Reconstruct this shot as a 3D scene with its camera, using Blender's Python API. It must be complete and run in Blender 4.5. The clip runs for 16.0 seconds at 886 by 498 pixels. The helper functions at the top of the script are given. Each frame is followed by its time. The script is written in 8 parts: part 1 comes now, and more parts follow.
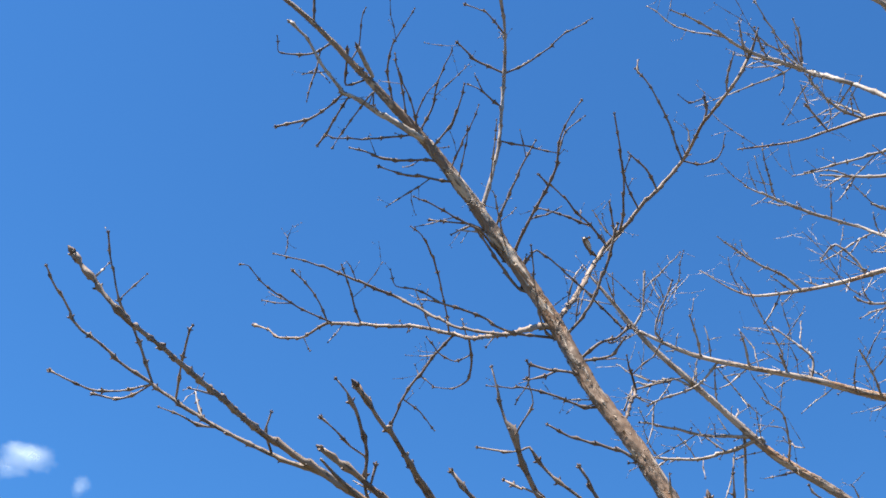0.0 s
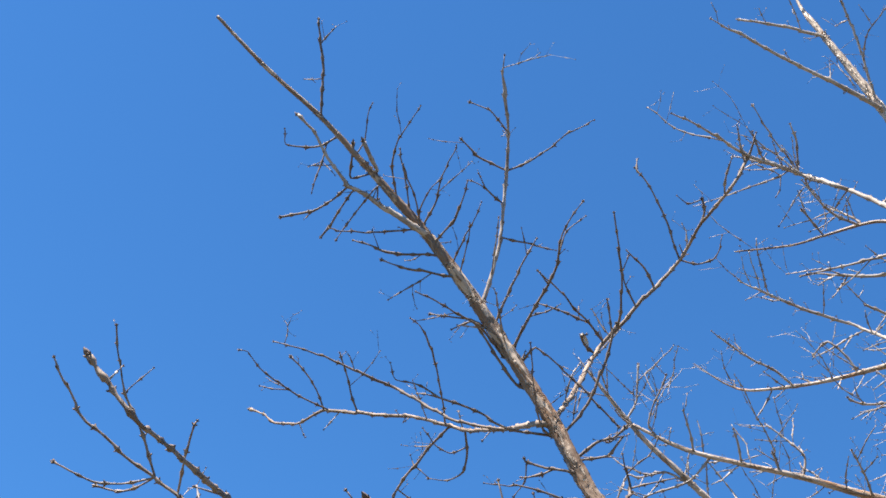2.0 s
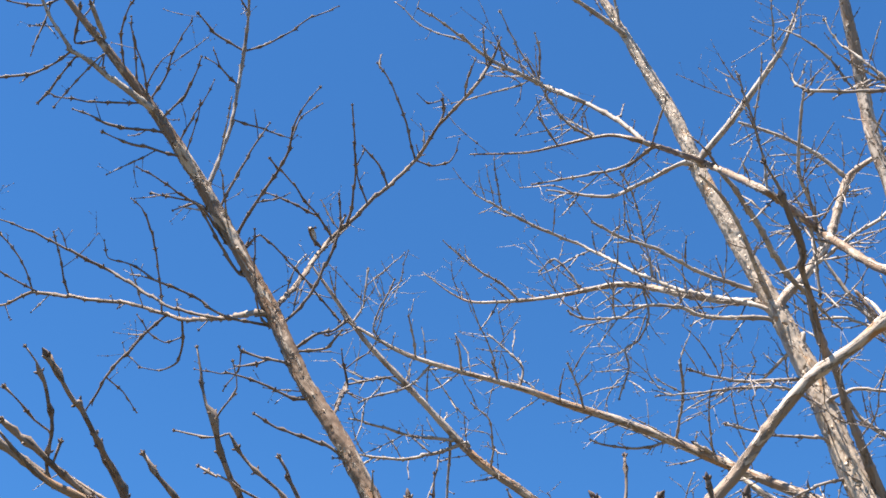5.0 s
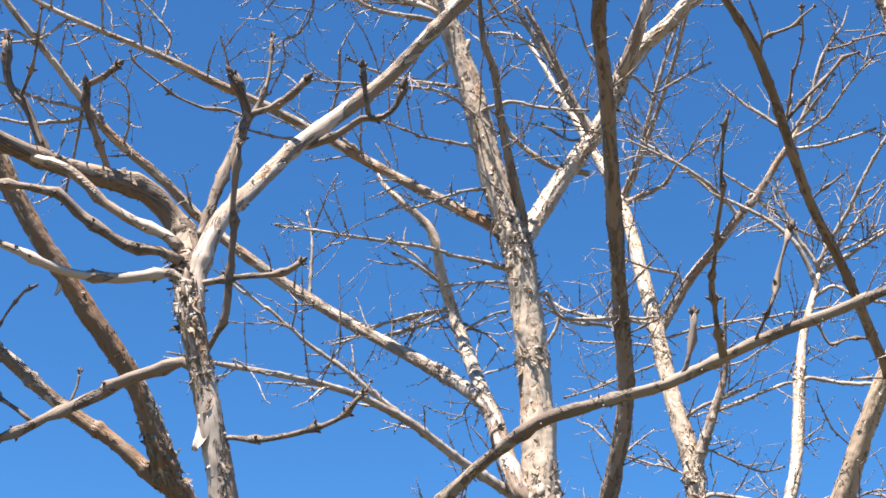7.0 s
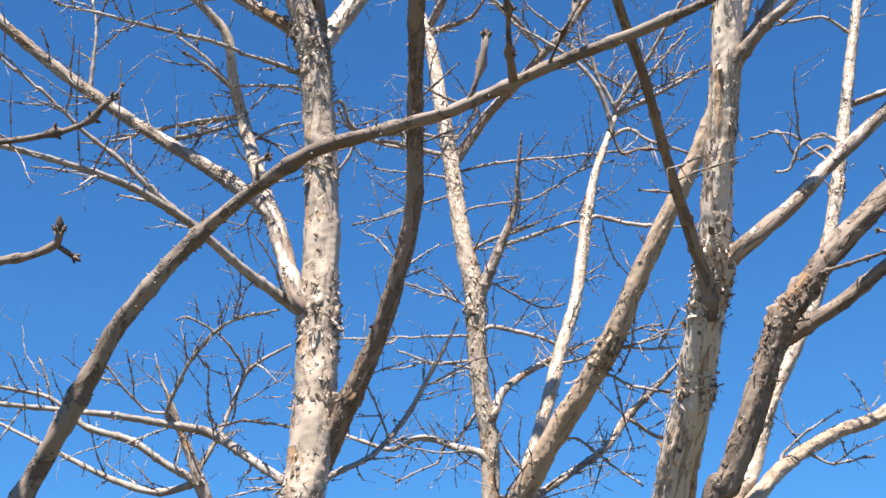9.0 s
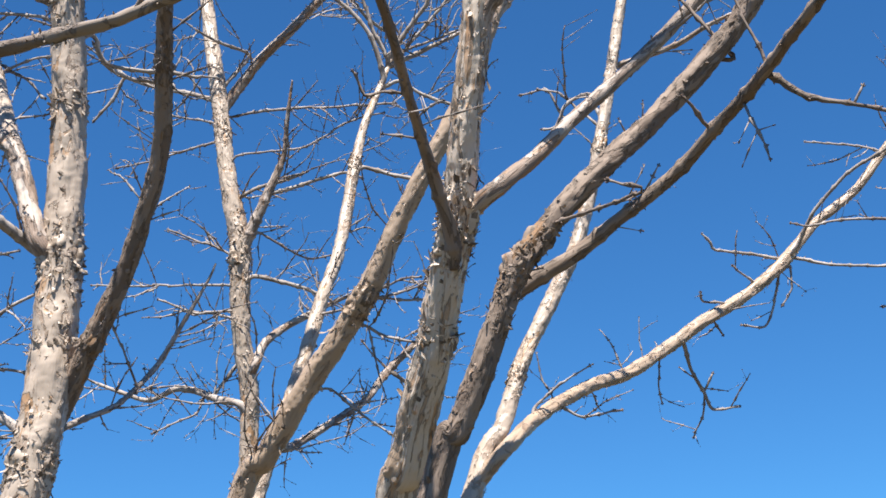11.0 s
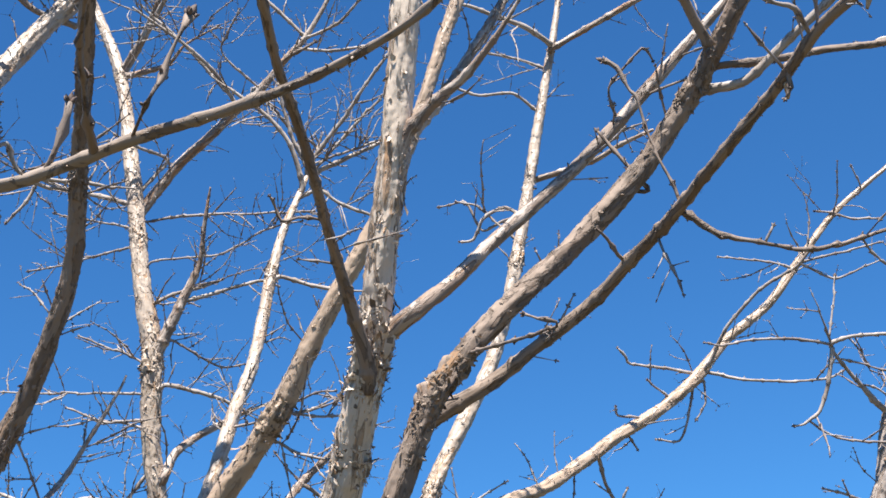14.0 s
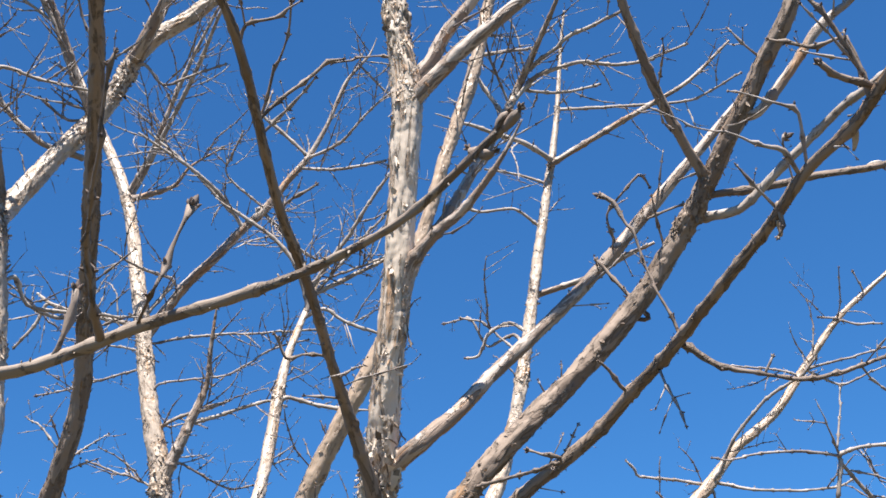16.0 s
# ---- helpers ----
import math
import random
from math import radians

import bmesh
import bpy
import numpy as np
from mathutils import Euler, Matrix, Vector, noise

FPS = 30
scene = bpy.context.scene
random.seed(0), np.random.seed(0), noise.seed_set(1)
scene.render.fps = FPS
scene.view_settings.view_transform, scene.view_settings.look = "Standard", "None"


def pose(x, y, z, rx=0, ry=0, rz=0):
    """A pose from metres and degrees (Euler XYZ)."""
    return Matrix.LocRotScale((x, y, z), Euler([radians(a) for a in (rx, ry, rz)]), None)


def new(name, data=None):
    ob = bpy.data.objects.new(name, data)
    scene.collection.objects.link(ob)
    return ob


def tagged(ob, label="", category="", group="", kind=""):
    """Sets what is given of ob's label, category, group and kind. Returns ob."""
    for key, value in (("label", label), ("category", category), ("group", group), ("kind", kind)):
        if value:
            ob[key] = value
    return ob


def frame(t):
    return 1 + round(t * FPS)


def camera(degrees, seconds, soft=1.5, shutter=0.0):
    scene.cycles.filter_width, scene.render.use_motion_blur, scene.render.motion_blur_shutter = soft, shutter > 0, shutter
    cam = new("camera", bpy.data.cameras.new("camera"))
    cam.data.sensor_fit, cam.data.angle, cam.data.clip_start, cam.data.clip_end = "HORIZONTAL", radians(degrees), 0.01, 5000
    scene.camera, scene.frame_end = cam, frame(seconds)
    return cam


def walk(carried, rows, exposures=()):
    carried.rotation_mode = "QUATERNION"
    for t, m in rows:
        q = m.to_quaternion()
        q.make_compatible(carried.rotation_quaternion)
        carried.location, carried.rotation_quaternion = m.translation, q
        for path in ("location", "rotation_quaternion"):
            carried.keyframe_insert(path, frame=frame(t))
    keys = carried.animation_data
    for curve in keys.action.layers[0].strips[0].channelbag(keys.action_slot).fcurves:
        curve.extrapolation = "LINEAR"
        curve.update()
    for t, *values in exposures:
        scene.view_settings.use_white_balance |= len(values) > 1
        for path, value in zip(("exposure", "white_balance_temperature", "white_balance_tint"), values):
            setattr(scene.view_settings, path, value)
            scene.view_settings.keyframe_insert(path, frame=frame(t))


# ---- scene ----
# seconds, stops, kelvin and tint of the automatic exposure and white balance
EXPOSURES = [(0, 1.88, 6500, 8), (3.2, 1.97, 6650, 8), (5.5, 1.90, 6600, 8), (7, 1.80, 6600, 8), (9, 1.57, 6400, 8), (10.2, 1.36, 6250, 8), (12.5, 1.32, 6200, 8), (14, 1.48, 6200, 8), (16, 1.53, 6250, 8)]
SUN_UP, SUN_TURN, SUN, SKY = 63.0, 195.0, 5.0, 0.040
LENS = 36.63
cam = camera(LENS, 16.0, soft=1.65)
# seconds, eye, yaw, pitch, lean
PATH = [
    (0, 0.1548, -0.7183, 1.7115, 42.838, 40.012, 6.506),
    (0.5, 0.1591, -0.7326, 1.7165, 42.877, 40.769, 6.846),
    (1, 0.1621, -0.7521, 1.7192, 42.814, 41.670, 7.130),
    (1.5, 0.1667, -0.7835, 1.7239, 42.807, 42.554, 7.415),
    (2, 0.1763, -0.8158, 1.7290, 42.668, 43.090, 7.865),
    (2.5, 0.1946, -0.7951, 1.7271, 42.329, 43.239, 7.868),
    (3, 0.2122, -0.7283, 1.7364, 41.324, 43.364, 7.131),
    (3.2, 0.2135, -0.7093, 1.7384, 40.355, 43.418, 6.563),
    (5.3, 0.0835, -0.6235, 1.7485, 24.413, 39.609, 1.219),
    (5.5, 0.0536, -0.5936, 1.7390, 22.156, 38.820, 0.691),
    (6, 0.0355, -0.4927, 1.7236, 18.316, 36.674, -0.210),
    (6.5, 0.0177, -0.3502, 1.7006, 13.877, 33.565, -0.918),
    (7, -0.0079, -0.2229, 1.6779, 9.497, 30.713, -1.312),
    (7.5, -0.0414, -0.1454, 1.6608, 5.625, 28.197, -1.025),
    (8, -0.0584, -0.0961, 1.6402, 2.889, 26.601, -0.970),
    (8.5, -0.0333, -0.0437, 1.6184, 1.827, 25.275, -0.976),
    (9, 0.0000, 0.0000, 1.6000, 0.000, 24.461, -1.392),
    (9.5, 0.0337, 0.0565, 1.5828, -2.080, 23.537, -1.779),
    (10, 0.0882, 0.0767, 1.5659, -4.971, 22.853, -2.426),
    (10.2, 0.1041, 0.0785, 1.5680, -5.926, 22.651, -2.683),
    (12.3, 0.1645, 0.0493, 1.6366, -12.689, 22.252, -3.902),
    (12.5, 0.1610, 0.0437, 1.6418, -12.875, 22.808, -3.958),
    (13, 0.1581, 0.0385, 1.6491, -13.064, 24.070, -4.063),
    (13.5, 0.1555, 0.0372, 1.6616, -13.227, 25.228, -4.133),
    (14, 0.1528, 0.0519, 1.6708, -13.421, 26.048, -4.249),
    (14.5, 0.1601, 0.0398, 1.6873, -13.604, 27.097, -4.590),
    (15, 0.1561, 0.0192, 1.7070, -13.599, 28.032, -5.047),
    (15.5, 0.1559, 0.0054, 1.7125, -13.588, 29.144, -5.397),
    (16, 0.1535, -0.0248, 1.7288, -13.486, 30.207, -5.583),
]


def aimed(x, y, z, yaw, pitch, lean):
    m = Matrix.Translation((x, y, z)) @ Euler((radians(90 + pitch), 0, radians(yaw))).to_matrix().to_4x4()
    return m @ pose(0, 0, 0, 0, 0, lean)


walk(cam, [(t, aimed(*row)) for t, *row in PATH], exposures=EXPOSURES)

# ---- light ----
world = bpy.data.worlds.new("sky")
scene.world = world
world.use_nodes = True
sky = world.node_tree.nodes.new("ShaderNodeTexSky")
sky.sky_type = "NISHITA"
sky.sun_disc = False
sky.sun_elevation = radians(SUN_UP)
sky.sun_rotation = radians(SUN_TURN)
sky.air_density, sky.dust_density, sky.ozone_density = 1.0, 0.0, 3.0
background = world.node_tree.nodes["Background"]
background.inputs["Strength"].default_value = SKY
tint = world.node_tree.nodes.new("ShaderNodeMix")
tint.data_type, tint.blend_type = "RGBA", "MULTIPLY"
tint.inputs[0].default_value = 1.0
tint.inputs[7].default_value = (0.47, 1.0, 1.45, 1)
world.node_tree.links.new(sky.outputs[0], tint.inputs[6])
world.node_tree.links.new(tint.outputs[2], background.inputs[0])
sun = new("sun", bpy.data.lights.new("sun", "SUN"))
sun.data.energy, sun.data.angle, sun.data.color = SUN, radians(0.5), (1.0, 0.935, 0.85)
sun.rotation_euler = Euler((radians(90 - SUN_UP), 0, radians(180 - SUN_TURN)))

# ---- materials ----
def material(name, rough=0.8, spec=0.2):
    m = bpy.data.materials.new(name)
    m.use_nodes = True
    n, l = m.node_tree.nodes, m.node_tree.links
    b = n["Principled BSDF"]
    b.inputs["Roughness"].default_value = rough
    b.inputs["Specular IOR Level"].default_value = spec
    return m, n, l, b


def bark_vector(n, l, scale):
    """Coordinates that run round and along a branch, in metres."""
    at = n.new("ShaderNodeAttribute")
    at.attribute_name = "bark"
    mp = n.new("ShaderNodeMapping")
    mp.inputs["Scale"].default_value = scale
    l.new(at.outputs["Vector"], mp.inputs["Vector"])
    return mp.outputs[0]


def noise_node(n, l, vec, scale, detail=4.0, rough=0.55, dist=0.0):
    t = n.new("ShaderNodeTexNoise")
    t.inputs["Scale"].default_value, t.inputs["Detail"].default_value = scale, detail
    t.inputs["Roughness"].default_value, t.inputs["Distortion"].default_value = rough, dist
    l.new(vec, t.inputs["Vector"])
    return t.outputs["Fac"]


def ramp(n, l, fac, stops):
    r = n.new("ShaderNodeValToRGB")
    e = r.color_ramp.elements
    while len(e) < len(stops):
        e.new(0.5)
    for k, (p, c) in enumerate(stops):
        e[k].position, e[k].color = p, (*c, 1) if not isinstance(c, float) else (c, c, c, 1)
    l.new(fac, r.inputs[0])
    return r.outputs[0]


def mixed(n, l, fac, a, b):
    m = n.new("ShaderNodeMix")
    m.data_type = "RGBA"
    l.new(fac, m.inputs[0])
    for k, v in ((6, a), (7, b)):
        if isinstance(v, tuple):
            m.inputs[k].default_value = (*v, 1)
        else:
            l.new(v, m.inputs[k])
    return m.outputs[2]


def relief(n, l, b, height, strength, distance):
    bump = n.new("ShaderNodeBump")
    bump.inputs["Strength"].default_value, bump.inputs["Distance"].default_value = strength, distance
    l.new(height, bump.inputs["Height"])
    l.new(bump.outputs[0], b.inputs["Normal"])


def old_bark(name, pale, tan, inner, crack, strips=0.3, patch=0.5, bared=0.64, gloss=0.8):
    """Papery bark in layers: pale outer skin, tan and orange-brown layers bared below it, torn lips and dark cracks between."""
    m, n, l, b = material(name, gloss, 0.2 + 0.5 * (0.8 - gloss))
    long = bark_vector(n, l, (1, 1, strips))
    layer = noise_node(n, l, long, 30, 5, 0.62, 0.7)
    under = noise_node(n, l, bark_vector(n, l, (1, 1, strips * 0.7)), 17, 4, 0.6, 1.0)
    grain = noise_node(n, l, bark_vector(n, l, (1, 1, 0.12)), 130, 5, 0.6)
    ticks = noise_node(n, l, bark_vector(n, l, (0.35, 0.35, 2.6)), 42, 3, 0.6)
    soot = noise_node(n, l, bark_vector(n, l, (1, 1, 0.8)), 7, 4, 0.6)
    base = mixed(n, l, ramp(n, l, layer, [(patch - 0.035, 0.0), (patch + 0.015, 1.0)]), pale, tan)
    base = mixed(n, l, ramp(n, l, under, [(bared - 0.02, 0.0), (bared + 0.02, 1.0)]), base, inner)
    base = mixed(n, l, ramp(n, l, layer, [(patch - 0.06, 0.0), (patch - 0.02, 0.85), (patch + 0.005, 0.0)]), base, crack)
    base = mixed(n, l, ramp(n, l, ticks, [(0.70, 0.0), (0.75, 0.55)]), base, crack)
    base = mixed(n, l, ramp(n, l, grain, [(0.28, 0.4), (0.42, 0.0)]), base, crack)
    base = mixed(n, l, ramp(n, l, soot, [(0.55, 0.0), (0.75, 0.5)]), base, crack)
    tone = noise_node(n, l, bark_vector(n, l, (1, 1, 0.25)), 11, 3, 0.5, 0.4)
    grey = tuple(0.72 * c + 0.08 for c in pale)
    base = mixed(n, l, ramp(n, l, tone, [(0.52, 0.0), (0.68, 0.25)]), base, grey)
    l.new(base, b.inputs["Base Color"])
    step = ramp(n, l, layer, [(patch - 0.03, 1.0), (patch + 0.01, 0.35), (patch + 0.2, 0.0)])
    deep = ramp(n, l, under, [(bared - 0.02, 1.0), (bared + 0.02, 0.5)])
    h = n.new("ShaderNodeMath")
    h.operation = "ADD"
    l.new(step, h.inputs[0])
    l.new(deep, h.inputs[1])
    k = n.new("ShaderNodeMath")
    k.operation = "MULTIPLY_ADD"
    l.new(grain, k.inputs[0])
    k.inputs[1].default_value = 0.6
    l.new(h.outputs[0], k.inputs[2])
    relief(n, l, b, k.outputs[0], 0.9, 0.0035)
    return m


def young_bark(name, a, c, dark):
    m, n, l, b = material(name, 0.7, 0.25)
    fine = noise_node(n, l, bark_vector(n, l, (1, 1, 0.3)), 160, 4, 0.6)
    wide = noise_node(n, l, bark_vector(n, l, (1, 1, 0.6)), 18, 3)
    base = mixed(n, l, ramp(n, l, wide, [(0.38, 0.0), (0.62, 1.0)]), a, c)
    base = mixed(n, l, ramp(n, l, fine, [(0.34, 0.8), (0.46, 0.0)]), base, dark)
    l.new(base, b.inputs["Base Color"])
    relief(n, l, b, fine, 0.6, 0.002)
    return m


BARK = old_bark("pale_peeling_bark", (0.413, 0.326, 0.255), (0.328, 0.238, 0.174), (0.380, 0.226, 0.122), (0.190, 0.140, 0.102), 0.5, 0.60, 0.615, 0.42)
STRIP_BARK = old_bark("shaggy_strip_bark", (0.570, 0.460, 0.362), (0.410, 0.286, 0.194), (0.440, 0.262, 0.142), (0.120, 0.088, 0.064), 0.15, 0.57, 0.60, 0.45)
TAN_BARK = old_bark("smooth_tan_bark", (0.373, 0.271, 0.192), (0.293, 0.204, 0.140), (0.348, 0.208, 0.115), (0.175, 0.123, 0.087), 0.35, 0.60, 0.70, 0.38)
GREY_BARK = old_bark("grey_brown_bark", (0.254, 0.188, 0.144), (0.178, 0.127, 0.095), (0.261, 0.150, 0.079), (0.076, 0.057, 0.044), 0.25, 0.54, 0.64, 0.7)
BROWN_BARK = old_bark("plain_brown_bark", (0.270, 0.208, 0.162), (0.165, 0.120, 0.092), (0.220, 0.140, 0.090), (0.085, 0.063, 0.050), 0.6, 0.55, 0.70, 0.6)
SCALY_BARK = old_bark("scaly_brown_bark", (0.437, 0.351, 0.293), (0.250, 0.177, 0.130), (0.301, 0.162, 0.077), (0.077, 0.057, 0.043), 0.3, 0.51, 0.62, 0.6)
LIMB_BARK = old_bark("tan_limb_bark", (0.406, 0.328, 0.275), (0.242, 0.172, 0.130), (0.348, 0.190, 0.099), (0.087, 0.065, 0.050), 0.25, 0.53, 0.6, 0.6)
# rust-brown bark; the leaning limb's shade and sunlit spots are put into its colours
SHADED_RUSTY_BARK = old_bark("shaded_rusty_limb_bark", (0.400, 0.310, 0.240), (0.170, 0.108, 0.070), (0.235, 0.128, 0.068), (0.070, 0.051, 0.039), 0.22, 0.475, 0.60, 0.55)
BRANCH_BARK = young_bark("smooth_branch_bark", (0.390, 0.336, 0.299), (0.245, 0.196, 0.164), (0.082, 0.065, 0.053))
TWIG_BARK = young_bark("twig_bark", (0.351, 0.303, 0.275), (0.183, 0.143, 0.126), (0.068, 0.050, 0.042))
SHOOT_BARK = young_bark("dark_shoot_bark", (0.178, 0.133, 0.107), (0.111, 0.081, 0.067), (0.048, 0.036, 0.032))
# inner bark darkened in colour to stand in for shade between scales
SHADED_INNER_BARK = young_bark("shaded_inner_bark", (0.198, 0.147, 0.107), (0.127, 0.094, 0.069), (0.056, 0.042, 0.034))
BUD_SKIN = young_bark("bud_skin", (0.150, 0.105, 0.084), (0.090, 0.064, 0.054), (0.045, 0.034, 0.030))
NEAR_BARK = old_bark("brown_twig_bark", (0.218, 0.162, 0.127), (0.155, 0.113, 0.087), (0.198, 0.122, 0.077), (0.068, 0.050, 0.041), 0.45, 0.55, 0.66, 0.65)
PAPER_BARK = young_bark("loose_paper_bark", (0.523, 0.455, 0.388), (0.427, 0.348, 0.285), (0.285, 0.221, 0.167))


# ---- building branches ----
def smooth(points, step, tension=1.0):
    """A curve through points of x, y, z and radius, cut into short steps."""
    p = [np.array(q, float) for q in points]
    ends = [2 * p[0] - p[1], *p, 2 * p[-1] - p[-2]]
    out = []
    for a, b, c, d in zip(ends, ends[1:], ends[2:], ends[3:]):
        n = max(2, int(np.linalg.norm(c[:3] - b[:3]) / step))
        for s in np.arange(n) / n:
            q = 0.5 * (2 * b + (c - a) * s + (2 * a - 5 * b + 4 * c - d) * s**2 + (3 * b - a - 3 * c + d) * s**3)
            q = tension * q + (1 - tension) * (b + (c - b) * s)
            q[3] = b[3] + (c[3] - b[3]) * s
            out.append(q)
    return out + [p[-1]]


def unit(v):
    return v / (np.linalg.norm(v) + 1e-9)


def frames_of(rings):
    """Place, direction, two cross axes, radius and length so far, ring by ring."""
    out, side, along = [], None, 0.0
    p = [np.array(r[:3], float) for r in rings]
    for k, r in enumerate(rings):
        ahead = unit(p[min(k + 1, len(p) - 1)] - p[max(k - 1, 0)])
        if side is None:
            side = np.cross(ahead, (0.3, 0.9, 0.2))
        side = unit(side - ahead * (side @ ahead))
        along += np.linalg.norm(p[k] - p[k - 1]) if k else 0.0
        out.append((p[k], ahead, side, np.cross(ahead, side), r[3], along))
    return out


class Weave:
    """Gathers tubes and flakes into one mesh, with coordinates for the bark."""

    def __init__(self):
        self.verts, self.faces, self.coords, self.kinds, self.crisp = [], [], [], {}, set()

    def tube(self, frames, sides, rng, rough=0.0):
        start, shift = len(self.verts), np.array([rng.uniform(-9, 9) for _ in range(3)])
        phase = rng.uniform(0, 6.3)
        for here, ahead, side, up, r, along in frames:
            for j in range(sides):
                a = 2 * math.pi * j / sides + phase
                c, s = math.cos(a), math.sin(a)
                rr = r
                if rough:
                    wide = noise.noise(Vector((c * 1.3 + shift[0], s * 1.3 + shift[1], along * 9)))
                    ridge = noise.noise(Vector((c * r * 90 + shift[1], s * r * 90 + shift[2], along * 14)))
                    crumb = noise.noise(Vector((c * r * 210 + shift[2], s * r * 210 + shift[0], along * 70)))
                    tear = min(1.0, max(0.0, ridge * 6 + 0.4))
                    rr = r + rough * (0.15 * r * wide + 0.0034 * tear - 0.0017 + 0.003 * crumb) * min(1.0, r / 0.025)
                self.verts.append(here + (c * side + s * up) * rr)
                self.coords.append((c * r + shift[0], s * r + shift[1], along + shift[2]))
        n = len(frames)
        for k in range(n - 1):
            for j in range(sides):
                a, b = start + k * sides + j, start + k * sides + (j + 1) % sides
                self.faces.append((a, b, b + sides, a + sides))
        self.faces.append(tuple(start + j for j in range(sides))[::-1])
        self.faces.append(tuple(start + (n - 1) * sides + j for j in range(sides)))

    def flake(self, frame, rng, size, lift, turn=0.6, dark=0.1, round_at=None, wide=1.0):
        """A scale of bark, fixed along one edge and curling off the stem."""
        here, ahead, side, up, r, along = frame
        a, tilt = rng.uniform(0, 6.283) if round_at is None else rng.gauss(round_at, 0.7), rng.gauss(0, turn) + rng.choice((0, math.pi))
        length, width = size * rng.uniform(0.6, 1.5), size * rng.uniform(0.3, 0.85) * wide
        start, shift = len(self.verts), [rng.uniform(-9, 9) for _ in range(3)]
        curl = lift * rng.uniform(0.3, 1.3)
        c, s = math.cos(tilt), math.sin(tilt)
        self.crisp.update(range(len(self.faces), len(self.faces) + 6))
        # some scales take the darkened bark that imitates shaded gaps
        if rng.random() < dark:
            self.kinds.update({len(self.faces) + k: 1 for k in range(6)})
        for k in range(4):
            f = k / 3
            for j in (-1, 0, 1):
                u, v = f * length * (1 + rng.uniform(-0.15, 0.15)), j * 0.5 * width * ((0.55, 1.0, 0.85, 0.25)[k] + rng.uniform(-0.3, 0.3))
                t = a + (u * s + v * c) / max(r, 0.012)
                out = r + 0.0012 + curl * length * f**1.7 - (0.0 if j == 0 else 0.1 * width)
                d = math.cos(t) * side + math.sin(t) * up
                self.verts.append(here + ahead * (u * c - v * s) + d * out)
                self.coords.append((math.cos(t) * r + shift[0], math.sin(t) * r + shift[1], u * c + shift[2]))
        for k in range(3):
            for j in range(2):
                q = start + k * 3 + j
                self.faces.append((q, q + 1, q + 4, q + 3))

    def bud(self, place, way, size, rng, plain=False):
        """A small pointed bud."""
        way = unit(way)
        side = unit(np.cross(way, (0.3, 0.2, 0.9)))
        up = np.cross(way, side)
        start = len(self.verts)
        shift = [rng.uniform(-9, 9) for _ in range(3)]
        for f, q in ((0.0, 0.6), (0.5, 0.75), (1.0, 0.15)):
            for j in range(4):
                a = 6.2832 * j / 4
                self.verts.append(place + way * size * 2.2 * f + (math.cos(a) * side + math.sin(a) * up) * size * q)
                self.coords.append((shift[0] + size * q * math.cos(a), shift[1] + size * q * math.sin(a), shift[2] + size * f))
        self.kinds.update({len(self.faces) + k: 2 for k in range(8)} if not plain else {})
        for k in range(2):
            for j in range(4):
                a, b = start + k * 4 + j, start + k * 4 + (j + 1) % 4
                self.faces.append((a, b, b + 4, a + 4))

    def mesh(self, name, mat):
        me = bpy.data.meshes.new(name)
        me.from_pydata([tuple(v) for v in self.verts], [], self.faces)
        at = me.attributes.new("bark", "FLOAT_VECTOR", "POINT")
        at.data.foreach_set("vector", np.array(self.coords, np.float32).ravel())
        for m in (mat, SHADED_INNER_BARK, BUD_SKIN):
            me.materials.append(m)
        kinds = np.zeros(len(me.polygons), np.int32)
        kinds[list(self.kinds)] = list(self.kinds.values())
        me.polygons.foreach_set("material_index", kinds)
        me.polygons.foreach_set("use_smooth", [k not in self.crisp for k in range(len(me.polygons))])
        me.update()
        return me


def ringed(rings, rng):
    """Old leaf nodes on a middling branch: a ring-shaped swelling at uneven distances, with a slight kink."""
    since, gap, last = 0.0, rng.uniform(0.05, 0.12), rings[0].copy()
    marks, along = [], []
    for q in rings:
        since += np.linalg.norm(q[:3] - last[:3])
        last = q.copy()
        along.append(since)
    while gap < since:
        marks.append(gap)
        gap += rng.uniform(0.07, 0.17)
    for q, s in zip(rings, along):
        for m in marks:
            if abs(s - m) < 0.035:
                q[3] *= 1 + 0.24 * math.exp(-(((s - m) / 0.009) ** 2))


def knotted(points, rng):
    """The rings of a young shoot: straight between its nodes, a little bent and swollen at each."""
    path = smooth(points, 0.012, 0.75)
    out, since, gap, bend = [], 0.0, 0.05, np.zeros(3)
    last = path[0]
    for q in path:
        since += np.linalg.norm(q[:3] - last[:3])
        last = q
        r = q[3]
        ring = q.copy()
        ring[:3] += bend * min(1.0, since / gap)
        if since > gap:
            ring[3] = r * (1.25 if r > 0.0045 else 1.6) + 0.0007
            since, gap = 0.0, rng.uniform(0.03, 0.055) + 4 * r
            bend = np.array([rng.gauss(0, 1) for _ in range(3)]) * 0.0022
            node = True
        else:
            node = False
        out.append((ring, node))
    return out


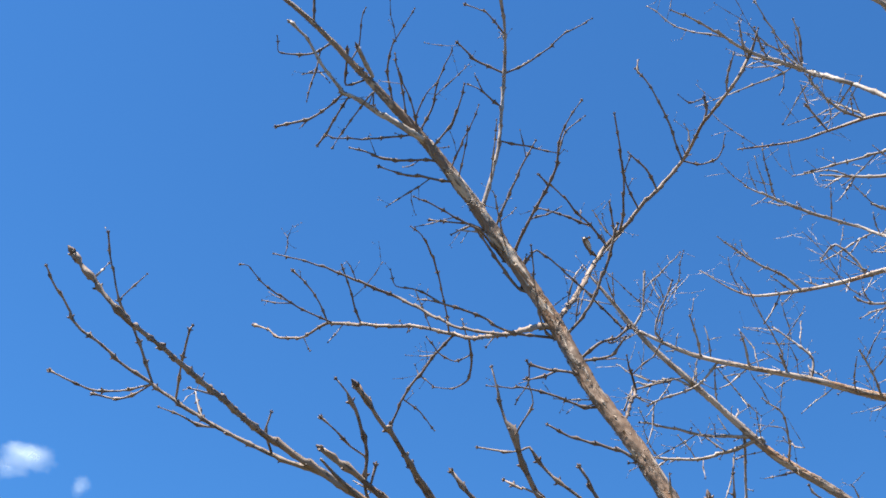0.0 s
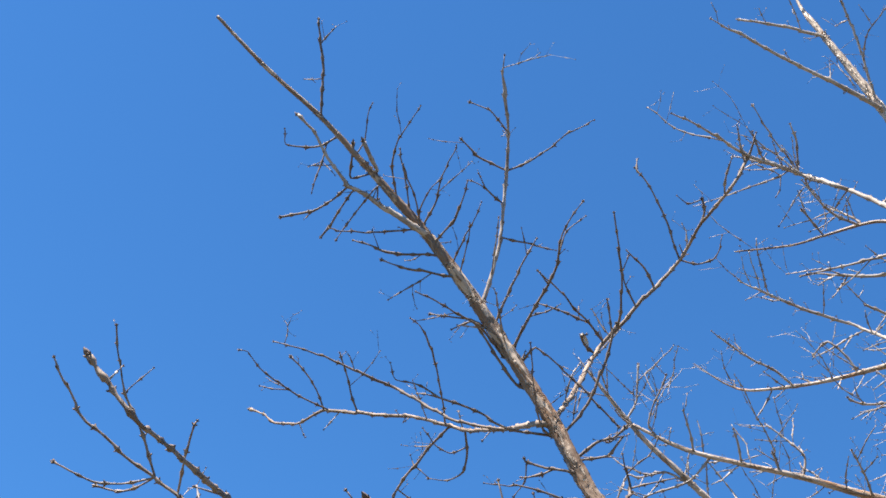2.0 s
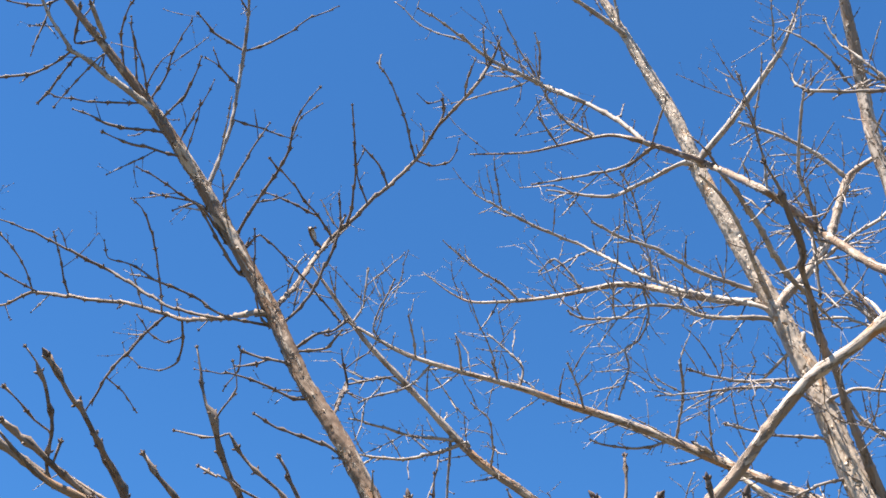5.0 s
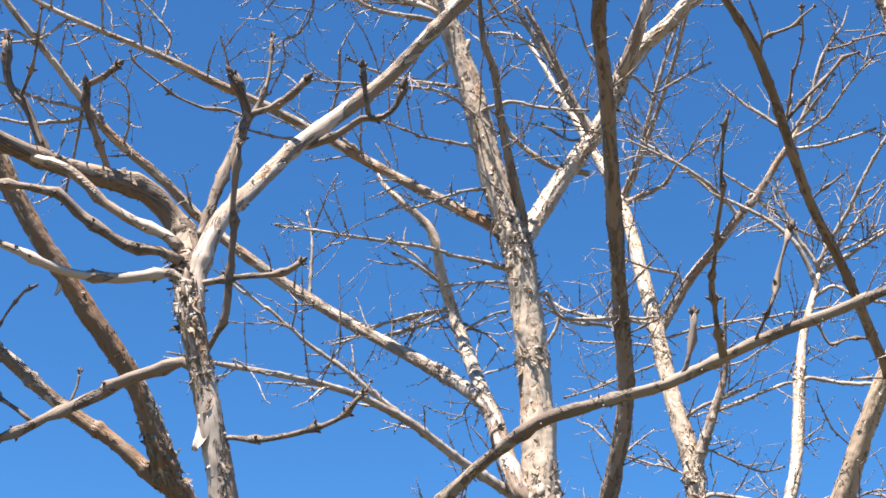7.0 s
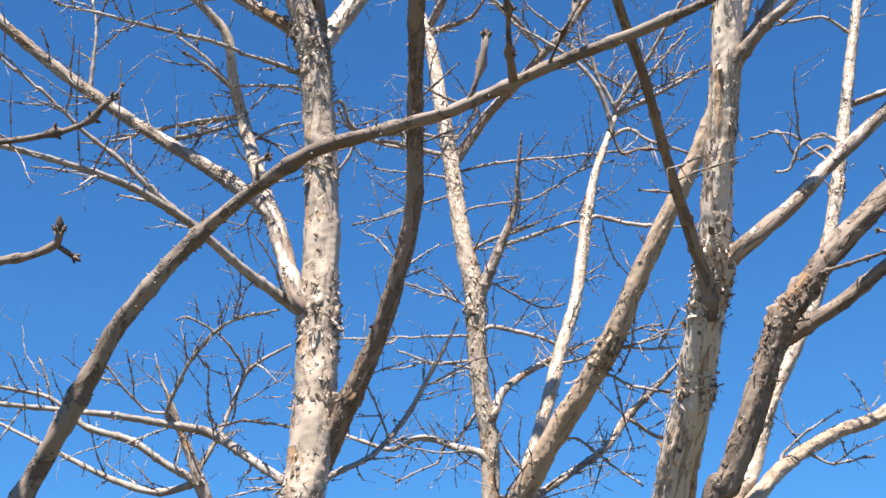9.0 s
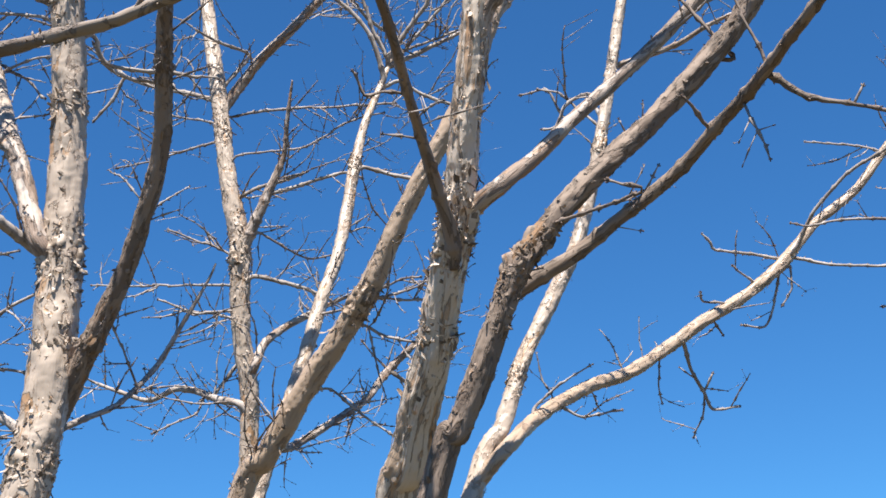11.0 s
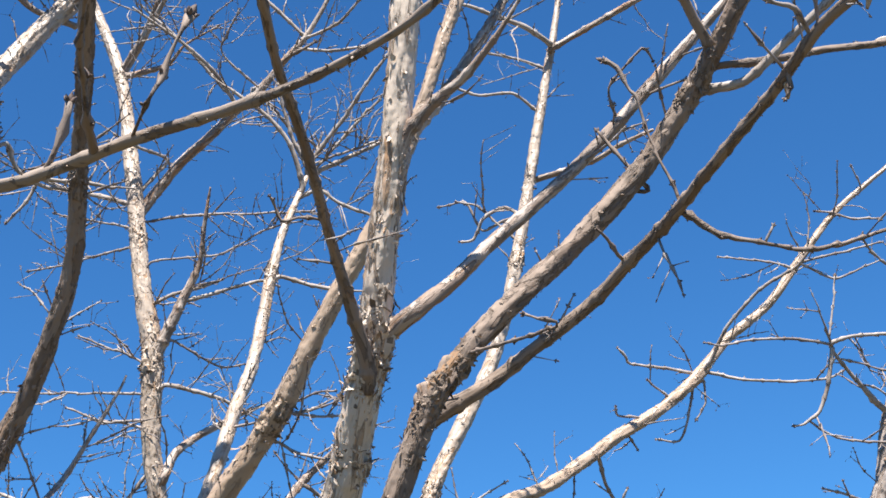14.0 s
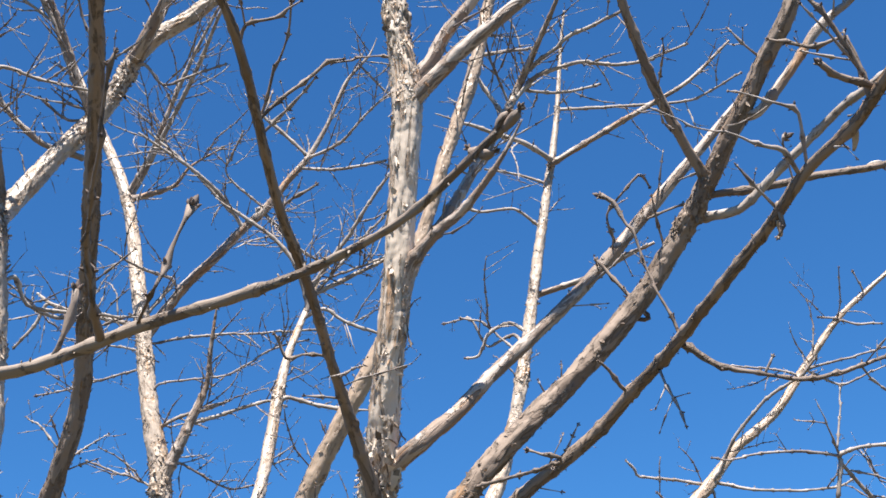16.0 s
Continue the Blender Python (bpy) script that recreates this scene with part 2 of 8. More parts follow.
def shoot(w, rng, start, way, length, r, level=0):
    """A thin twig that bends at its nodes, with buds, and smaller twigs of its own."""
    q, d = np.array(start, float), unit(np.array(way, float))
    rings, marks, left = [(*q, r)], [], length
    while left > 0:
        step = min(left, rng.uniform(0.028, 0.065))
        q = q + d * step
        left -= step
        rr = r * (0.45 + 0.55 * max(left, 0) / length)
        rings += [(*(q - d * 0.005), rr), (*q, rr * 1.9 + 0.0007)]
        marks.append((q, d, rr))
        d = unit(d + np.array([rng.gauss(0, 0.14), rng.gauss(0, 0.14), rng.gauss(0.04, 0.12)]))
    w.tube(frames_of(rings), 3 if r < 0.0016 else 4, rng)
    for q, d, rr in marks:
        side = unit(np.cross(d, [rng.gauss(0, 1) for _ in range(3)]))
        for s in (side, -side):
            if level < 2 and rng.random() < (0.26 if level == 0 else 0.12):
                shoot(w, rng, q, 0.55 * d + s + np.array((0, 0, 0.1)), length * rng.uniform(0.2, 0.55), rr * 0.75, level + 1)
            elif rng.random() < 0.65:
                w.bud(q + s * rr, 0.7 * d + s, rr * 1.1 + 0.0012, rng)
    w.bud(q, d, rr * 1.1 + 0.0014, rng)


def tree(x, y, label, group="bare trees standing together"):
    ob = new("tree")
    ob.location = (x, y, 0)
    return tagged(ob, label, "tree", group)


RNG = random.Random(4)
STEMS = []


def limb(parent, *points, name="branch", mat=None, label="", twigs=1.0):
    """One stem or branch through points of x, y, z and radius."""
    top = parent
    while top.parent:
        top = top.parent
    base = np.array((*top.location, 0.0))
    points = [np.array(p, float) - base for p in points]
    thick = float(np.median([p[3] for p in points]))
    w, buds = Weave(), []
    if thick > 0.0085:
        rings = smooth(points, 0.007 if thick > 0.02 else 0.008, 0.85)
        if thick < 0.0155:
            ringed(rings, RNG)
        frames = frames_of(rings)
        w.tube(frames, 44 if thick > 0.03 else 26 if thick > 0.018 else 14, RNG, 1.2 if mat in (BROWN_BARK, NEAR_BARK) else 1.0 if thick > 0.018 else 0.7)
        for _ in range(int(frames[-1][5] * (60 if mat in (BROWN_BARK, NEAR_BARK) else 10 if thick > 0.016 else 26))):
            f, a = RNG.choice(frames), RNG.uniform(0, 6.28)
            d = math.cos(a) * f[2] + math.sin(a) * f[3]
            w.bud(f[0] + d * f[4] * 0.96, d + f[1] * RNG.uniform(-0.3, 0.6), RNG.uniform(0.0012, 0.0026), RNG, True)
    else:
        rings = knotted(points, RNG)
        frames = frames_of([r for r, _ in rings])
        w.tube(frames, 12 if thick > 0.006 else 8, RNG, 1.8 if mat is NEAR_BARK else 1.0)
        for f, (_, node) in zip(frames, rings):
            if node:
                a = RNG.uniform(0, 6.28)
                d = math.cos(a) * f[2] + math.sin(a) * f[3]
                for s in (d, -d):
                    if RNG.random() < 0.75:
                        w.bud(f[0] + s * f[4] * 0.7, s + 0.7 * f[1], min(0.0034, f[4] * 0.5 + 0.0012), RNG)
        end = frames[-1]
        w.bud(end[0], end[1], end[4] + 0.0012, RNG)
        for k in range(4):
            a = 1.57 * k + RNG.uniform(-0.4, 0.4)
            d = math.cos(a) * end[2] + math.sin(a) * end[3]
            w.bud(end[0] + d * end[4] * 0.5, d * 0.8 + end[1], min(0.004, end[4] * 0.7 + 0.0012), RNG, RNG.random() < 0.6)
    mat = mat or (BARK if thick > 0.03 else LIMB_BARK if thick > 0.012 else BRANCH_BARK if thick > 0.006 else SHOOT_BARK if thick < 0.0048 and top is tree_a else TWIG_BARK)
    ob = new(name, w.mesh(name, mat))
    ob.parent = parent
    STEMS.append((ob, frames, thick, mat, twigs))
    return tagged(ob, label)


# ---- ground ----
# unseen ground, assumed dry lawn, added under the trunks and for bounce light
def assumed_ground():
    m, n, l, b = material("assumed_lawn", 0.95, 0.1)
    c = n.new("ShaderNodeTexCoord").outputs["Object"]
    wide, fine = noise_node(n, l, c, 0.6, 5), noise_node(n, l, c, 60, 6)
    base = mixed(n, l, ramp(n, l, wide, [(0.35, 0.0), (0.65, 1.0)]), (0.13, 0.105, 0.066), (0.085, 0.078, 0.045))
    base = mixed(n, l, ramp(n, l, fine, [(0.4, 0.7), (0.6, 0.0)]), base, (0.055, 0.048, 0.03))
    l.new(base, b.inputs["Base Color"])
    relief(n, l, b, fine, 0.8, 0.03)
    me = bpy.data.meshes.new("ground")
    bm = bmesh.new()
    bmesh.ops.create_circle(bm, cap_ends=True, segments=64, radius=3000)
    bm.to_mesh(me)
    me.materials.append(m)
    return tagged(new("ground", me), "ground out of view, assumed to be dry tan lawn", "ground", kind="structure")


assumed_ground()


# ---- cloud ----
def cloud(where, wide, high, lobes, seed, dense=1.0):
    """A thin fair-weather cloud, a flat heap of puffs that frays towards its rim."""
    rng = random.Random(seed)
    m, n, l, b = material("cloud_mist", 1.0, 0.0)
    b.inputs["Base Color"].default_value = (0.9, 0.92, 0.95, 1)
    # faint bluish glow added in place of daylight scattered inside the puffs
    b.inputs["Emission Color"].default_value = (0.75, 0.85, 1.0, 1)
    b.inputs["Emission Strength"].default_value = 0.25
    c = n.new("ShaderNodeAttribute")
    c.attribute_name = "bark"
    dist = n.new("ShaderNodeVectorMath")
    dist.operation = "LENGTH"
    l.new(c.outputs["Vector"], dist.inputs[0])
    at = n.new("ShaderNodeTexCoord").outputs["Object"]
    fray = noise_node(n, l, at, 0.06, 7, 0.62)
    add = n.new("ShaderNodeMath")
    add.operation = "MULTIPLY_ADD"
    l.new(fray, add.inputs[0])
    add.inputs[1].default_value = 0.7
    l.new(dist.outputs["Value"], add.inputs[2])
    l.new(ramp(n, l, add.outputs[0], [(0.3, 0.42 * dense), (0.75, 0.2 * dense), (1.1, 0.0)]), b.inputs["Alpha"])
    away = Vector(where).normalized()
    side = away.cross(Vector((0, 0, 1))).normalized()
    up = side.cross(away)
    verts, faces, coords = [], [], []
    for _ in range(lobes):
        u, v, s = rng.uniform(-0.32, 0.32) * wide, rng.uniform(-0.3, 0.3) * high, rng.uniform(0.4, 0.65)
        start = len(verts)
        for i in range(9):
            for j in range(16):
                a, f = 6.2832 * j / 16, i / 8
                lump = 1 + 0.2 * noise.noise(Vector((u + 2 * math.cos(a), v + 2 * math.sin(a), f)))
                x, y = f * s * wide * lump * math.cos(a), f * s * high * lump * math.sin(a)
                verts.append(Vector(where) + side * (u + x) + up * (v + y) - away * (2 + 5 * (1 - f * f) + rng.uniform(0, 0.2) + 8 * len(verts) / 144))
                coords.append((f * math.cos(a), f * math.sin(a), 0))
        for i in range(8):
            for j in range(16):
                p, q = start + i * 16 + j, start + i * 16 + (j + 1) % 16
                faces.append((p, q, q + 16, p + 16))
    me = bpy.data.meshes.new("cloud")
    me.from_pydata(verts, [], faces)
    me.attributes.new("bark", "FLOAT_VECTOR", "POINT").data.foreach_set("vector", np.array(coords, np.float32).ravel())
    me.materials.append(m)
    me.polygons.foreach_set("use_smooth", [True] * len(faces))
    return tagged(new("cloud", me), "small thin white fair-weather cloud in the sky", "cloud", kind="structure")


cloud((-1165.6, 630.8, 703.2), 66, 36, 5, 2, 0.7)
cloud((-1134.4, 696.6, 692.1), 26, 30, 3, 5, 0.35)
cloud((-348.4, 1423.2, 322.9), 44, 24, 5, 7)

# ---- trees, stem by stem ----
tree_a = tree(-1.0, 2.9, "bare leaning tree with shaggy grey-tan bark")
tree_b = tree(-0.5, 4.25, "bare tree with a pale peeling trunk and dark side stem")
tree_c = tree(0.2, 6.1, "slender bare tree with light flaking bark")
tree_d = tree(0.5, 4.7, "bare tree of several pale smooth stems")
tree_e = tree(0.6, 3.4, "bare tree with shaggy forked peeling stems")
tree_f = tree(2.2, 4.3, "bare tree with a pale trunk and spreading twigs")
tree_g = tree(-0.55, 1.5, "young bare tree with a shaggy cut-back trunk")
tree_h = tree(-0.11, 6.46, "slim bare tree of several low pale limbs")
t2 = limb(tree_b, (-0.734, 4.114, -0.060, 0.0877), (-0.655, 4.123, 1.245, 0.0754), (-0.489, 4.141, 2.450, 0.0685), (-0.446, 4.145, 2.727, 0.0685), (-0.426, 4.146, 3.006, 0.0702), (-0.418, 4.139, 3.291, 0.0650), (-0.412, 4.121, 3.580, 0.0581), (-0.418, 4.087, 3.874, 0.0555), (-0.437, 4.041, 4.175, 0.0553), (-0.508, 3.986, 4.485, 0.0493), (-0.564, 3.919, 4.820, 0.0453), (-0.647, 3.837, 5.167, 0.0404), (-0.748, 3.749, 5.520, 0.0373), (-0.846, 3.658, 5.881, 0.0348), (-0.925, 3.563, 6.249, 0.0297), (-1.036, 3.466, 6.608, 0.0249), (-1.150, 3.359, 6.965, 0.0191), (-1.270, 3.248, 7.321, 0.0142), (-1.303, 3.230, 7.418, 0.0101), (-1.326, 3.210, 7.518, 0.0061), (-1.329, 3.191, 7.620, 0.0020), name="trunk", twigs=1.7)
t2r = limb(t2, (-0.443, 4.035, 4.213, 0.0375), (-0.410, 4.123, 4.324, 0.0375), (-0.337, 4.159, 4.462, 0.0364), (-0.260, 4.183, 4.596, 0.0360), (-0.173, 4.193, 4.721, 0.0351), (-0.088, 4.184, 4.839, 0.0341), (-0.024, 4.156, 4.956, 0.0321), (0.034, 4.121, 5.063, 0.0335), (0.118, 4.098, 5.144, 0.0313), (0.216, 4.080, 5.207, 0.0298), (0.300, 4.052, 5.279, 0.0279), (0.391, 4.029, 5.345, 0.0248), (0.437, 3.978, 5.585, 0.0193), (0.495, 3.928, 5.823, 0.0139), (0.562, 3.872, 6.057, 0.0084), (0.632, 3.804, 6.287, 0.0030), name="limb", twigs=1.7)
t2d = limb(t2, (-0.463, 4.144, 2.622, 0.0370), (-0.471, 4.276, 2.656, 0.0370), (-0.380, 4.167, 2.814, 0.0370), (-0.288, 4.058, 2.971, 0.0325), (-0.201, 3.949, 3.129, 0.0285), (-0.134, 3.837, 3.292, 0.0276), (-0.087, 3.720, 3.453, 0.0270), (-0.078, 3.589, 3.599, 0.0240), (-0.070, 3.443, 3.733, 0.0231), (-0.061, 3.284, 3.853, 0.0246), (-0.051, 3.113, 3.961, 0.0233), (-0.045, 2.937, 4.064, 0.0220), (-0.043, 2.760, 4.166, 0.0208), (-0.004, 2.588, 4.262, 0.0177), (0.046, 2.415, 4.360, 0.0139), (0.071, 2.234, 4.467, 0.0135), (0.098, 2.051, 4.576, 0.0128), (0.128, 1.909, 4.747, 0.0100), (0.153, 1.786, 4.932, 0.0072), (0.180, 1.706, 5.140, 0.0043), (0.229, 1.610, 5.336, 0.0017), name="limb", mat=GREY_BARK, twigs=1.7)
t2b = limb(t2, (-0.420, 4.142, 3.219, 0.0194), (-0.519, 4.167, 3.306, 0.0194), (-0.670, 4.006, 3.380, 0.0158), (-0.808, 3.841, 3.462, 0.0141), (-0.968, 3.681, 3.515, 0.0125), (-1.146, 3.538, 3.529, 0.0098), (-1.333, 3.399, 3.528, 0.0079), (-1.381, 3.367, 3.531, 0.0059), (-1.426, 3.330, 3.534, 0.0040), (-1.467, 3.290, 3.532, 0.0020), name="limb", twigs=1.7)
t3 = limb(tree_c, (0.133, 6.094, -0.060, 0.0504), (0.149, 6.009, 1.553, 0.0434), (0.184, 5.830, 3.042, 0.0394), (0.190, 5.799, 3.273, 0.0403), (0.155, 5.768, 3.504, 0.0409), (0.144, 5.743, 3.748, 0.0432), (0.141, 5.734, 4.004, 0.0461), (0.093, 5.743, 4.273, 0.0400), (0.063, 5.767, 4.553, 0.0369), (0.035, 5.807, 4.839, 0.0376), (0.001, 5.862, 5.126, 0.0333), (-0.031, 5.926, 5.418, 0.0308), (-0.092, 5.996, 5.709, 0.0295), (-0.186, 6.067, 6.001, 0.0239), (-0.283, 6.133, 6.298, 0.0197), (-0.382, 6.195, 6.597, 0.0150), (-0.481, 6.257, 6.897, 0.0120), (-0.519, 6.271, 6.975, 0.0087), (-0.562, 6.286, 7.050, 0.0053), (-0.602, 6.301, 7.127, 0.0020), name="trunk", mat=BARK, twigs=1.8)
t3r = limb(t3, (0.144, 5.735, 3.918, 0.0316), (0.175, 5.714, 3.981, 0.0287), (0.250, 5.658, 4.141, 0.0235), (0.340, 5.598, 4.345, 0.0130), (0.355, 5.536, 4.488, 0.0104), (0.368, 5.494, 4.584, 0.0078), (0.380, 5.458, 4.667, 0.0039), name="limb", twigs=1.8)
t4 = limb(tree_d, (-0.288, 4.475, -0.060, 0.0297), (-0.111, 4.621, 1.434, 0.0255), (0.263, 4.926, 2.813, 0.0232), (0.334, 4.985, 3.030, 0.0232), (0.406, 5.043, 3.246, 0.0270), (0.468, 5.103, 3.465, 0.0263), (0.542, 5.164, 3.680, 0.0252), (0.589, 5.223, 3.908, 0.0248), (0.633, 5.281, 4.141, 0.0240), (0.688, 5.339, 4.370, 0.0180), (0.767, 5.399, 4.589, 0.0145), (0.846, 5.458, 4.809, 0.0090), (0.865, 5.474, 4.870, 0.0067), (0.884, 5.477, 4.933, 0.0043), (0.906, 5.466, 4.994, 0.0020), name="limb", mat=BARK, twigs=1.7)
t5 = limb(tree_d, (-0.330, 5.261, -0.060, 0.0557), (-0.181, 5.114, 1.305, 0.0479), (0.132, 4.803, 2.565, 0.0435), (0.241, 4.695, 2.736, 0.0415), (0.351, 4.587, 2.907, 0.0412), (0.473, 4.481, 3.072, 0.0409), (0.587, 4.383, 3.242, 0.0398), (0.677, 4.294, 3.423, 0.0344), (0.775, 4.216, 3.599, 0.0310), (0.873, 4.152, 3.776, 0.0292), (0.959, 4.104, 3.958, 0.0274), (1.032, 4.070, 4.146, 0.0256), (1.098, 4.045, 4.338, 0.0237), (1.160, 4.028, 4.530, 0.0243), (1.228, 4.016, 4.720, 0.0246), (1.299, 4.007, 4.909, 0.0250), (1.354, 4.000, 5.104, 0.0236), (1.406, 3.993, 5.300, 0.0223), (1.480, 3.922, 5.528, 0.0174), (1.566, 3.857, 5.754, 0.0125), (1.660, 3.724, 5.943, 0.0076), (1.726, 3.635, 6.167, 0.0026), name="trunk", mat=TAN_BARK, twigs=1.7)
t6 = limb(tree_e, (0.373, 4.233, -0.060, 0.0702), (0.432, 4.054, 1.161, 0.0604), (0.556, 3.680, 2.288, 0.0549), (0.590, 3.575, 2.424, 0.0538), (0.617, 3.471, 2.562, 0.0520), (0.652, 3.366, 2.700, 0.0481), (0.676, 3.269, 2.847, 0.0470), (0.706, 3.183, 2.994, 0.0455), (0.712, 3.116, 3.144, 0.0391), (0.731, 3.059, 3.291, 0.0382), (0.747, 3.010, 3.436, 0.0393), (0.760, 2.965, 3.577, 0.0382), (0.772, 2.925, 3.714, 0.0381), (0.782, 2.891, 3.849, 0.0410), (0.787, 2.863, 3.983, 0.0424), (0.773, 2.840, 4.117, 0.0315), (0.762, 2.816, 4.252, 0.0303), (0.750, 2.793, 4.387, 0.0251), (0.742, 2.776, 4.636, 0.0180), (0.766, 2.743, 4.883, 0.0110), (0.787, 2.696, 5.127, 0.0039), name="trunk", mat=STRIP_BARK, twigs=0.35)
t6r = limb(t6, (0.703, 3.190, 2.962, 0.0239), (0.745, 3.152, 2.992, 0.0235), (0.786, 3.107, 3.017, 0.0226), (0.896, 3.097, 3.105, 0.0196), (1.000, 3.089, 3.208, 0.0184), (1.117, 3.078, 3.314, 0.0180), (1.245, 3.054, 3.428, 0.0174), (1.377, 3.012, 3.561, 0.0177), (1.513, 2.955, 3.706, 0.0180), (1.656, 2.890, 3.855, 0.0141), (1.721, 2.859, 3.929, 0.0101), (1.790, 2.839, 4.003, 0.0060), (1.857, 2.811, 4.077, 0.0020), name="limb", twigs=0.35)
t6d = limb(t6, (0.690, 3.225, 2.850, 0.0199), (0.676, 3.165, 2.915, 0.0199), (0.636, 3.085, 2.998, 0.0172), (0.592, 2.985, 3.072, 0.0140), (0.540, 2.838, 3.125, 0.0127), (0.493, 2.689, 3.174, 0.0118), (0.442, 2.539, 3.218, 0.0112), (0.386, 2.390, 3.259, 0.0107), (0.343, 2.234, 3.301, 0.0105), (0.305, 2.076, 3.339, 0.0100), (0.258, 1.920, 3.377, 0.0090), (0.193, 1.774, 3.407, 0.0069), (0.130, 1.626, 3.439, 0.0049), (0.067, 1.479, 3.471, 0.0032), name="branch", mat=GREY_BARK, twigs=0.35)
t7 = limb(tree_e, (0.152, 3.399, -0.060, 0.0401), (0.290, 3.276, 1.138, 0.0344), (0.579, 3.019, 2.244, 0.0313), (0.630, 2.973, 2.359, 0.0302), (0.680, 2.928, 2.472, 0.0294), (0.723, 2.885, 2.586, 0.0296), (0.769, 2.847, 2.697, 0.0289), (0.847, 2.818, 2.794, 0.0259), (0.936, 2.800, 2.890, 0.0265), (1.024, 2.792, 2.970, 0.0267), (1.108, 2.782, 3.048, 0.0265), (1.185, 2.765, 3.122, 0.0263), (1.255, 2.738, 3.194, 0.0279), (1.317, 2.698, 3.266, 0.0271), (1.372, 2.644, 3.341, 0.0252), (1.422, 2.577, 3.422, 0.0233), (1.469, 2.500, 3.508, 0.0227), (1.517, 2.416, 3.600, 0.0223), (1.565, 2.328, 3.694, 0.0222), (1.614, 2.237, 3.790, 0.0201), (1.695, 2.170, 4.017, 0.0157), (1.790, 2.131, 4.245, 0.0113), (1.897, 2.077, 4.465, 0.0068), (2.062, 2.080, 4.652, 0.0024), name="limb", mat=GREY_BARK, twigs=0.35)
t7r = limb(t7, (0.728, 2.880, 2.600, 0.0205), (0.757, 2.990, 2.664, 0.0205), (0.841, 2.959, 2.718, 0.0200), (0.930, 2.927, 2.765, 0.0181), (1.011, 2.882, 2.821, 0.0164), (1.092, 2.825, 2.870, 0.0160), (1.160, 2.748, 2.915, 0.0152), (1.200, 2.644, 2.951, 0.0148), (1.228, 2.518, 2.965, 0.0145), (1.229, 2.380, 2.958, 0.0138), (1.228, 2.237, 2.954, 0.0120), (1.243, 2.095, 2.967, 0.0115), (1.268, 1.956, 2.990, 0.0110), (1.289, 1.822, 3.021, 0.0107), (1.328, 1.692, 3.036, 0.0117), (1.346, 1.565, 3.068, 0.0101), (1.367, 1.437, 3.099, 0.0079), (1.451, 1.359, 3.224, 0.0056), (1.532, 1.292, 3.358, 0.0034), (1.646, 1.200, 3.443, 0.0018), name="limb", mat=GREY_BARK, twigs=0.35)
t7k = limb(t7, (0.762, 2.845, 2.680, 0.0180), (0.752, 2.842, 2.712, 0.0170), (0.746, 2.840, 2.730, 0.0140), name="stub", label="short broken stub at a fork", twigs=0.0)
t8 = limb(tree_d, (0.344, 4.569, -0.060, 0.0462), (0.549, 4.632, 1.335, 0.0397), (0.981, 4.764, 2.624, 0.0361), (1.106, 4.802, 2.862, 0.0324), (1.207, 4.842, 3.112, 0.0295), (1.337, 4.876, 3.351, 0.0305), (1.468, 4.908, 3.590, 0.0290), (1.563, 4.938, 3.842, 0.0271), (1.641, 4.964, 4.098, 0.0265), (1.708, 4.986, 4.352, 0.0249), (1.770, 5.004, 4.602, 0.0245), (1.831, 5.016, 4.843, 0.0224), (1.890, 5.024, 5.078, 0.0184), (1.948, 5.027, 5.304, 0.0166), (1.998, 5.029, 5.527, 0.0124), (2.038, 5.028, 5.749, 0.0102), (2.076, 5.026, 5.970, 0.0076), (2.122, 5.020, 6.190, 0.0054), name="limb", mat=BARK, twigs=0.5)
t8r = limb(t8, (0.981, 4.764, 2.624, 0.0272), (1.098, 4.733, 2.750, 0.0272), (1.229, 4.864, 2.881, 0.0263), (1.379, 4.993, 2.995, 0.0259), (1.547, 5.115, 3.097, 0.0266), (1.738, 5.227, 3.182, 0.0265), (1.939, 5.308, 3.311, 0.0278), (2.149, 5.367, 3.457, 0.0269), (2.374, 5.410, 3.591, 0.0263), (2.580, 5.438, 3.755, 0.0268), (2.770, 5.447, 3.953, 0.0215), (3.001, 5.433, 4.128, 0.0203), (3.202, 5.398, 4.364, 0.0186), (3.414, 5.349, 4.606, 0.0138), (3.677, 5.287, 4.809, 0.0109), (3.733, 5.268, 4.863, 0.0079), (3.778, 5.237, 4.921, 0.0050), (3.822, 5.213, 4.984, 0.0020), name="limb", mat=TAN_BARK, twigs=0.5)
n1 = limb(tree_g, (-0.385, 1.861, -0.060, 0.0232), (-0.435, 1.733, 1.027, 0.0199), (-0.540, 1.464, 2.030, 0.0181), (-0.553, 1.431, 2.137, 0.0182), (-0.569, 1.397, 2.243, 0.0181), (-0.583, 1.365, 2.350, 0.0173), (-0.600, 1.334, 2.457, 0.0163), (-0.620, 1.307, 2.564, 0.0169), (-0.641, 1.330, 2.645, 0.0150), name="limb", mat=SCALY_BARK, twigs=0.0)
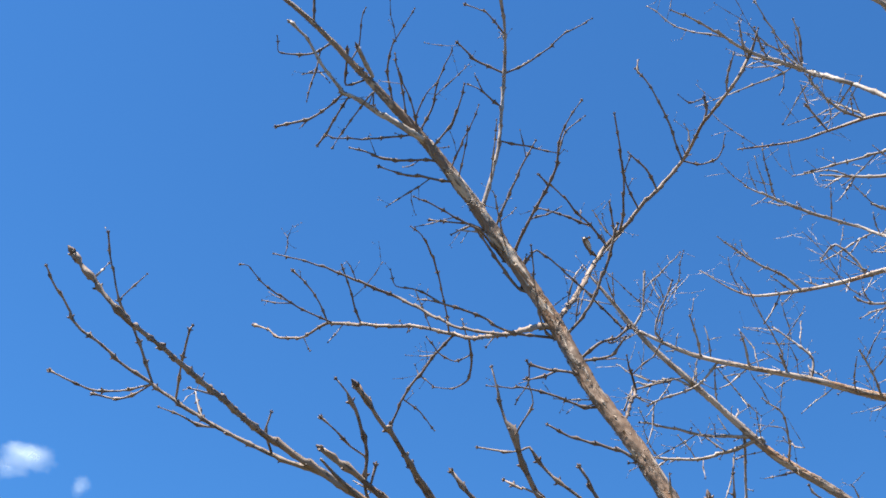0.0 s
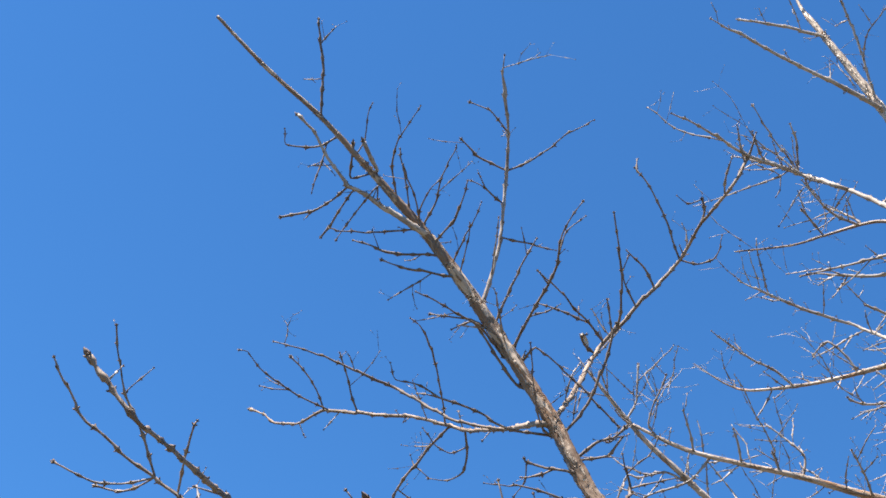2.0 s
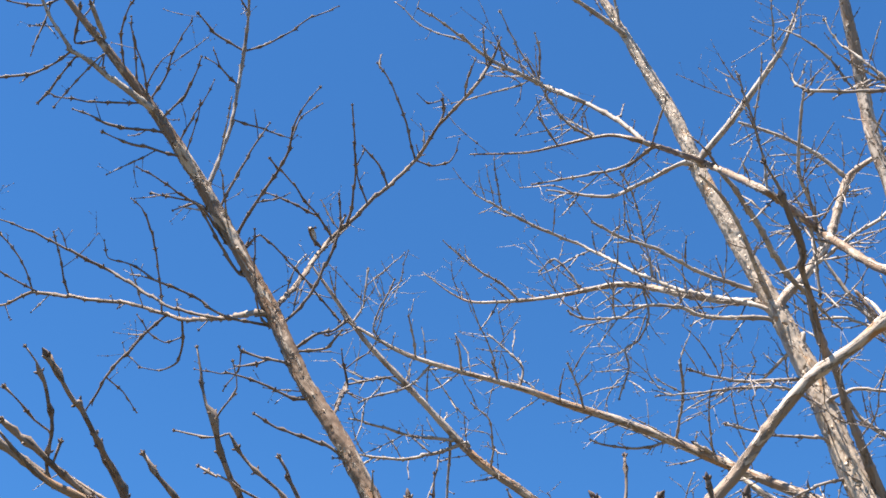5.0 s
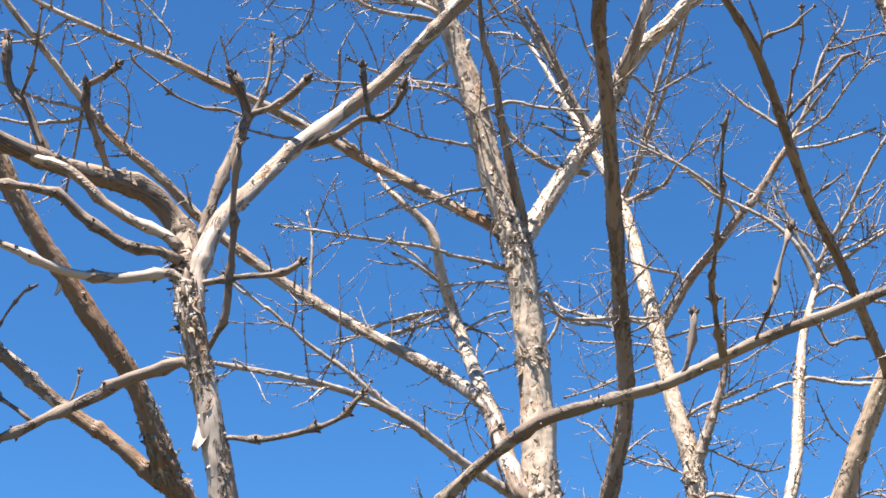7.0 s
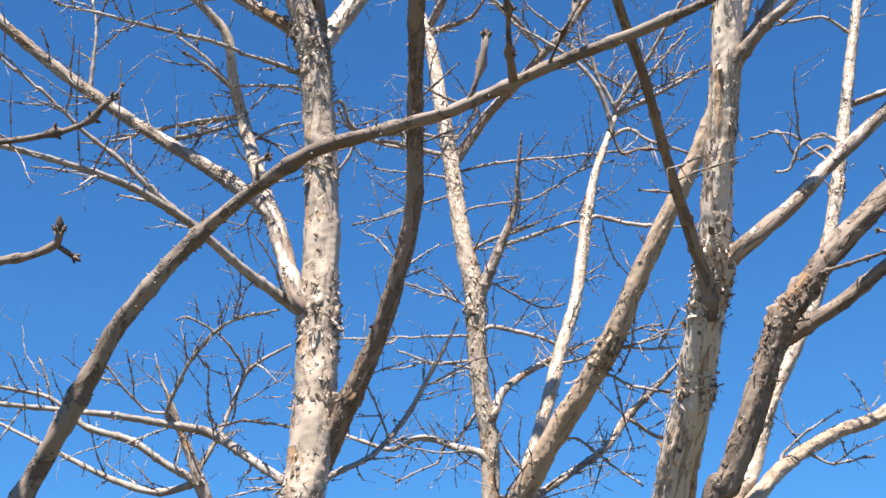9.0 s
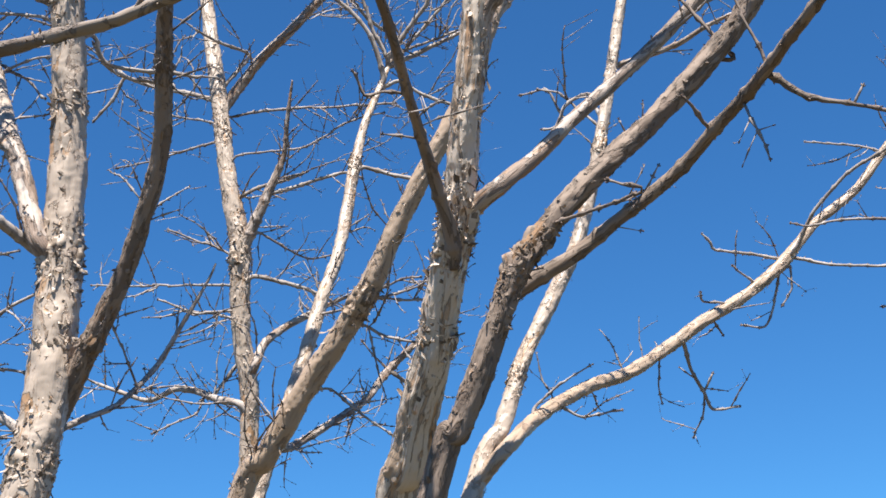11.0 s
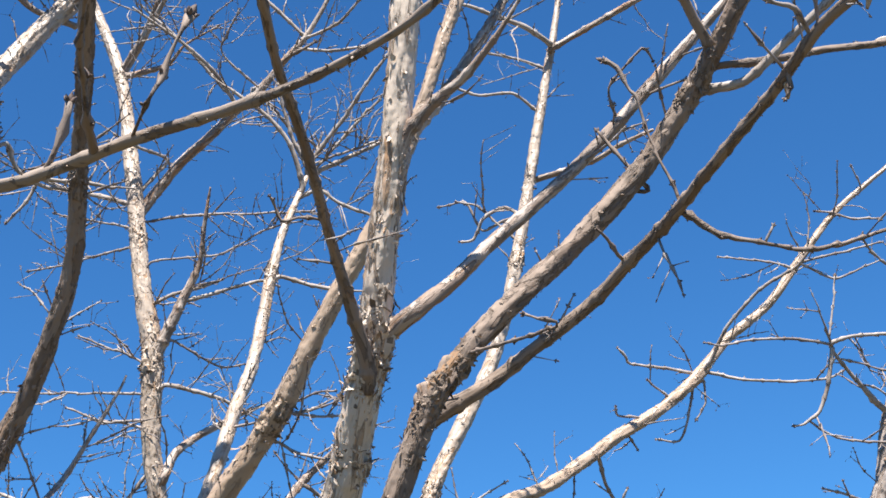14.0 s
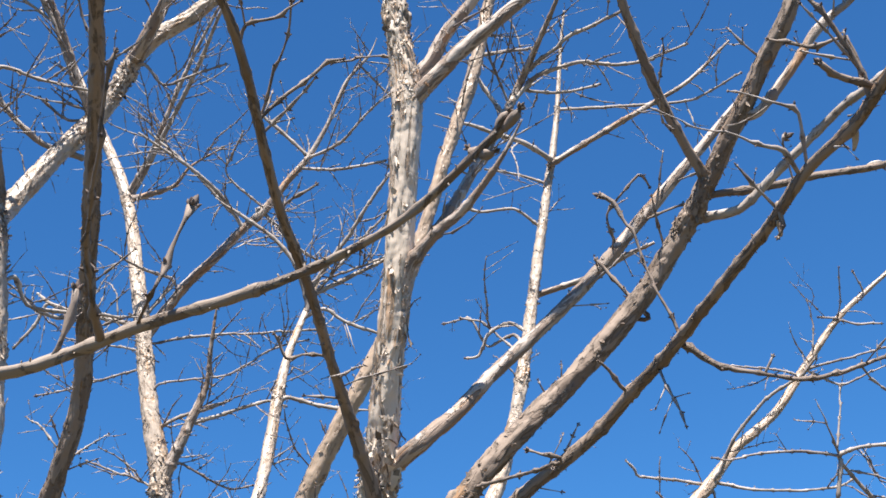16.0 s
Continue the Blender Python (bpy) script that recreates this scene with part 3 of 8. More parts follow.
n1b = limb(n1, (-0.613, 1.312, 2.545, 0.0145), (-0.611, 1.312, 2.615, 0.0145), (-0.588, 1.330, 2.706, 0.0135), (-0.556, 1.389, 2.801, 0.0121), (-0.517, 1.434, 2.891, 0.0125), (-0.452, 1.468, 2.969, 0.0123), (-0.374, 1.480, 3.043, 0.0116), (-0.292, 1.466, 3.123, 0.0112), (-0.202, 1.454, 3.198, 0.0117), (-0.102, 1.457, 3.252, 0.0115), (-0.010, 1.453, 3.314, 0.0114), (0.075, 1.442, 3.385, 0.0107), (0.158, 1.429, 3.457, 0.0100), (0.241, 1.416, 3.529, 0.0090), (0.297, 1.395, 3.581, 0.0066), (0.329, 1.380, 3.622, 0.0050), (0.354, 1.369, 3.670, 0.0033), (0.377, 1.356, 3.719, 0.0018), name="branch", mat=SCALY_BARK, twigs=0.0)
n2 = limb(tree_g, (-1.060, 2.122, -0.060, 0.0183), (-0.941, 2.027, 0.930, 0.0157), (-0.691, 1.827, 1.843, 0.0143), (-0.637, 1.784, 1.924, 0.0143), (-0.582, 1.740, 2.004, 0.0143), (-0.527, 1.697, 2.084, 0.0143), (-0.473, 1.655, 2.165, 0.0131), (-0.417, 1.614, 2.245, 0.0120), (-0.347, 1.584, 2.318, 0.0107), (-0.261, 1.541, 2.376, 0.0097), (-0.172, 1.482, 2.408, 0.0095), (-0.081, 1.427, 2.408, 0.0083), (0.012, 1.362, 2.397, 0.0073), (0.122, 1.286, 2.406, 0.0071), (0.219, 1.208, 2.401, 0.0057), (0.304, 1.119, 2.393, 0.0047), (0.373, 1.025, 2.392, 0.0042), (0.454, 0.918, 2.430, 0.0046), name="branch", mat=BROWN_BARK, twigs=0.0)
n2k = limb(n2, (0.430, 0.951, 2.418, 0.0041), (0.428, 0.953, 2.419, 0.0056), (0.425, 0.955, 2.420, 0.0051), (0.422, 0.956, 2.424, 0.0015), name="bud", mat=NEAR_BARK, label="swollen brown bud scar", twigs=0.0)
n2l = limb(n2, (0.432, 0.951, 2.414, 0.0041), (0.436, 0.946, 2.412, 0.0051), (0.439, 0.943, 2.411, 0.0041), (0.442, 0.940, 2.411, 0.0015), name="bud", mat=NEAR_BARK, label="swollen brown bud scar", twigs=0.0)
n2m = limb(n2, (0.445, 0.930, 2.426, 0.0040), (0.447, 0.924, 2.431, 0.0055), (0.450, 0.919, 2.435, 0.0048), (0.452, 0.916, 2.438, 0.0016), name="bud", mat=NEAR_BARK, label="swollen brown bud scar", twigs=0.0)
n2n = limb(n2, (0.448, 0.924, 2.424, 0.0036), (0.453, 0.914, 2.427, 0.0055), (0.456, 0.909, 2.430, 0.0059), (0.459, 0.904, 2.433, 0.0020), name="bud", mat=NEAR_BARK, label="swollen brown bud scar", twigs=0.0)
p1 = limb(tree_a, (-0.844, 3.292, -0.060, 0.0357), (-0.921, 3.090, 1.344, 0.0307), (-1.082, 2.666, 2.640, 0.0279), (-1.127, 2.547, 2.822, 0.0279), (-1.179, 2.427, 3.002, 0.0238), (-1.277, 2.306, 3.163, 0.0224), (-1.380, 2.194, 3.334, 0.0215), (-1.472, 2.099, 3.525, 0.0253), (-1.562, 2.018, 3.733, 0.0236), (-1.675, 1.943, 3.945, 0.0238), (-1.765, 1.863, 4.177, 0.0224), (-1.862, 1.757, 4.399, 0.0214), (-1.954, 1.628, 4.607, 0.0204), (-2.046, 1.476, 4.794, 0.0162), (-2.146, 1.306, 4.962, 0.0117), (-2.247, 1.123, 5.125, 0.0084), (-2.367, 0.934, 5.274, 0.0074), (-2.472, 0.741, 5.434, 0.0054), name="limb", mat=SHADED_RUSTY_BARK, twigs=0.35)
t1v2 = limb(p1, (-2.247, 1.123, 5.125, 0.0046), (-2.246, 1.111, 5.141, 0.0042), (-2.219, 1.061, 5.272, 0.0042), (-2.211, 1.032, 5.335, 0.0051), (-2.201, 0.965, 5.470, 0.0028), name="twig", twigs=0.35)
t1w = limb(p1, (-2.030, 1.503, 4.764, 0.0120), (-2.041, 1.466, 4.772, 0.0109), (-2.115, 1.377, 4.828, 0.0087), (-2.183, 1.289, 4.888, 0.0067), (-2.209, 1.261, 4.905, 0.0067), (-2.243, 1.184, 4.979, 0.0049), (-2.260, 1.117, 5.054, 0.0049), (-2.277, 1.087, 5.078, 0.0041), (-2.295, 1.054, 5.107, 0.0059), name="branch", twigs=0.35)
a1 = limb(p1, (-1.750, 1.878, 4.139, 0.0099), (-1.802, 1.862, 4.158, 0.0095), (-2.041, 1.999, 4.309, 0.0074), (-2.340, 2.158, 4.514, 0.0068), (-2.440, 2.162, 4.577, 0.0064), (-2.576, 2.126, 4.638, 0.0059), (-2.814, 2.083, 4.712, 0.0064), (-2.980, 2.060, 4.775, 0.0059), (-3.122, 2.082, 4.782, 0.0043), (-3.260, 2.071, 4.822, 0.0044), (-3.332, 2.048, 4.881, 0.0030), (-3.382, 2.036, 4.910, 0.0064), name="branch", twigs=0.35, mat=GREY_BARK)
a2 = limb(p1, (-2.041, 1.999, 4.309, 0.0040), (-2.152, 1.990, 4.358, 0.0049), (-2.264, 1.976, 4.421, 0.0050), (-2.484, 1.926, 4.600, 0.0052), (-2.512, 1.816, 4.585, 0.0051), (-2.589, 1.725, 4.616, 0.0036), (-2.670, 1.631, 4.645, 0.0028), (-2.751, 1.554, 4.659, 0.0021), name="twig", twigs=0.35)
a3 = limb(p1, (-1.736, 1.891, 4.100, 0.0049), (-1.776, 1.901, 4.128, 0.0045), (-1.880, 1.830, 4.144, 0.0037), (-1.950, 1.751, 4.185, 0.0037), (-2.040, 1.666, 4.220, 0.0031), (-2.089, 1.611, 4.249, 0.0025), (-2.143, 1.565, 4.262, 0.0019), (-2.141, 1.534, 4.302, 0.0013), name="twig", twigs=0.35)
a4 = limb(p1, (-2.980, 2.060, 4.775, 0.0040), (-2.987, 2.005, 4.844, 0.0031), (-3.008, 1.950, 4.899, 0.0031), (-3.040, 1.893, 4.946, 0.0031), name="twig", twigs=0.35)
a4b = limb(p1, (-2.954, 2.062, 4.767, 0.0031), (-3.005, 1.946, 4.774, 0.0031), (-3.035, 1.832, 4.787, 0.0031), (-3.047, 1.756, 4.801, 0.0023), (-3.045, 1.681, 4.825, 0.0016), (-3.060, 1.652, 4.819, 0.0016), name="twig", twigs=0.35)
a4c = limb(p1, (-2.814, 2.083, 4.712, 0.0039), (-2.817, 2.036, 4.766, 0.0039), (-2.813, 1.997, 4.820, 0.0031), (-2.813, 1.931, 4.899, 0.0023), name="twig", twigs=0.35)
a5 = limb(p1, (-2.440, 2.162, 4.577, 0.0037), (-2.405, 2.096, 4.620, 0.0029), (-2.361, 1.986, 4.683, 0.0029), (-2.335, 1.900, 4.727, 0.0035), (-2.325, 1.835, 4.754, 0.0021), (-2.334, 1.792, 4.760, 0.0015), name="twig", twigs=0.35)
a5b = limb(p1, (-2.410, 2.168, 4.561, 0.0048), (-2.432, 2.168, 4.559, 0.0044), (-2.530, 2.174, 4.493, 0.0044), (-2.638, 2.189, 4.406, 0.0044), (-2.701, 2.211, 4.343, 0.0036), (-2.750, 2.227, 4.296, 0.0029), name="twig", twigs=0.35)
a5c = limb(p1, (-2.651, 2.193, 4.394, 0.0032), (-2.656, 2.197, 4.386, 0.0029), (-2.633, 2.269, 4.364, 0.0022), (-2.627, 2.343, 4.326, 0.0015), name="twig", twigs=0.35)
a5d = limb(p1, (-2.340, 2.158, 4.514, 0.0043), (-2.365, 2.214, 4.456, 0.0043), (-2.402, 2.245, 4.409, 0.0035), (-2.461, 2.231, 4.384, 0.0022), (-2.512, 2.193, 4.384, 0.0015), name="twig", twigs=0.35)
a5e = limb(p1, (-2.356, 2.197, 4.475, 0.0031), (-2.362, 2.198, 4.471, 0.0029), (-2.412, 2.176, 4.450, 0.0022), (-2.447, 2.123, 4.467, 0.0022), (-2.458, 2.068, 4.506, 0.0015), name="twig", twigs=0.35)
a6 = limb(p1, (-1.736, 1.891, 4.100, 0.0076), (-1.748, 1.870, 4.156, 0.0074), (-1.782, 2.036, 4.413, 0.0075), (-1.822, 2.186, 4.669, 0.0075), (-1.744, 2.204, 4.760, 0.0071), (-1.638, 2.228, 4.883, 0.0066), (-1.519, 2.256, 5.021, 0.0060), (-1.396, 2.189, 5.074, 0.0054), (-1.238, 2.127, 5.129, 0.0054), (-1.176, 2.146, 5.264, 0.0055), (-1.127, 2.114, 5.326, 0.0019), name="branch", twigs=0.35, mat=GREY_BARK)
a6a = limb(p1, (-1.519, 2.256, 5.021, 0.0043), (-1.526, 2.221, 5.090, 0.0036), (-1.528, 2.186, 5.161, 0.0036), (-1.557, 2.106, 5.296, 0.0029), (-1.587, 2.061, 5.355, 0.0022), name="twig", twigs=0.35)
a6c = limb(p1, (-1.519, 2.256, 5.021, 0.0036), (-1.474, 2.298, 5.012, 0.0028), (-1.423, 2.320, 5.027, 0.0028), (-1.395, 2.312, 5.051, 0.0021), (-1.366, 2.291, 5.087, 0.0015), name="twig", twigs=0.35)
a6d = limb(p1, (-1.396, 2.189, 5.074, 0.0051), (-1.369, 2.170, 5.111, 0.0042), (-1.358, 2.141, 5.143, 0.0042), name="twig", twigs=0.35)
a6d2 = limb(p1, (-1.360, 2.145, 5.138, 0.0023), (-1.363, 2.139, 5.140, 0.0021), (-1.399, 2.110, 5.114, 0.0021), (-1.414, 2.064, 5.121, 0.0014), name="twig", twigs=0.35)
a6e = limb(p1, (-1.619, 2.234, 4.906, 0.0047), (-1.613, 2.232, 4.921, 0.0043), (-1.618, 2.179, 4.968, 0.0036), (-1.645, 2.112, 5.004, 0.0021), name="twig", twigs=0.35)
a6f = limb(p1, (-1.744, 2.204, 4.760, 0.0051), (-1.706, 2.170, 4.795, 0.0042), (-1.662, 2.104, 4.852, 0.0034), (-1.613, 2.004, 4.931, 0.0027), (-1.580, 1.917, 4.993, 0.0027), name="twig", twigs=0.35)
a6g = limb(p1, (-1.675, 2.220, 4.840, 0.0036), (-1.679, 2.155, 4.901, 0.0028), (-1.663, 2.071, 5.000, 0.0021), name="twig", twigs=0.35)
a6h = limb(p1, (-1.775, 2.202, 4.733, 0.0039), (-1.761, 2.198, 4.746, 0.0034), (-1.734, 2.127, 4.833, 0.0028), name="twig", twigs=0.35)
a6i = limb(p1, (-1.804, 2.200, 4.709, 0.0046), (-1.797, 2.198, 4.723, 0.0042), (-1.807, 2.109, 4.759, 0.0034), (-1.822, 2.053, 4.775, 0.0034), (-1.829, 1.994, 4.798, 0.0027), (-1.858, 1.883, 4.831, 0.0027), name="twig", twigs=0.35)
a6j = limb(p1, (-1.822, 2.186, 4.669, 0.0039), (-1.818, 2.201, 4.669, 0.0034), (-1.829, 2.134, 4.673, 0.0042), (-1.823, 2.103, 4.686, 0.0034), (-1.802, 2.106, 4.689, 0.0027), name="twig", twigs=0.35)
a6b = limb(p1, (-1.736, 1.891, 4.100, 0.0057), (-1.745, 1.914, 4.133, 0.0052), (-1.663, 1.922, 4.220, 0.0045), (-1.609, 1.909, 4.308, 0.0045), (-1.562, 1.889, 4.396, 0.0038), (-1.537, 1.872, 4.451, 0.0031), name="twig", twigs=0.35)
a7 = limb(p1, (-1.908, 1.695, 4.505, 0.0082), (-1.926, 1.683, 4.544, 0.0074), (-1.885, 1.673, 4.677, 0.0066), (-1.849, 1.652, 4.824, 0.0058), (-1.811, 1.604, 5.055, 0.0060), (-1.764, 1.535, 5.151, 0.0041), (-1.723, 1.447, 5.259, 0.0070), (-1.707, 1.404, 5.309, 0.0027), (-1.686, 1.376, 5.350, 0.0021), name="twig", twigs=0.35)
a7c = limb(p1, (-1.811, 1.604, 5.055, 0.0034), (-1.734, 1.617, 5.065, 0.0034), (-1.656, 1.618, 5.086, 0.0026), (-1.553, 1.615, 5.114, 0.0020), (-1.474, 1.621, 5.129, 0.0014), name="twig", twigs=0.35)
a7d = limb(p1, (-1.811, 1.604, 5.055, 0.0034), (-1.844, 1.558, 5.070, 0.0034), (-1.872, 1.515, 5.085, 0.0041), (-1.901, 1.450, 5.119, 0.0021), name="twig", twigs=0.35)
a7e = limb(p1, (-1.837, 1.638, 4.900, 0.0029), (-1.835, 1.626, 4.929, 0.0026), (-1.845, 1.606, 4.938, 0.0033), (-1.868, 1.556, 4.967, 0.0021), (-1.892, 1.523, 4.979, 0.0014), name="twig", twigs=0.35)
a7f = limb(p1, (-1.764, 1.535, 5.151, 0.0034), (-1.776, 1.502, 5.184, 0.0027), (-1.801, 1.457, 5.222, 0.0021), (-1.844, 1.414, 5.245, 0.0021), name="twig", twigs=0.35)
a7g = limb(p1, (-1.855, 1.657, 4.795, 0.0029), (-1.855, 1.656, 4.806, 0.0026), (-1.824, 1.686, 4.800, 0.0033), (-1.776, 1.730, 4.792, 0.0026), (-1.720, 1.785, 4.781, 0.0014), name="twig", twigs=0.35)
a8a = limb(p1, (-1.893, 1.716, 4.470, 0.0038), (-1.857, 1.706, 4.549, 0.0047), (-1.793, 1.688, 4.646, 0.0032), (-1.716, 1.673, 4.742, 0.0020), name="twig", twigs=0.35)
a8b = limb(p1, (-1.846, 1.776, 4.363, 0.0060), (-1.852, 1.771, 4.404, 0.0055), (-1.758, 1.729, 4.484, 0.0046), (-1.677, 1.700, 4.545, 0.0038), (-1.626, 1.670, 4.591, 0.0038), (-1.579, 1.621, 4.646, 0.0025), (-1.529, 1.600, 4.686, 0.0019), (-1.485, 1.587, 4.717, 0.0012), name="twig", twigs=0.35)
a8b2 = limb(p1, (-1.618, 1.662, 4.600, 0.0019), (-1.586, 1.653, 4.690, 0.0019), (-1.532, 1.680, 4.757, 0.0013), name="twig", twigs=0.35)
a8b3 = limb(p1, (-1.677, 1.700, 4.545, 0.0025), (-1.680, 1.658, 4.561, 0.0019), name="twig", twigs=0.35)
a8c = limb(p1, (-1.846, 1.776, 4.363, 0.0042), (-1.888, 1.772, 4.392, 0.0038), (-1.904, 1.664, 4.440, 0.0038), (-1.932, 1.582, 4.445, 0.0031), (-1.957, 1.502, 4.450, 0.0025), (-1.984, 1.430, 4.449, 0.0018), name="twig", twigs=0.35)
a8d = limb(p1, (-1.893, 1.716, 4.470, 0.0035), (-1.913, 1.717, 4.474, 0.0032), (-1.952, 1.673, 4.499, 0.0032), (-2.008, 1.642, 4.513, 0.0026), (-2.070, 1.607, 4.527, 0.0020), name="twig", twigs=0.35)
a8e = limb(p1, (-1.797, 1.830, 4.252, 0.0050), (-1.854, 1.804, 4.291, 0.0046), (-1.887, 1.734, 4.369, 0.0046), (-1.909, 1.686, 4.424, 0.0032), (-1.929, 1.648, 4.465, 0.0026), (-1.995, 1.635, 4.452, 0.0019), name="twig", twigs=0.35)
a8f = limb(p1, (-1.830, 1.795, 4.326, 0.0034), (-1.833, 1.797, 4.357, 0.0031), (-1.774, 1.786, 4.395, 0.0031), (-1.733, 1.851, 4.347, 0.0025), (-1.683, 1.934, 4.282, 0.0031), (-1.627, 2.038, 4.196, 0.0031), name="twig", twigs=0.35)
a8g = limb(p1, (-1.638, 1.968, 3.873, 0.0047), (-1.691, 1.944, 3.874, 0.0043), (-1.713, 1.902, 3.878, 0.0035), (-1.762, 1.832, 3.887, 0.0029), (-1.828, 1.760, 3.881, 0.0018), (-1.871, 1.715, 3.876, 0.0011), name="twig", twigs=0.35)
a8h = limb(p1, (-1.675, 1.943, 3.945, 0.0048), (-1.696, 1.913, 3.975, 0.0043), (-1.759, 1.880, 3.988, 0.0035), (-1.817, 1.844, 4.005, 0.0036), (-1.823, 1.834, 4.018, 0.0030), name="twig", twigs=0.35)
a8i = limb(p1, (-1.817, 1.844, 4.005, 0.0026), (-1.823, 1.844, 4.004, 0.0024), (-1.848, 1.875, 3.971, 0.0018), (-1.905, 1.893, 3.931, 0.0012), name="twig", twigs=0.35)
a8j = limb(p1, (-1.531, 2.044, 3.663, 0.0045), (-1.589, 2.002, 3.716, 0.0041), (-1.648, 1.955, 3.738, 0.0041), (-1.708, 1.904, 3.757, 0.0034), (-1.753, 1.855, 3.786, 0.0029), name="twig", twigs=0.35)
a8k = limb(p1, (-1.599, 1.993, 3.803, 0.0058), (-1.665, 2.143, 3.992, 0.0044), (-1.721, 2.263, 4.130, 0.0047), (-1.708, 2.212, 4.165, 0.0032), (-1.692, 2.170, 4.198, 0.0019), name="twig", twigs=0.35)
a8l = limb(p1, (-1.721, 2.263, 4.130, 0.0035), (-1.720, 2.268, 4.137, 0.0032), (-1.653, 2.289, 4.149, 0.0026), (-1.589, 2.318, 4.163, 0.0020), name="twig", twigs=0.35)
a8m = limb(p1, (-1.706, 1.917, 4.021, 0.0051), (-1.635, 1.929, 4.069, 0.0044), (-1.592, 1.953, 4.088, 0.0036), (-1.556, 1.958, 4.118, 0.0036), name="twig", twigs=0.35)
a8n = limb(p1, (-1.706, 1.917, 4.021, 0.0036), (-1.608, 1.948, 4.029, 0.0036), (-1.554, 1.941, 4.065, 0.0029), name="twig", twigs=0.35)
a8o = limb(p1, (-1.736, 1.891, 4.100, 0.0033), (-1.783, 1.869, 4.128, 0.0030), (-1.786, 1.832, 4.169, 0.0030), (-1.775, 1.799, 4.218, 0.0024), (-1.742, 1.716, 4.346, 0.0019), name="twig", twigs=0.35)
a9a = limb(p1, (-2.198, 1.274, 4.895, 0.0044), (-2.207, 1.267, 4.897, 0.0040), (-2.271, 1.267, 4.867, 0.0033), (-2.343, 1.254, 4.843, 0.0041), (-2.445, 1.213, 4.830, 0.0041), name="twig", twigs=0.35)
a9b = limb(p1, (-2.212, 1.185, 5.072, 0.0045), (-2.231, 1.183, 5.073, 0.0041), (-2.266, 1.165, 5.040, 0.0034), (-2.306, 1.131, 5.022, 0.0034), (-2.350, 1.078, 5.015, 0.0020), (-2.331, 1.045, 5.047, 0.0013), name="twig", twigs=0.35)
a9c = limb(p1, (-2.183, 1.289, 4.888, 0.0037), (-2.196, 1.283, 4.888, 0.0033), (-2.254, 1.294, 4.841, 0.0033), (-2.309, 1.309, 4.796, 0.0041), (-2.344, 1.312, 4.772, 0.0033), name="twig", twigs=0.35)
a9d = limb(p1, (-2.139, 1.346, 4.849, 0.0029), (-2.126, 1.319, 4.895, 0.0026), (-2.182, 1.315, 4.830, 0.0026), (-2.234, 1.315, 4.767, 0.0020), (-2.267, 1.320, 4.720, 0.0013), name="twig", twigs=0.35)
a9e = limb(p1, (-2.046, 1.476, 4.794, 0.0037), (-2.072, 1.456, 4.784, 0.0033), (-2.108, 1.410, 4.756, 0.0033), (-2.162, 1.342, 4.719, 0.0027), (-2.224, 1.241, 4.687, 0.0019), name="twig", twigs=0.35)
a9f = limb(p1, (-1.999, 1.554, 4.702, 0.0043), (-2.030, 1.511, 4.696, 0.0039), (-2.085, 1.479, 4.697, 0.0039), (-2.147, 1.437, 4.703, 0.0048), (-2.188, 1.397, 4.721, 0.0026), (-2.231, 1.360, 4.734, 0.0020), name="twig", twigs=0.35)
a9g = limb(p1, (-1.969, 1.604, 4.639, 0.0042), (-2.004, 1.553, 4.624, 0.0039), (-2.056, 1.510, 4.634, 0.0040), (-2.084, 1.487, 4.638, 0.0040), (-2.125, 1.449, 4.649, 0.0020), (-2.148, 1.424, 4.658, 0.0020), name="twig", twigs=0.35)
a9h = limb(p1, (-2.146, 1.306, 4.962, 0.0074), (-2.133, 1.312, 4.973, 0.0068), (-2.128, 1.272, 4.989, 0.0067), (-2.125, 1.218, 5.020, 0.0077), name="branch", twigs=0.35)
a9i = limb(p1, (-2.146, 1.306, 4.962, 0.0038), (-2.223, 1.283, 4.961, 0.0033), (-2.205, 1.254, 5.005, 0.0033), (-2.185, 1.223, 5.050, 0.0050), name="twig", twigs=0.35)
a9j = limb(p1, (-2.179, 1.246, 5.017, 0.0030), (-2.147, 1.242, 5.065, 0.0027), (-2.110, 1.202, 5.123, 0.0020), (-2.081, 1.184, 5.159, 0.0013), name="twig", twigs=0.35)
a9k = limb(p1, (-2.095, 1.393, 4.879, 0.0037), (-2.095, 1.382, 4.901, 0.0034), (-2.061, 1.306, 4.962, 0.0034), (-2.012, 1.268, 5.008, 0.0026), (-1.944, 1.246, 5.053, 0.0019), (-1.900, 1.233, 5.080, 0.0013), name="twig", twigs=0.35)
a9l = limb(p1, (-2.062, 1.449, 4.823, 0.0030), (-2.067, 1.427, 4.857, 0.0027), (-2.061, 1.380, 4.949, 0.0027), (-2.057, 1.328, 5.052, 0.0020), name="twig", twigs=0.35)
a9m = limb(p1, (-2.046, 1.476, 4.794, 0.0033), (-1.982, 1.457, 4.860, 0.0033), (-1.935, 1.420, 4.935, 0.0027), (-1.865, 1.394, 5.018, 0.0013), name="twig", twigs=0.35)
a9n = limb(p1, (-2.015, 1.529, 4.733, 0.0036), (-2.017, 1.513, 4.733, 0.0033), (-1.971, 1.512, 4.774, 0.0033), (-1.935, 1.511, 4.804, 0.0047), (-1.894, 1.489, 4.853, 0.0026), (-1.857, 1.465, 4.903, 0.0020), name="twig", twigs=0.35)
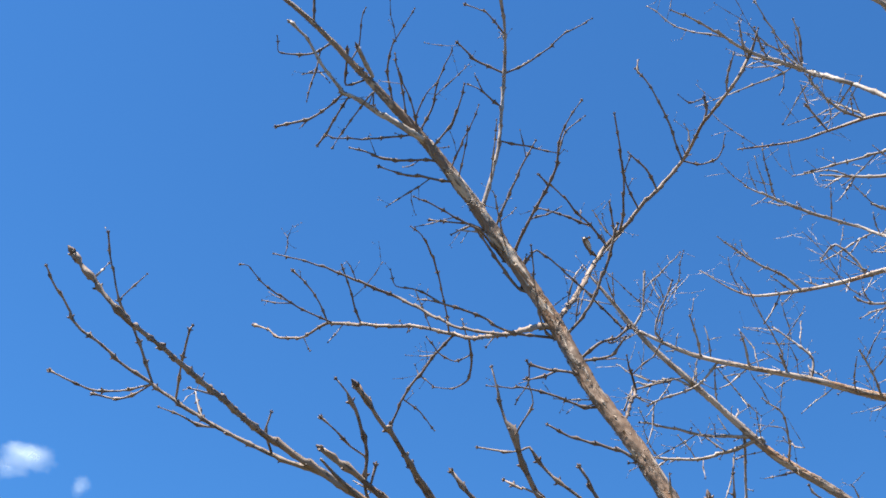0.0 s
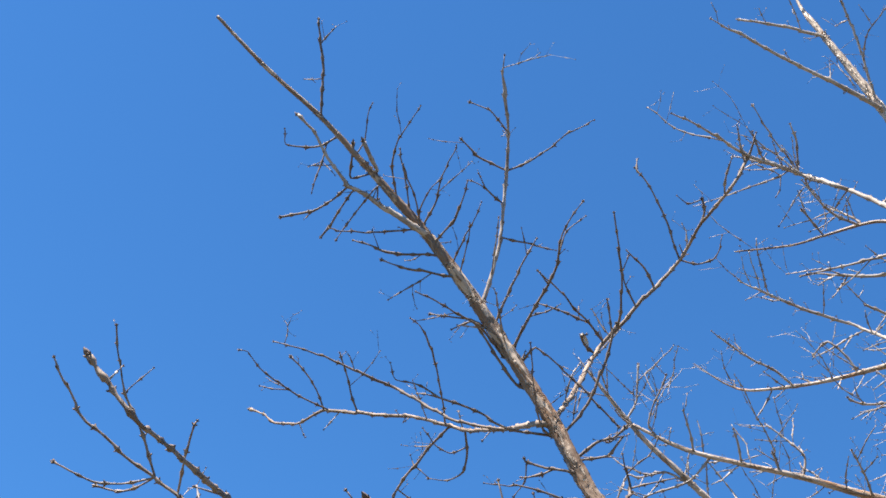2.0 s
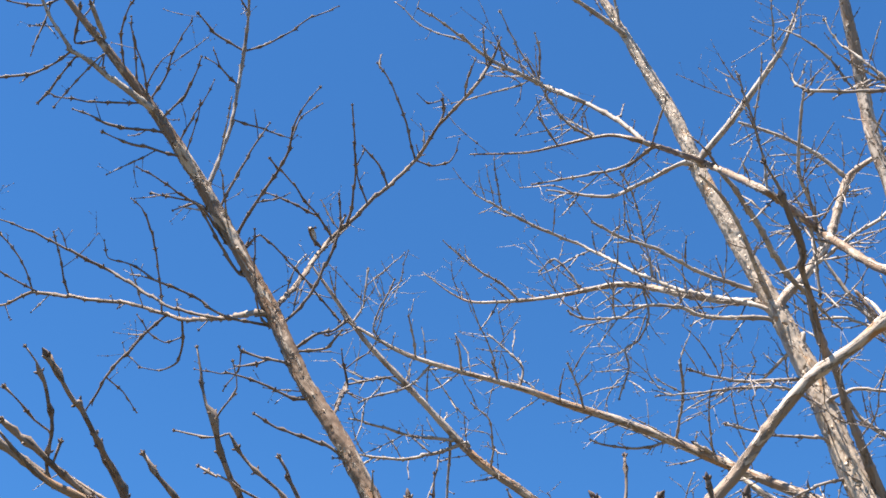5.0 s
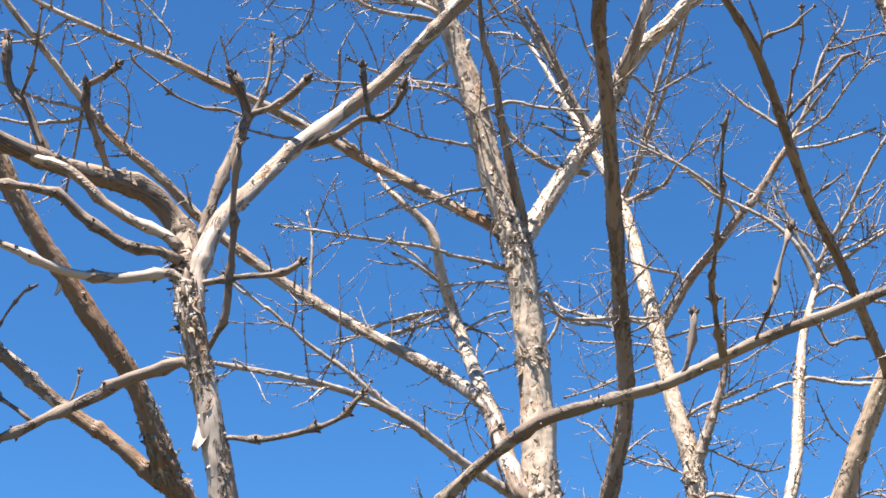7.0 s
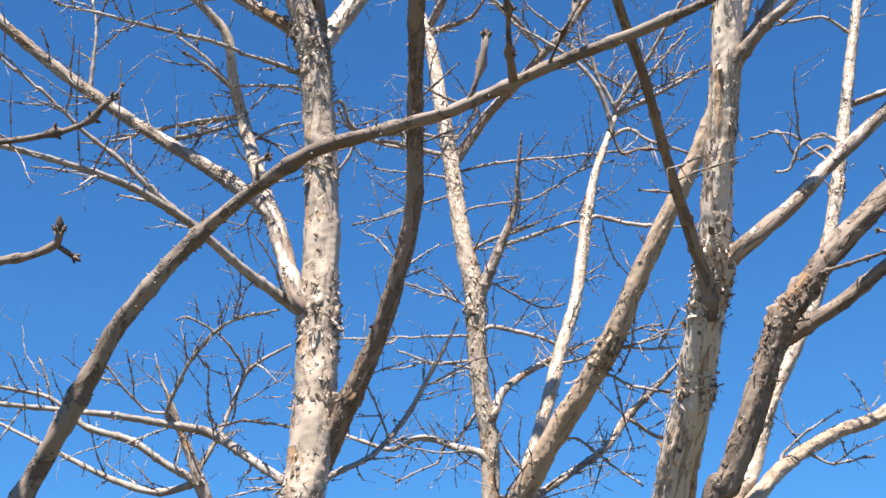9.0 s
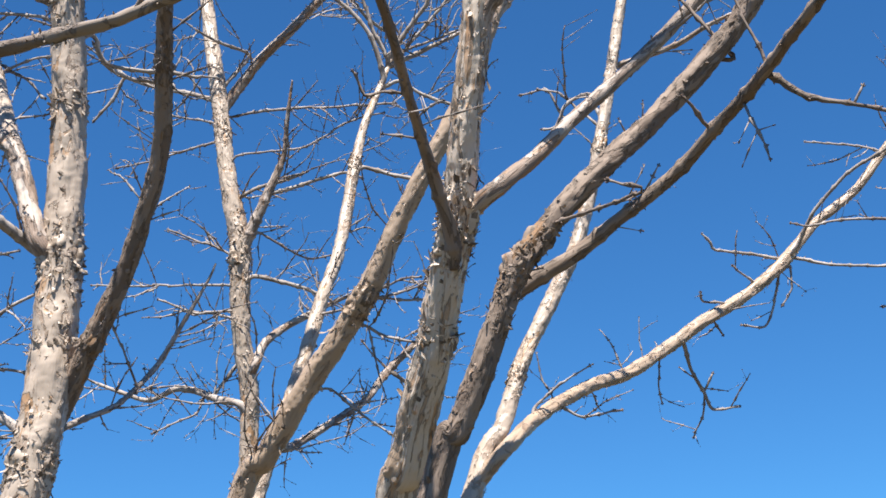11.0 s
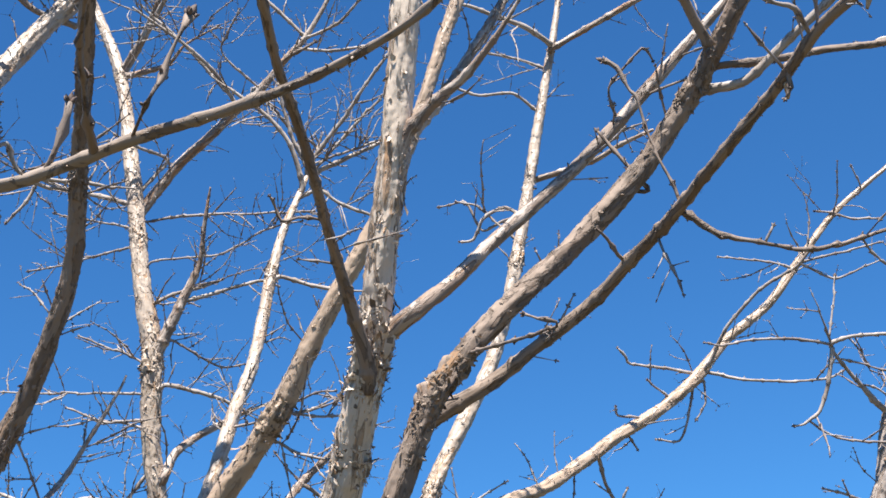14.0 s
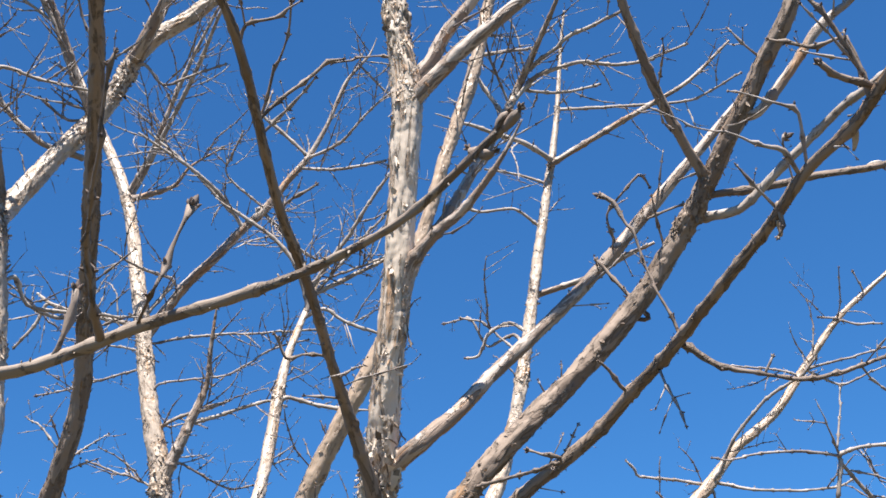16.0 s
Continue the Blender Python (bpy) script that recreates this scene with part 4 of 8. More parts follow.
a9o = limb(p1, (-1.984, 1.579, 4.671, 0.0026), (-1.918, 1.543, 4.731, 0.0026), (-1.878, 1.531, 4.765, 0.0020), (-1.821, 1.505, 4.818, 0.0013), name="twig", twigs=0.35)
a9p = limb(p1, (-1.969, 1.604, 4.639, 0.0026), (-1.894, 1.544, 4.708, 0.0020), (-1.861, 1.505, 4.746, 0.0013), name="twig", twigs=0.35)
a9q = limb(p1, (-2.046, 1.476, 4.794, 0.0033), (-2.013, 1.391, 4.850, 0.0027), (-1.987, 1.287, 4.899, 0.0019), name="twig", twigs=0.35)
a9r = limb(p1, (-2.046, 1.476, 4.794, 0.0030), (-2.034, 1.442, 4.834, 0.0027), (-1.965, 1.407, 4.876, 0.0019), (-1.929, 1.403, 4.889, 0.0013), name="twig", twigs=0.35)
n1a = limb(n1, (-0.630, 1.305, 2.600, 0.0165), (-0.666, 1.388, 2.716, 0.0185), (-0.716, 1.345, 2.778, 0.0175), (-0.796, 1.261, 2.773, 0.0136), (-0.862, 1.161, 2.766, 0.0130), (-0.918, 1.051, 2.778, 0.0143), (-0.985, 0.946, 2.781, 0.0125), (-1.051, 0.851, 2.766, 0.0105), (-1.119, 0.762, 2.741, 0.0091), (-1.165, 0.662, 2.754, 0.0069), (-1.190, 0.619, 2.764, 0.0053), (-1.203, 0.573, 2.780, 0.0036), (-1.211, 0.527, 2.800, 0.0020), name="limb", mat=GREY_BARK, twigs=0.0)
n1ab = limb(n1, (-1.116, 0.793, 2.753, 0.0083), (-1.162, 0.773, 2.761, 0.0084), (-1.203, 0.755, 2.774, 0.0076), name="branch", mat=NEAR_BARK, twigs=0.0)
l1 = limb(n1, (-1.813, 1.224, 3.252, 0.0087), (-1.882, 1.104, 3.301, 0.0087), (-1.939, 1.000, 3.346, 0.0070), (-1.820, 0.785, 3.269, 0.0065), (-1.724, 0.613, 3.207, 0.0054), (-1.642, 0.464, 3.152, 0.0044), (-1.580, 0.347, 3.107, 0.0042), (-1.616, 0.284, 3.168, 0.0037), (-1.623, 0.273, 3.179, 0.0075), (-1.632, 0.262, 3.189, 0.0061), (-1.638, 0.251, 3.202, 0.0032), (-1.644, 0.239, 3.216, 0.0075), name="branch", mat=NEAR_BARK, twigs=0.1)
l2 = limb(n1, (-1.860, 1.143, 3.285, 0.0062), (-1.963, 1.058, 3.330, 0.0055), (-2.063, 0.968, 3.385, 0.0049), (-2.146, 0.884, 3.446, 0.0049), (-2.188, 0.838, 3.480, 0.0042), (-2.224, 0.779, 3.508, 0.0036), (-2.256, 0.714, 3.544, 0.0036), (-2.281, 0.663, 3.572, 0.0036), (-2.297, 0.584, 3.635, 0.0025), (-2.300, 0.530, 3.684, 0.0025), name="twig", mat=NEAR_BARK, twigs=0.1)
l2a = limb(n1, (-2.188, 0.838, 3.480, 0.0025), (-2.257, 0.796, 3.459, 0.0025), (-2.307, 0.750, 3.455, 0.0025), (-2.363, 0.665, 3.479, 0.0020), name="twig", mat=NEAR_BARK, twigs=0.1)
l2b = limb(n1, (-2.188, 0.838, 3.480, 0.0027), (-2.195, 0.836, 3.478, 0.0025), (-2.244, 0.829, 3.462, 0.0025), (-2.286, 0.813, 3.457, 0.0025), (-2.335, 0.778, 3.469, 0.0020), name="twig", mat=NEAR_BARK, twigs=0.1)
l2c = limb(n1, (-2.188, 0.838, 3.480, 0.0029), (-2.187, 0.752, 3.578, 0.0030), (-2.194, 0.713, 3.616, 0.0030), (-2.195, 0.668, 3.665, 0.0025), (-2.175, 0.588, 3.774, 0.0020), name="twig", mat=NEAR_BARK, twigs=0.1)
l2c2 = limb(n1, (-2.196, 0.693, 3.637, 0.0016), (-2.191, 0.688, 3.647, 0.0015), (-2.106, 0.683, 3.677, 0.0010), name="twig", mat=NEAR_BARK, twigs=0.1)
l2d = limb(n1, (-2.146, 0.884, 3.446, 0.0032), (-2.143, 0.882, 3.453, 0.0029), (-2.088, 0.835, 3.507, 0.0029), (-2.027, 0.795, 3.564, 0.0019), name="twig", mat=NEAR_BARK, twigs=0.1)
l2e = limb(n1, (-1.963, 1.058, 3.330, 0.0035), (-1.961, 1.025, 3.372, 0.0029), (-1.935, 1.013, 3.408, 0.0024), name="twig", mat=NEAR_BARK, twigs=0.1)
l2f = limb(n1, (-2.063, 0.968, 3.385, 0.0027), (-2.071, 0.964, 3.387, 0.0024), (-2.097, 0.929, 3.384, 0.0029), (-2.111, 0.895, 3.392, 0.0019), (-2.138, 0.840, 3.399, 0.0014), name="twig", mat=NEAR_BARK, twigs=0.1)
q1 = limb(n1, (-1.136, 0.760, 2.750, 0.0048), (-1.135, 0.728, 2.796, 0.0043), (-1.140, 0.672, 2.830, 0.0039), (-1.146, 0.610, 2.868, 0.0043), (-1.150, 0.578, 2.886, 0.0033), (-1.152, 0.553, 2.903, 0.0033), (-1.156, 0.527, 2.917, 0.0061), name="twig", mat=NEAR_BARK, twigs=0.1)
q2 = limb(n1, (-1.136, 0.760, 2.750, 0.0031), (-1.218, 0.658, 2.788, 0.0028), (-1.196, 0.610, 2.852, 0.0028), (-1.190, 0.587, 2.881, 0.0033), (-1.185, 0.566, 2.906, 0.0033), (-1.188, 0.541, 2.926, 0.0017), (-1.194, 0.521, 2.941, 0.0014), name="twig", mat=NEAR_BARK, twigs=0.1)
q2a = limb(n1, (-1.200, 0.617, 2.843, 0.0018), (-1.201, 0.611, 2.848, 0.0017), (-1.208, 0.585, 2.853, 0.0017), (-1.211, 0.552, 2.864, 0.0013), (-1.216, 0.518, 2.873, 0.0010), name="twig", mat=NEAR_BARK, twigs=0.1)
q2b = limb(n1, (-1.207, 0.642, 2.807, 0.0022), (-1.207, 0.642, 2.809, 0.0020), (-1.190, 0.630, 2.835, 0.0024), name="twig", mat=NEAR_BARK, twigs=0.1)
q3 = limb(n1, (-1.145, 0.743, 2.752, 0.0054), (-1.192, 0.677, 2.790, 0.0049), (-1.214, 0.627, 2.814, 0.0049), (-1.232, 0.587, 2.832, 0.0043), (-1.236, 0.576, 2.839, 0.0060), (-1.244, 0.557, 2.847, 0.0049), name="twig", mat=NEAR_BARK, twigs=0.1)
q4 = limb(n1, (-1.127, 0.777, 2.750, 0.0055), (-1.142, 0.733, 2.792, 0.0045), (-1.153, 0.694, 2.829, 0.0039), (-1.158, 0.664, 2.859, 0.0039), name="twig", mat=NEAR_BARK, twigs=0.1)
q5 = limb(n1, (-1.009, 0.936, 2.787, 0.0064), (-1.031, 0.928, 2.797, 0.0058), (-1.030, 0.896, 2.822, 0.0052), (-1.031, 0.845, 2.862, 0.0047), (-1.030, 0.797, 2.900, 0.0046), (-1.027, 0.775, 2.919, 0.0078), (-1.032, 0.764, 2.943, 0.0027), (-1.035, 0.754, 2.969, 0.0022), (-1.043, 0.729, 3.033, 0.0013), name="twig", mat=NEAR_BARK, twigs=0.1)
q5a = limb(n1, (-1.027, 0.781, 2.913, 0.0031), (-1.011, 0.773, 2.927, 0.0019), (-0.973, 0.759, 2.955, 0.0012), (-0.967, 0.733, 2.984, 0.0012), name="twig", mat=NEAR_BARK, twigs=0.1)
q6 = limb(n1, (-1.068, 0.854, 2.772, 0.0036), (-1.085, 0.826, 2.792, 0.0041), (-1.097, 0.797, 2.814, 0.0056), (-1.109, 0.773, 2.833, 0.0030), (-1.121, 0.740, 2.860, 0.0030), name="twig", mat=NEAR_BARK, twigs=0.1)
q7 = limb(n1, (-0.952, 1.025, 2.790, 0.0041), (-0.967, 1.017, 2.807, 0.0037), (-0.977, 0.991, 2.841, 0.0032), (-1.007, 0.953, 2.883, 0.0028), (-1.044, 0.919, 2.919, 0.0028), (-1.061, 0.895, 2.947, 0.0024), (-1.066, 0.880, 2.966, 0.0020), (-1.081, 0.879, 2.964, 0.0017), (-1.112, 0.870, 2.966, 0.0017), (-1.157, 0.846, 2.983, 0.0013), name="twig", mat=NEAR_BARK, twigs=0.1)
q8 = limb(n1, (-0.963, 1.007, 2.791, 0.0041), (-0.965, 0.997, 2.816, 0.0037), (-0.966, 0.969, 2.851, 0.0032), (-0.970, 0.944, 2.879, 0.0032), (-0.982, 0.911, 2.916, 0.0028), name="twig", mat=NEAR_BARK, twigs=0.1)
q9 = limb(n1, (-0.882, 1.155, 2.780, 0.0020), (-1.013, 0.833, 2.834, 0.0018), (-1.033, 0.821, 2.841, 0.0018), (-1.058, 0.802, 2.856, 0.0015), name="twig", mat=NEAR_BARK, twigs=0.1)
n1c = limb(n1, (-0.632, 1.290, 2.635, 0.0088), (-0.651, 1.280, 2.654, 0.0080), (-0.698, 1.262, 2.678, 0.0068), (-0.743, 1.239, 2.711, 0.0068), (-0.780, 1.218, 2.742, 0.0071), (-0.826, 1.205, 2.759, 0.0062), (-0.877, 1.191, 2.774, 0.0056), (-0.916, 1.155, 2.780, 0.0053), (-0.966, 1.108, 2.788, 0.0043), (-1.002, 1.073, 2.793, 0.0038), (-1.050, 1.028, 2.798, 0.0030), (-1.095, 0.981, 2.809, 0.0020), name="branch", mat=SCALY_BARK, twigs=0.0)
n1d = limb(n1, (-0.629, 1.294, 2.617, 0.0081), (-0.657, 1.285, 2.633, 0.0073), (-0.701, 1.267, 2.636, 0.0073), (-0.749, 1.230, 2.662, 0.0073), (-0.784, 1.198, 2.688, 0.0065), (-0.818, 1.181, 2.694, 0.0051), (-0.856, 1.169, 2.698, 0.0042), (-0.897, 1.161, 2.696, 0.0037), (-0.937, 1.151, 2.697, 0.0022), (-1.017, 1.129, 2.701, 0.0019), (-1.065, 1.116, 2.703, 0.0015), name="twig", mat=NEAR_BARK, twigs=0.0)
n1e = limb(n1, (-0.623, 1.303, 2.581, 0.0077), (-0.642, 1.293, 2.599, 0.0070), (-0.711, 1.273, 2.588, 0.0070), (-0.766, 1.250, 2.591, 0.0070), (-0.812, 1.222, 2.606, 0.0062), (-0.851, 1.198, 2.618, 0.0049), (-0.875, 1.190, 2.632, 0.0049), (-0.909, 1.176, 2.655, 0.0055), (-0.941, 1.164, 2.677, 0.0044), (-0.990, 1.145, 2.707, 0.0039), (-1.022, 1.128, 2.737, 0.0030), (-1.064, 1.106, 2.775, 0.0022), name="twig", mat=SCALY_BARK, twigs=0.0)
n1f = limb(n1, (-0.600, 1.334, 2.457, 0.0084), (-0.626, 1.323, 2.478, 0.0076), (-0.678, 1.311, 2.456, 0.0076), (-0.728, 1.302, 2.432, 0.0075), (-0.769, 1.294, 2.412, 0.0067), (-0.810, 1.287, 2.389, 0.0059), (-0.850, 1.278, 2.369, 0.0048), name="branch", mat=NEAR_BARK, twigs=0.0)
n1f2 = limb(n1, (-0.769, 1.294, 2.412, 0.0024), (-0.759, 1.291, 2.438, 0.0020), (-0.756, 1.288, 2.459, 0.0020), name="twig", mat=NEAR_BARK, twigs=0.0)
n1f3 = limb(n1, (-0.810, 1.287, 2.389, 0.0031), (-0.833, 1.280, 2.408, 0.0027), (-0.858, 1.275, 2.425, 0.0024), name="twig", mat=NEAR_BARK, twigs=0.0)
n1g = limb(n1, (-0.585, 1.360, 2.368, 0.0038), (-0.567, 1.360, 2.376, 0.0035), (-0.517, 1.362, 2.369, 0.0038), (-0.463, 1.360, 2.374, 0.0042), (-0.415, 1.351, 2.389, 0.0031), (-0.380, 1.340, 2.409, 0.0034), name="twig", mat=NEAR_BARK, twigs=0.0)
n1g2 = limb(n1, (-0.380, 1.340, 2.409, 0.0012), (-0.369, 1.336, 2.426, 0.0010), name="twig", mat=NEAR_BARK, twigs=0.0)
n1h = limb(n1, (-0.623, 1.303, 2.581, 0.0042), (-0.555, 1.317, 2.596, 0.0042), (-0.510, 1.330, 2.601, 0.0047), (-0.487, 1.333, 2.608, 0.0058), (-0.469, 1.332, 2.620, 0.0047), name="twig", mat=NEAR_BARK, twigs=0.0)
n1i = limb(n1, (-0.604, 1.330, 2.475, 0.0055), (-0.592, 1.325, 2.495, 0.0050), (-0.577, 1.316, 2.513, 0.0050), (-0.563, 1.304, 2.535, 0.0056), (-0.551, 1.272, 2.589, 0.0050), (-0.542, 1.242, 2.641, 0.0045), (-0.529, 1.211, 2.693, 0.0050), (-0.519, 1.190, 2.728, 0.0028), name="twig", mat=NEAR_BARK, twigs=0.0)
n1j = limb(n1, (-0.658, 1.386, 2.722, 0.0083), (-0.646, 1.397, 2.724, 0.0076), (-0.624, 1.398, 2.812, 0.0077), (-0.607, 1.401, 2.876, 0.0079), (-0.588, 1.406, 2.936, 0.0089), (-0.592, 1.381, 2.962, 0.0071), (-0.599, 1.359, 2.986, 0.0079), name="branch", mat=NEAR_BARK, twigs=0.0)
n1j2 = limb(n1, (-0.588, 1.403, 2.942, 0.0059), (-0.547, 1.399, 2.946, 0.0042), (-0.512, 1.390, 2.959, 0.0064), (-0.483, 1.376, 2.976, 0.0037), name="twig", mat=NEAR_BARK, twigs=0.0)
n1j3 = limb(n1, (-0.590, 1.406, 2.927, 0.0052), (-0.581, 1.405, 2.940, 0.0047), (-0.566, 1.404, 2.967, 0.0042), (-0.555, 1.399, 3.008, 0.0033), (-0.549, 1.387, 3.079, 0.0028), name="twig", mat=NEAR_BARK, twigs=0.0)
n1j4 = limb(n1, (-0.590, 1.406, 2.927, 0.0031), (-0.594, 1.403, 2.940, 0.0027), (-0.617, 1.388, 2.945, 0.0027), (-0.648, 1.374, 2.943, 0.0027), (-0.693, 1.340, 2.958, 0.0019), (-0.726, 1.302, 2.983, 0.0016), (-0.739, 1.283, 2.997, 0.0013), name="twig", mat=NEAR_BARK, twigs=0.0)
n1k = limb(n1, (-0.515, 1.440, 2.896, 0.0079), (-0.499, 1.454, 2.905, 0.0072), (-0.451, 1.448, 2.917, 0.0059), (-0.411, 1.436, 2.935, 0.0059), (-0.374, 1.438, 2.931, 0.0048), (-0.350, 1.429, 2.943, 0.0053), (-0.336, 1.416, 2.962, 0.0059), name="branch", mat=NEAR_BARK, twigs=0.0)
n1k2 = limb(n1, (-0.398, 1.436, 2.935, 0.0048), (-0.400, 1.409, 2.970, 0.0041), (-0.400, 1.389, 2.995, 0.0053), name="twig", mat=NEAR_BARK, twigs=0.0)
n1l = limb(n1, (-0.770, 1.336, 2.801, 0.0056), (-0.775, 1.308, 2.831, 0.0055), (-0.783, 1.273, 2.870, 0.0050), (-0.782, 1.240, 2.906, 0.0074), name="twig", mat=NEAR_BARK, twigs=0.0)
n1l2 = limb(n1, (-0.782, 1.240, 2.906, 0.0044), (-0.752, 1.233, 2.912, 0.0049), (-0.728, 1.223, 2.921, 0.0030), name="twig", mat=NEAR_BARK, twigs=0.0)
n1m = limb(n1, (-0.811, 1.274, 2.787, 0.0081), (-0.834, 1.262, 2.794, 0.0074), (-0.858, 1.235, 2.851, 0.0060), (-0.887, 1.209, 2.907, 0.0055), (-0.889, 1.185, 2.963, 0.0071), name="branch", mat=NEAR_BARK, twigs=0.0)
n1m2 = limb(n1, (-0.874, 1.222, 2.879, 0.0025), (-0.837, 1.180, 2.913, 0.0021), (-0.805, 1.123, 2.960, 0.0015), name="twig", mat=NEAR_BARK, twigs=0.0)
n2a = limb(n2, (0.085, 1.311, 2.403, 0.0051), (0.075, 1.226, 2.417, 0.0028), (0.074, 1.171, 2.429, 0.0039), (0.079, 1.097, 2.436, 0.0023), (0.089, 1.022, 2.468, 0.0019), (0.103, 0.959, 2.517, 0.0013), name="twig", mat=NEAR_BARK, twigs=0.0)
n2c = limb(n2, (0.122, 1.286, 2.406, 0.0021), (0.140, 1.219, 2.418, 0.0017), (0.152, 1.224, 2.452, 0.0028), (0.167, 1.218, 2.483, 0.0020), (0.183, 1.214, 2.514, 0.0032), name="twig", mat=NEAR_BARK, twigs=0.0)
n2d = limb(n2, (0.030, 1.350, 2.397, 0.0033), (0.039, 1.336, 2.406, 0.0030), (0.050, 1.328, 2.439, 0.0030), (0.055, 1.320, 2.470, 0.0043), name="twig", mat=NEAR_BARK, twigs=0.0)
n2e = limb(n2, (-0.246, 1.532, 2.383, 0.0026), (-0.234, 1.514, 2.395, 0.0024), (-0.235, 1.505, 2.410, 0.0030), (-0.223, 1.503, 2.418, 0.0018), name="twig", mat=NEAR_BARK, twigs=0.0)
t2l = limb(t2, (-0.420, 4.142, 3.219, 0.0312), (-0.485, 4.092, 3.290, 0.0312), (-0.542, 4.150, 3.481, 0.0306), (-0.602, 4.209, 3.669, 0.0305), (-0.738, 4.276, 3.816, 0.0250), (-0.920, 4.328, 3.966, 0.0237), (-1.126, 4.356, 4.119, 0.0225), (-1.339, 4.345, 4.277, 0.0229), (-1.546, 4.293, 4.436, 0.0212), (-1.737, 4.199, 4.591, 0.0202), (-1.892, 4.066, 4.748, 0.0194), (-2.051, 3.925, 4.873, 0.0176), (-2.162, 3.780, 5.010, 0.0147), (-2.273, 3.620, 5.156, 0.0132), (-2.396, 3.443, 5.316, 0.0113), (-2.494, 3.245, 5.508, 0.0075), (-2.516, 3.216, 5.549, 0.0057), (-2.538, 3.187, 5.591, 0.0038), (-2.556, 3.160, 5.635, 0.0020), name="limb", twigs=1.7)
t2m = limb(t2, (-0.437, 4.041, 4.175, 0.0234), (-0.431, 4.056, 4.247, 0.0234), (-0.623, 4.040, 4.390, 0.0225), (-0.818, 4.024, 4.525, 0.0205), (-1.008, 3.987, 4.651, 0.0192), (-1.187, 3.916, 4.759, 0.0183), (-1.360, 3.809, 4.834, 0.0172), (-1.533, 3.680, 4.881, 0.0154), (-1.706, 3.542, 4.933, 0.0126), (-1.899, 3.415, 4.983, 0.0103), (-2.095, 3.293, 5.049, 0.0093), (-2.266, 3.162, 5.152, 0.0065), name="limb", twigs=1.7)
m1 = limb(t2, (-1.676, 3.564, 4.924, 0.0067), (-1.697, 3.552, 4.924, 0.0061), (-1.674, 3.536, 5.015, 0.0050), (-1.724, 3.499, 5.090, 0.0042), (-1.797, 3.455, 5.175, 0.0026), name="twig", twigs=1.7)
m2 = limb(t2, (-2.064, 3.314, 5.036, 0.0050), (-2.042, 3.252, 5.087, 0.0042), (-2.031, 3.174, 5.144, 0.0033), name="twig", twigs=1.7)
m3 = limb(t2, (-1.899, 3.415, 4.983, 0.0041), (-1.877, 3.351, 5.025, 0.0049), (-1.865, 3.292, 5.067, 0.0025), name="twig", twigs=1.7)
m4 = limb(t2, (-1.475, 3.724, 4.866, 0.0055), (-1.475, 3.696, 4.869, 0.0050), (-1.467, 3.632, 4.909, 0.0041), (-1.472, 3.532, 4.972, 0.0033), name="twig", twigs=1.7)
m5 = limb(t2, (-1.158, 3.930, 4.743, 0.0067), (-1.164, 3.929, 4.759, 0.0061), (-1.118, 3.859, 4.810, 0.0049), (-1.065, 3.758, 4.885, 0.0060), (-1.042, 3.669, 4.946, 0.0049), name="twig", twigs=1.7)
m6 = limb(t2, (-1.158, 3.930, 4.743, 0.0067), (-1.198, 3.924, 4.757, 0.0061), (-1.318, 3.884, 4.733, 0.0050), (-1.430, 3.818, 4.739, 0.0042), (-1.478, 3.779, 4.753, 0.0033), name="twig", twigs=1.7)
m7 = limb(t2, (-0.914, 4.008, 4.590, 0.0092), (-0.975, 4.013, 4.640, 0.0084), (-1.087, 3.911, 4.715, 0.0060), name="branch", twigs=1.7)
m8 = limb(t2, (-1.676, 3.564, 4.924, 0.0046), (-1.718, 3.543, 4.930, 0.0042), (-1.772, 3.502, 4.961, 0.0042), (-1.776, 3.460, 5.018, 0.0050), name="twig", twigs=1.7)
m9 = limb(t2, (-2.182, 3.228, 5.098, 0.0042), (-2.202, 3.184, 5.142, 0.0034), (-2.163, 3.154, 5.198, 0.0034), (-2.069, 3.108, 5.301, 0.0034), name="twig", twigs=1.7)
m10 = limb(t2, (-2.430, 3.378, 5.378, 0.0054), (-2.382, 3.376, 5.460, 0.0045), (-2.343, 3.333, 5.627, 0.0046), name="twig", twigs=1.7)
m11 = limb(t2, (-2.091, 3.877, 4.918, 0.0099), (-2.087, 3.859, 4.944, 0.0090), (-2.227, 3.822, 4.900, 0.0076), (-2.363, 3.768, 4.877, 0.0064), (-2.469, 3.707, 4.882, 0.0053), (-2.594, 3.628, 4.893, 0.0026), name="branch", twigs=1.7)
m12 = limb(t2, (-2.109, 3.853, 4.941, 0.0084), (-2.130, 3.837, 4.953, 0.0076), (-2.280, 3.702, 4.937, 0.0064), (-2.367, 3.602, 4.945, 0.0052), (-2.471, 3.488, 4.951, 0.0034), name="branch", twigs=1.7)
m13 = limb(t2, (-2.144, 3.805, 4.987, 0.0053), (-2.162, 3.847, 4.926, 0.0064), (-2.217, 3.935, 4.786, 0.0053), (-2.276, 4.019, 4.647, 0.0053), name="twig", twigs=1.7)
m14 = limb(t2, (-2.001, 3.972, 4.832, 0.0058), (-2.012, 3.954, 4.850, 0.0053), (-1.966, 3.873, 4.896, 0.0044), (-1.933, 3.761, 4.964, 0.0035), (-1.970, 3.662, 4.997, 0.0026), name="twig", twigs=1.7)
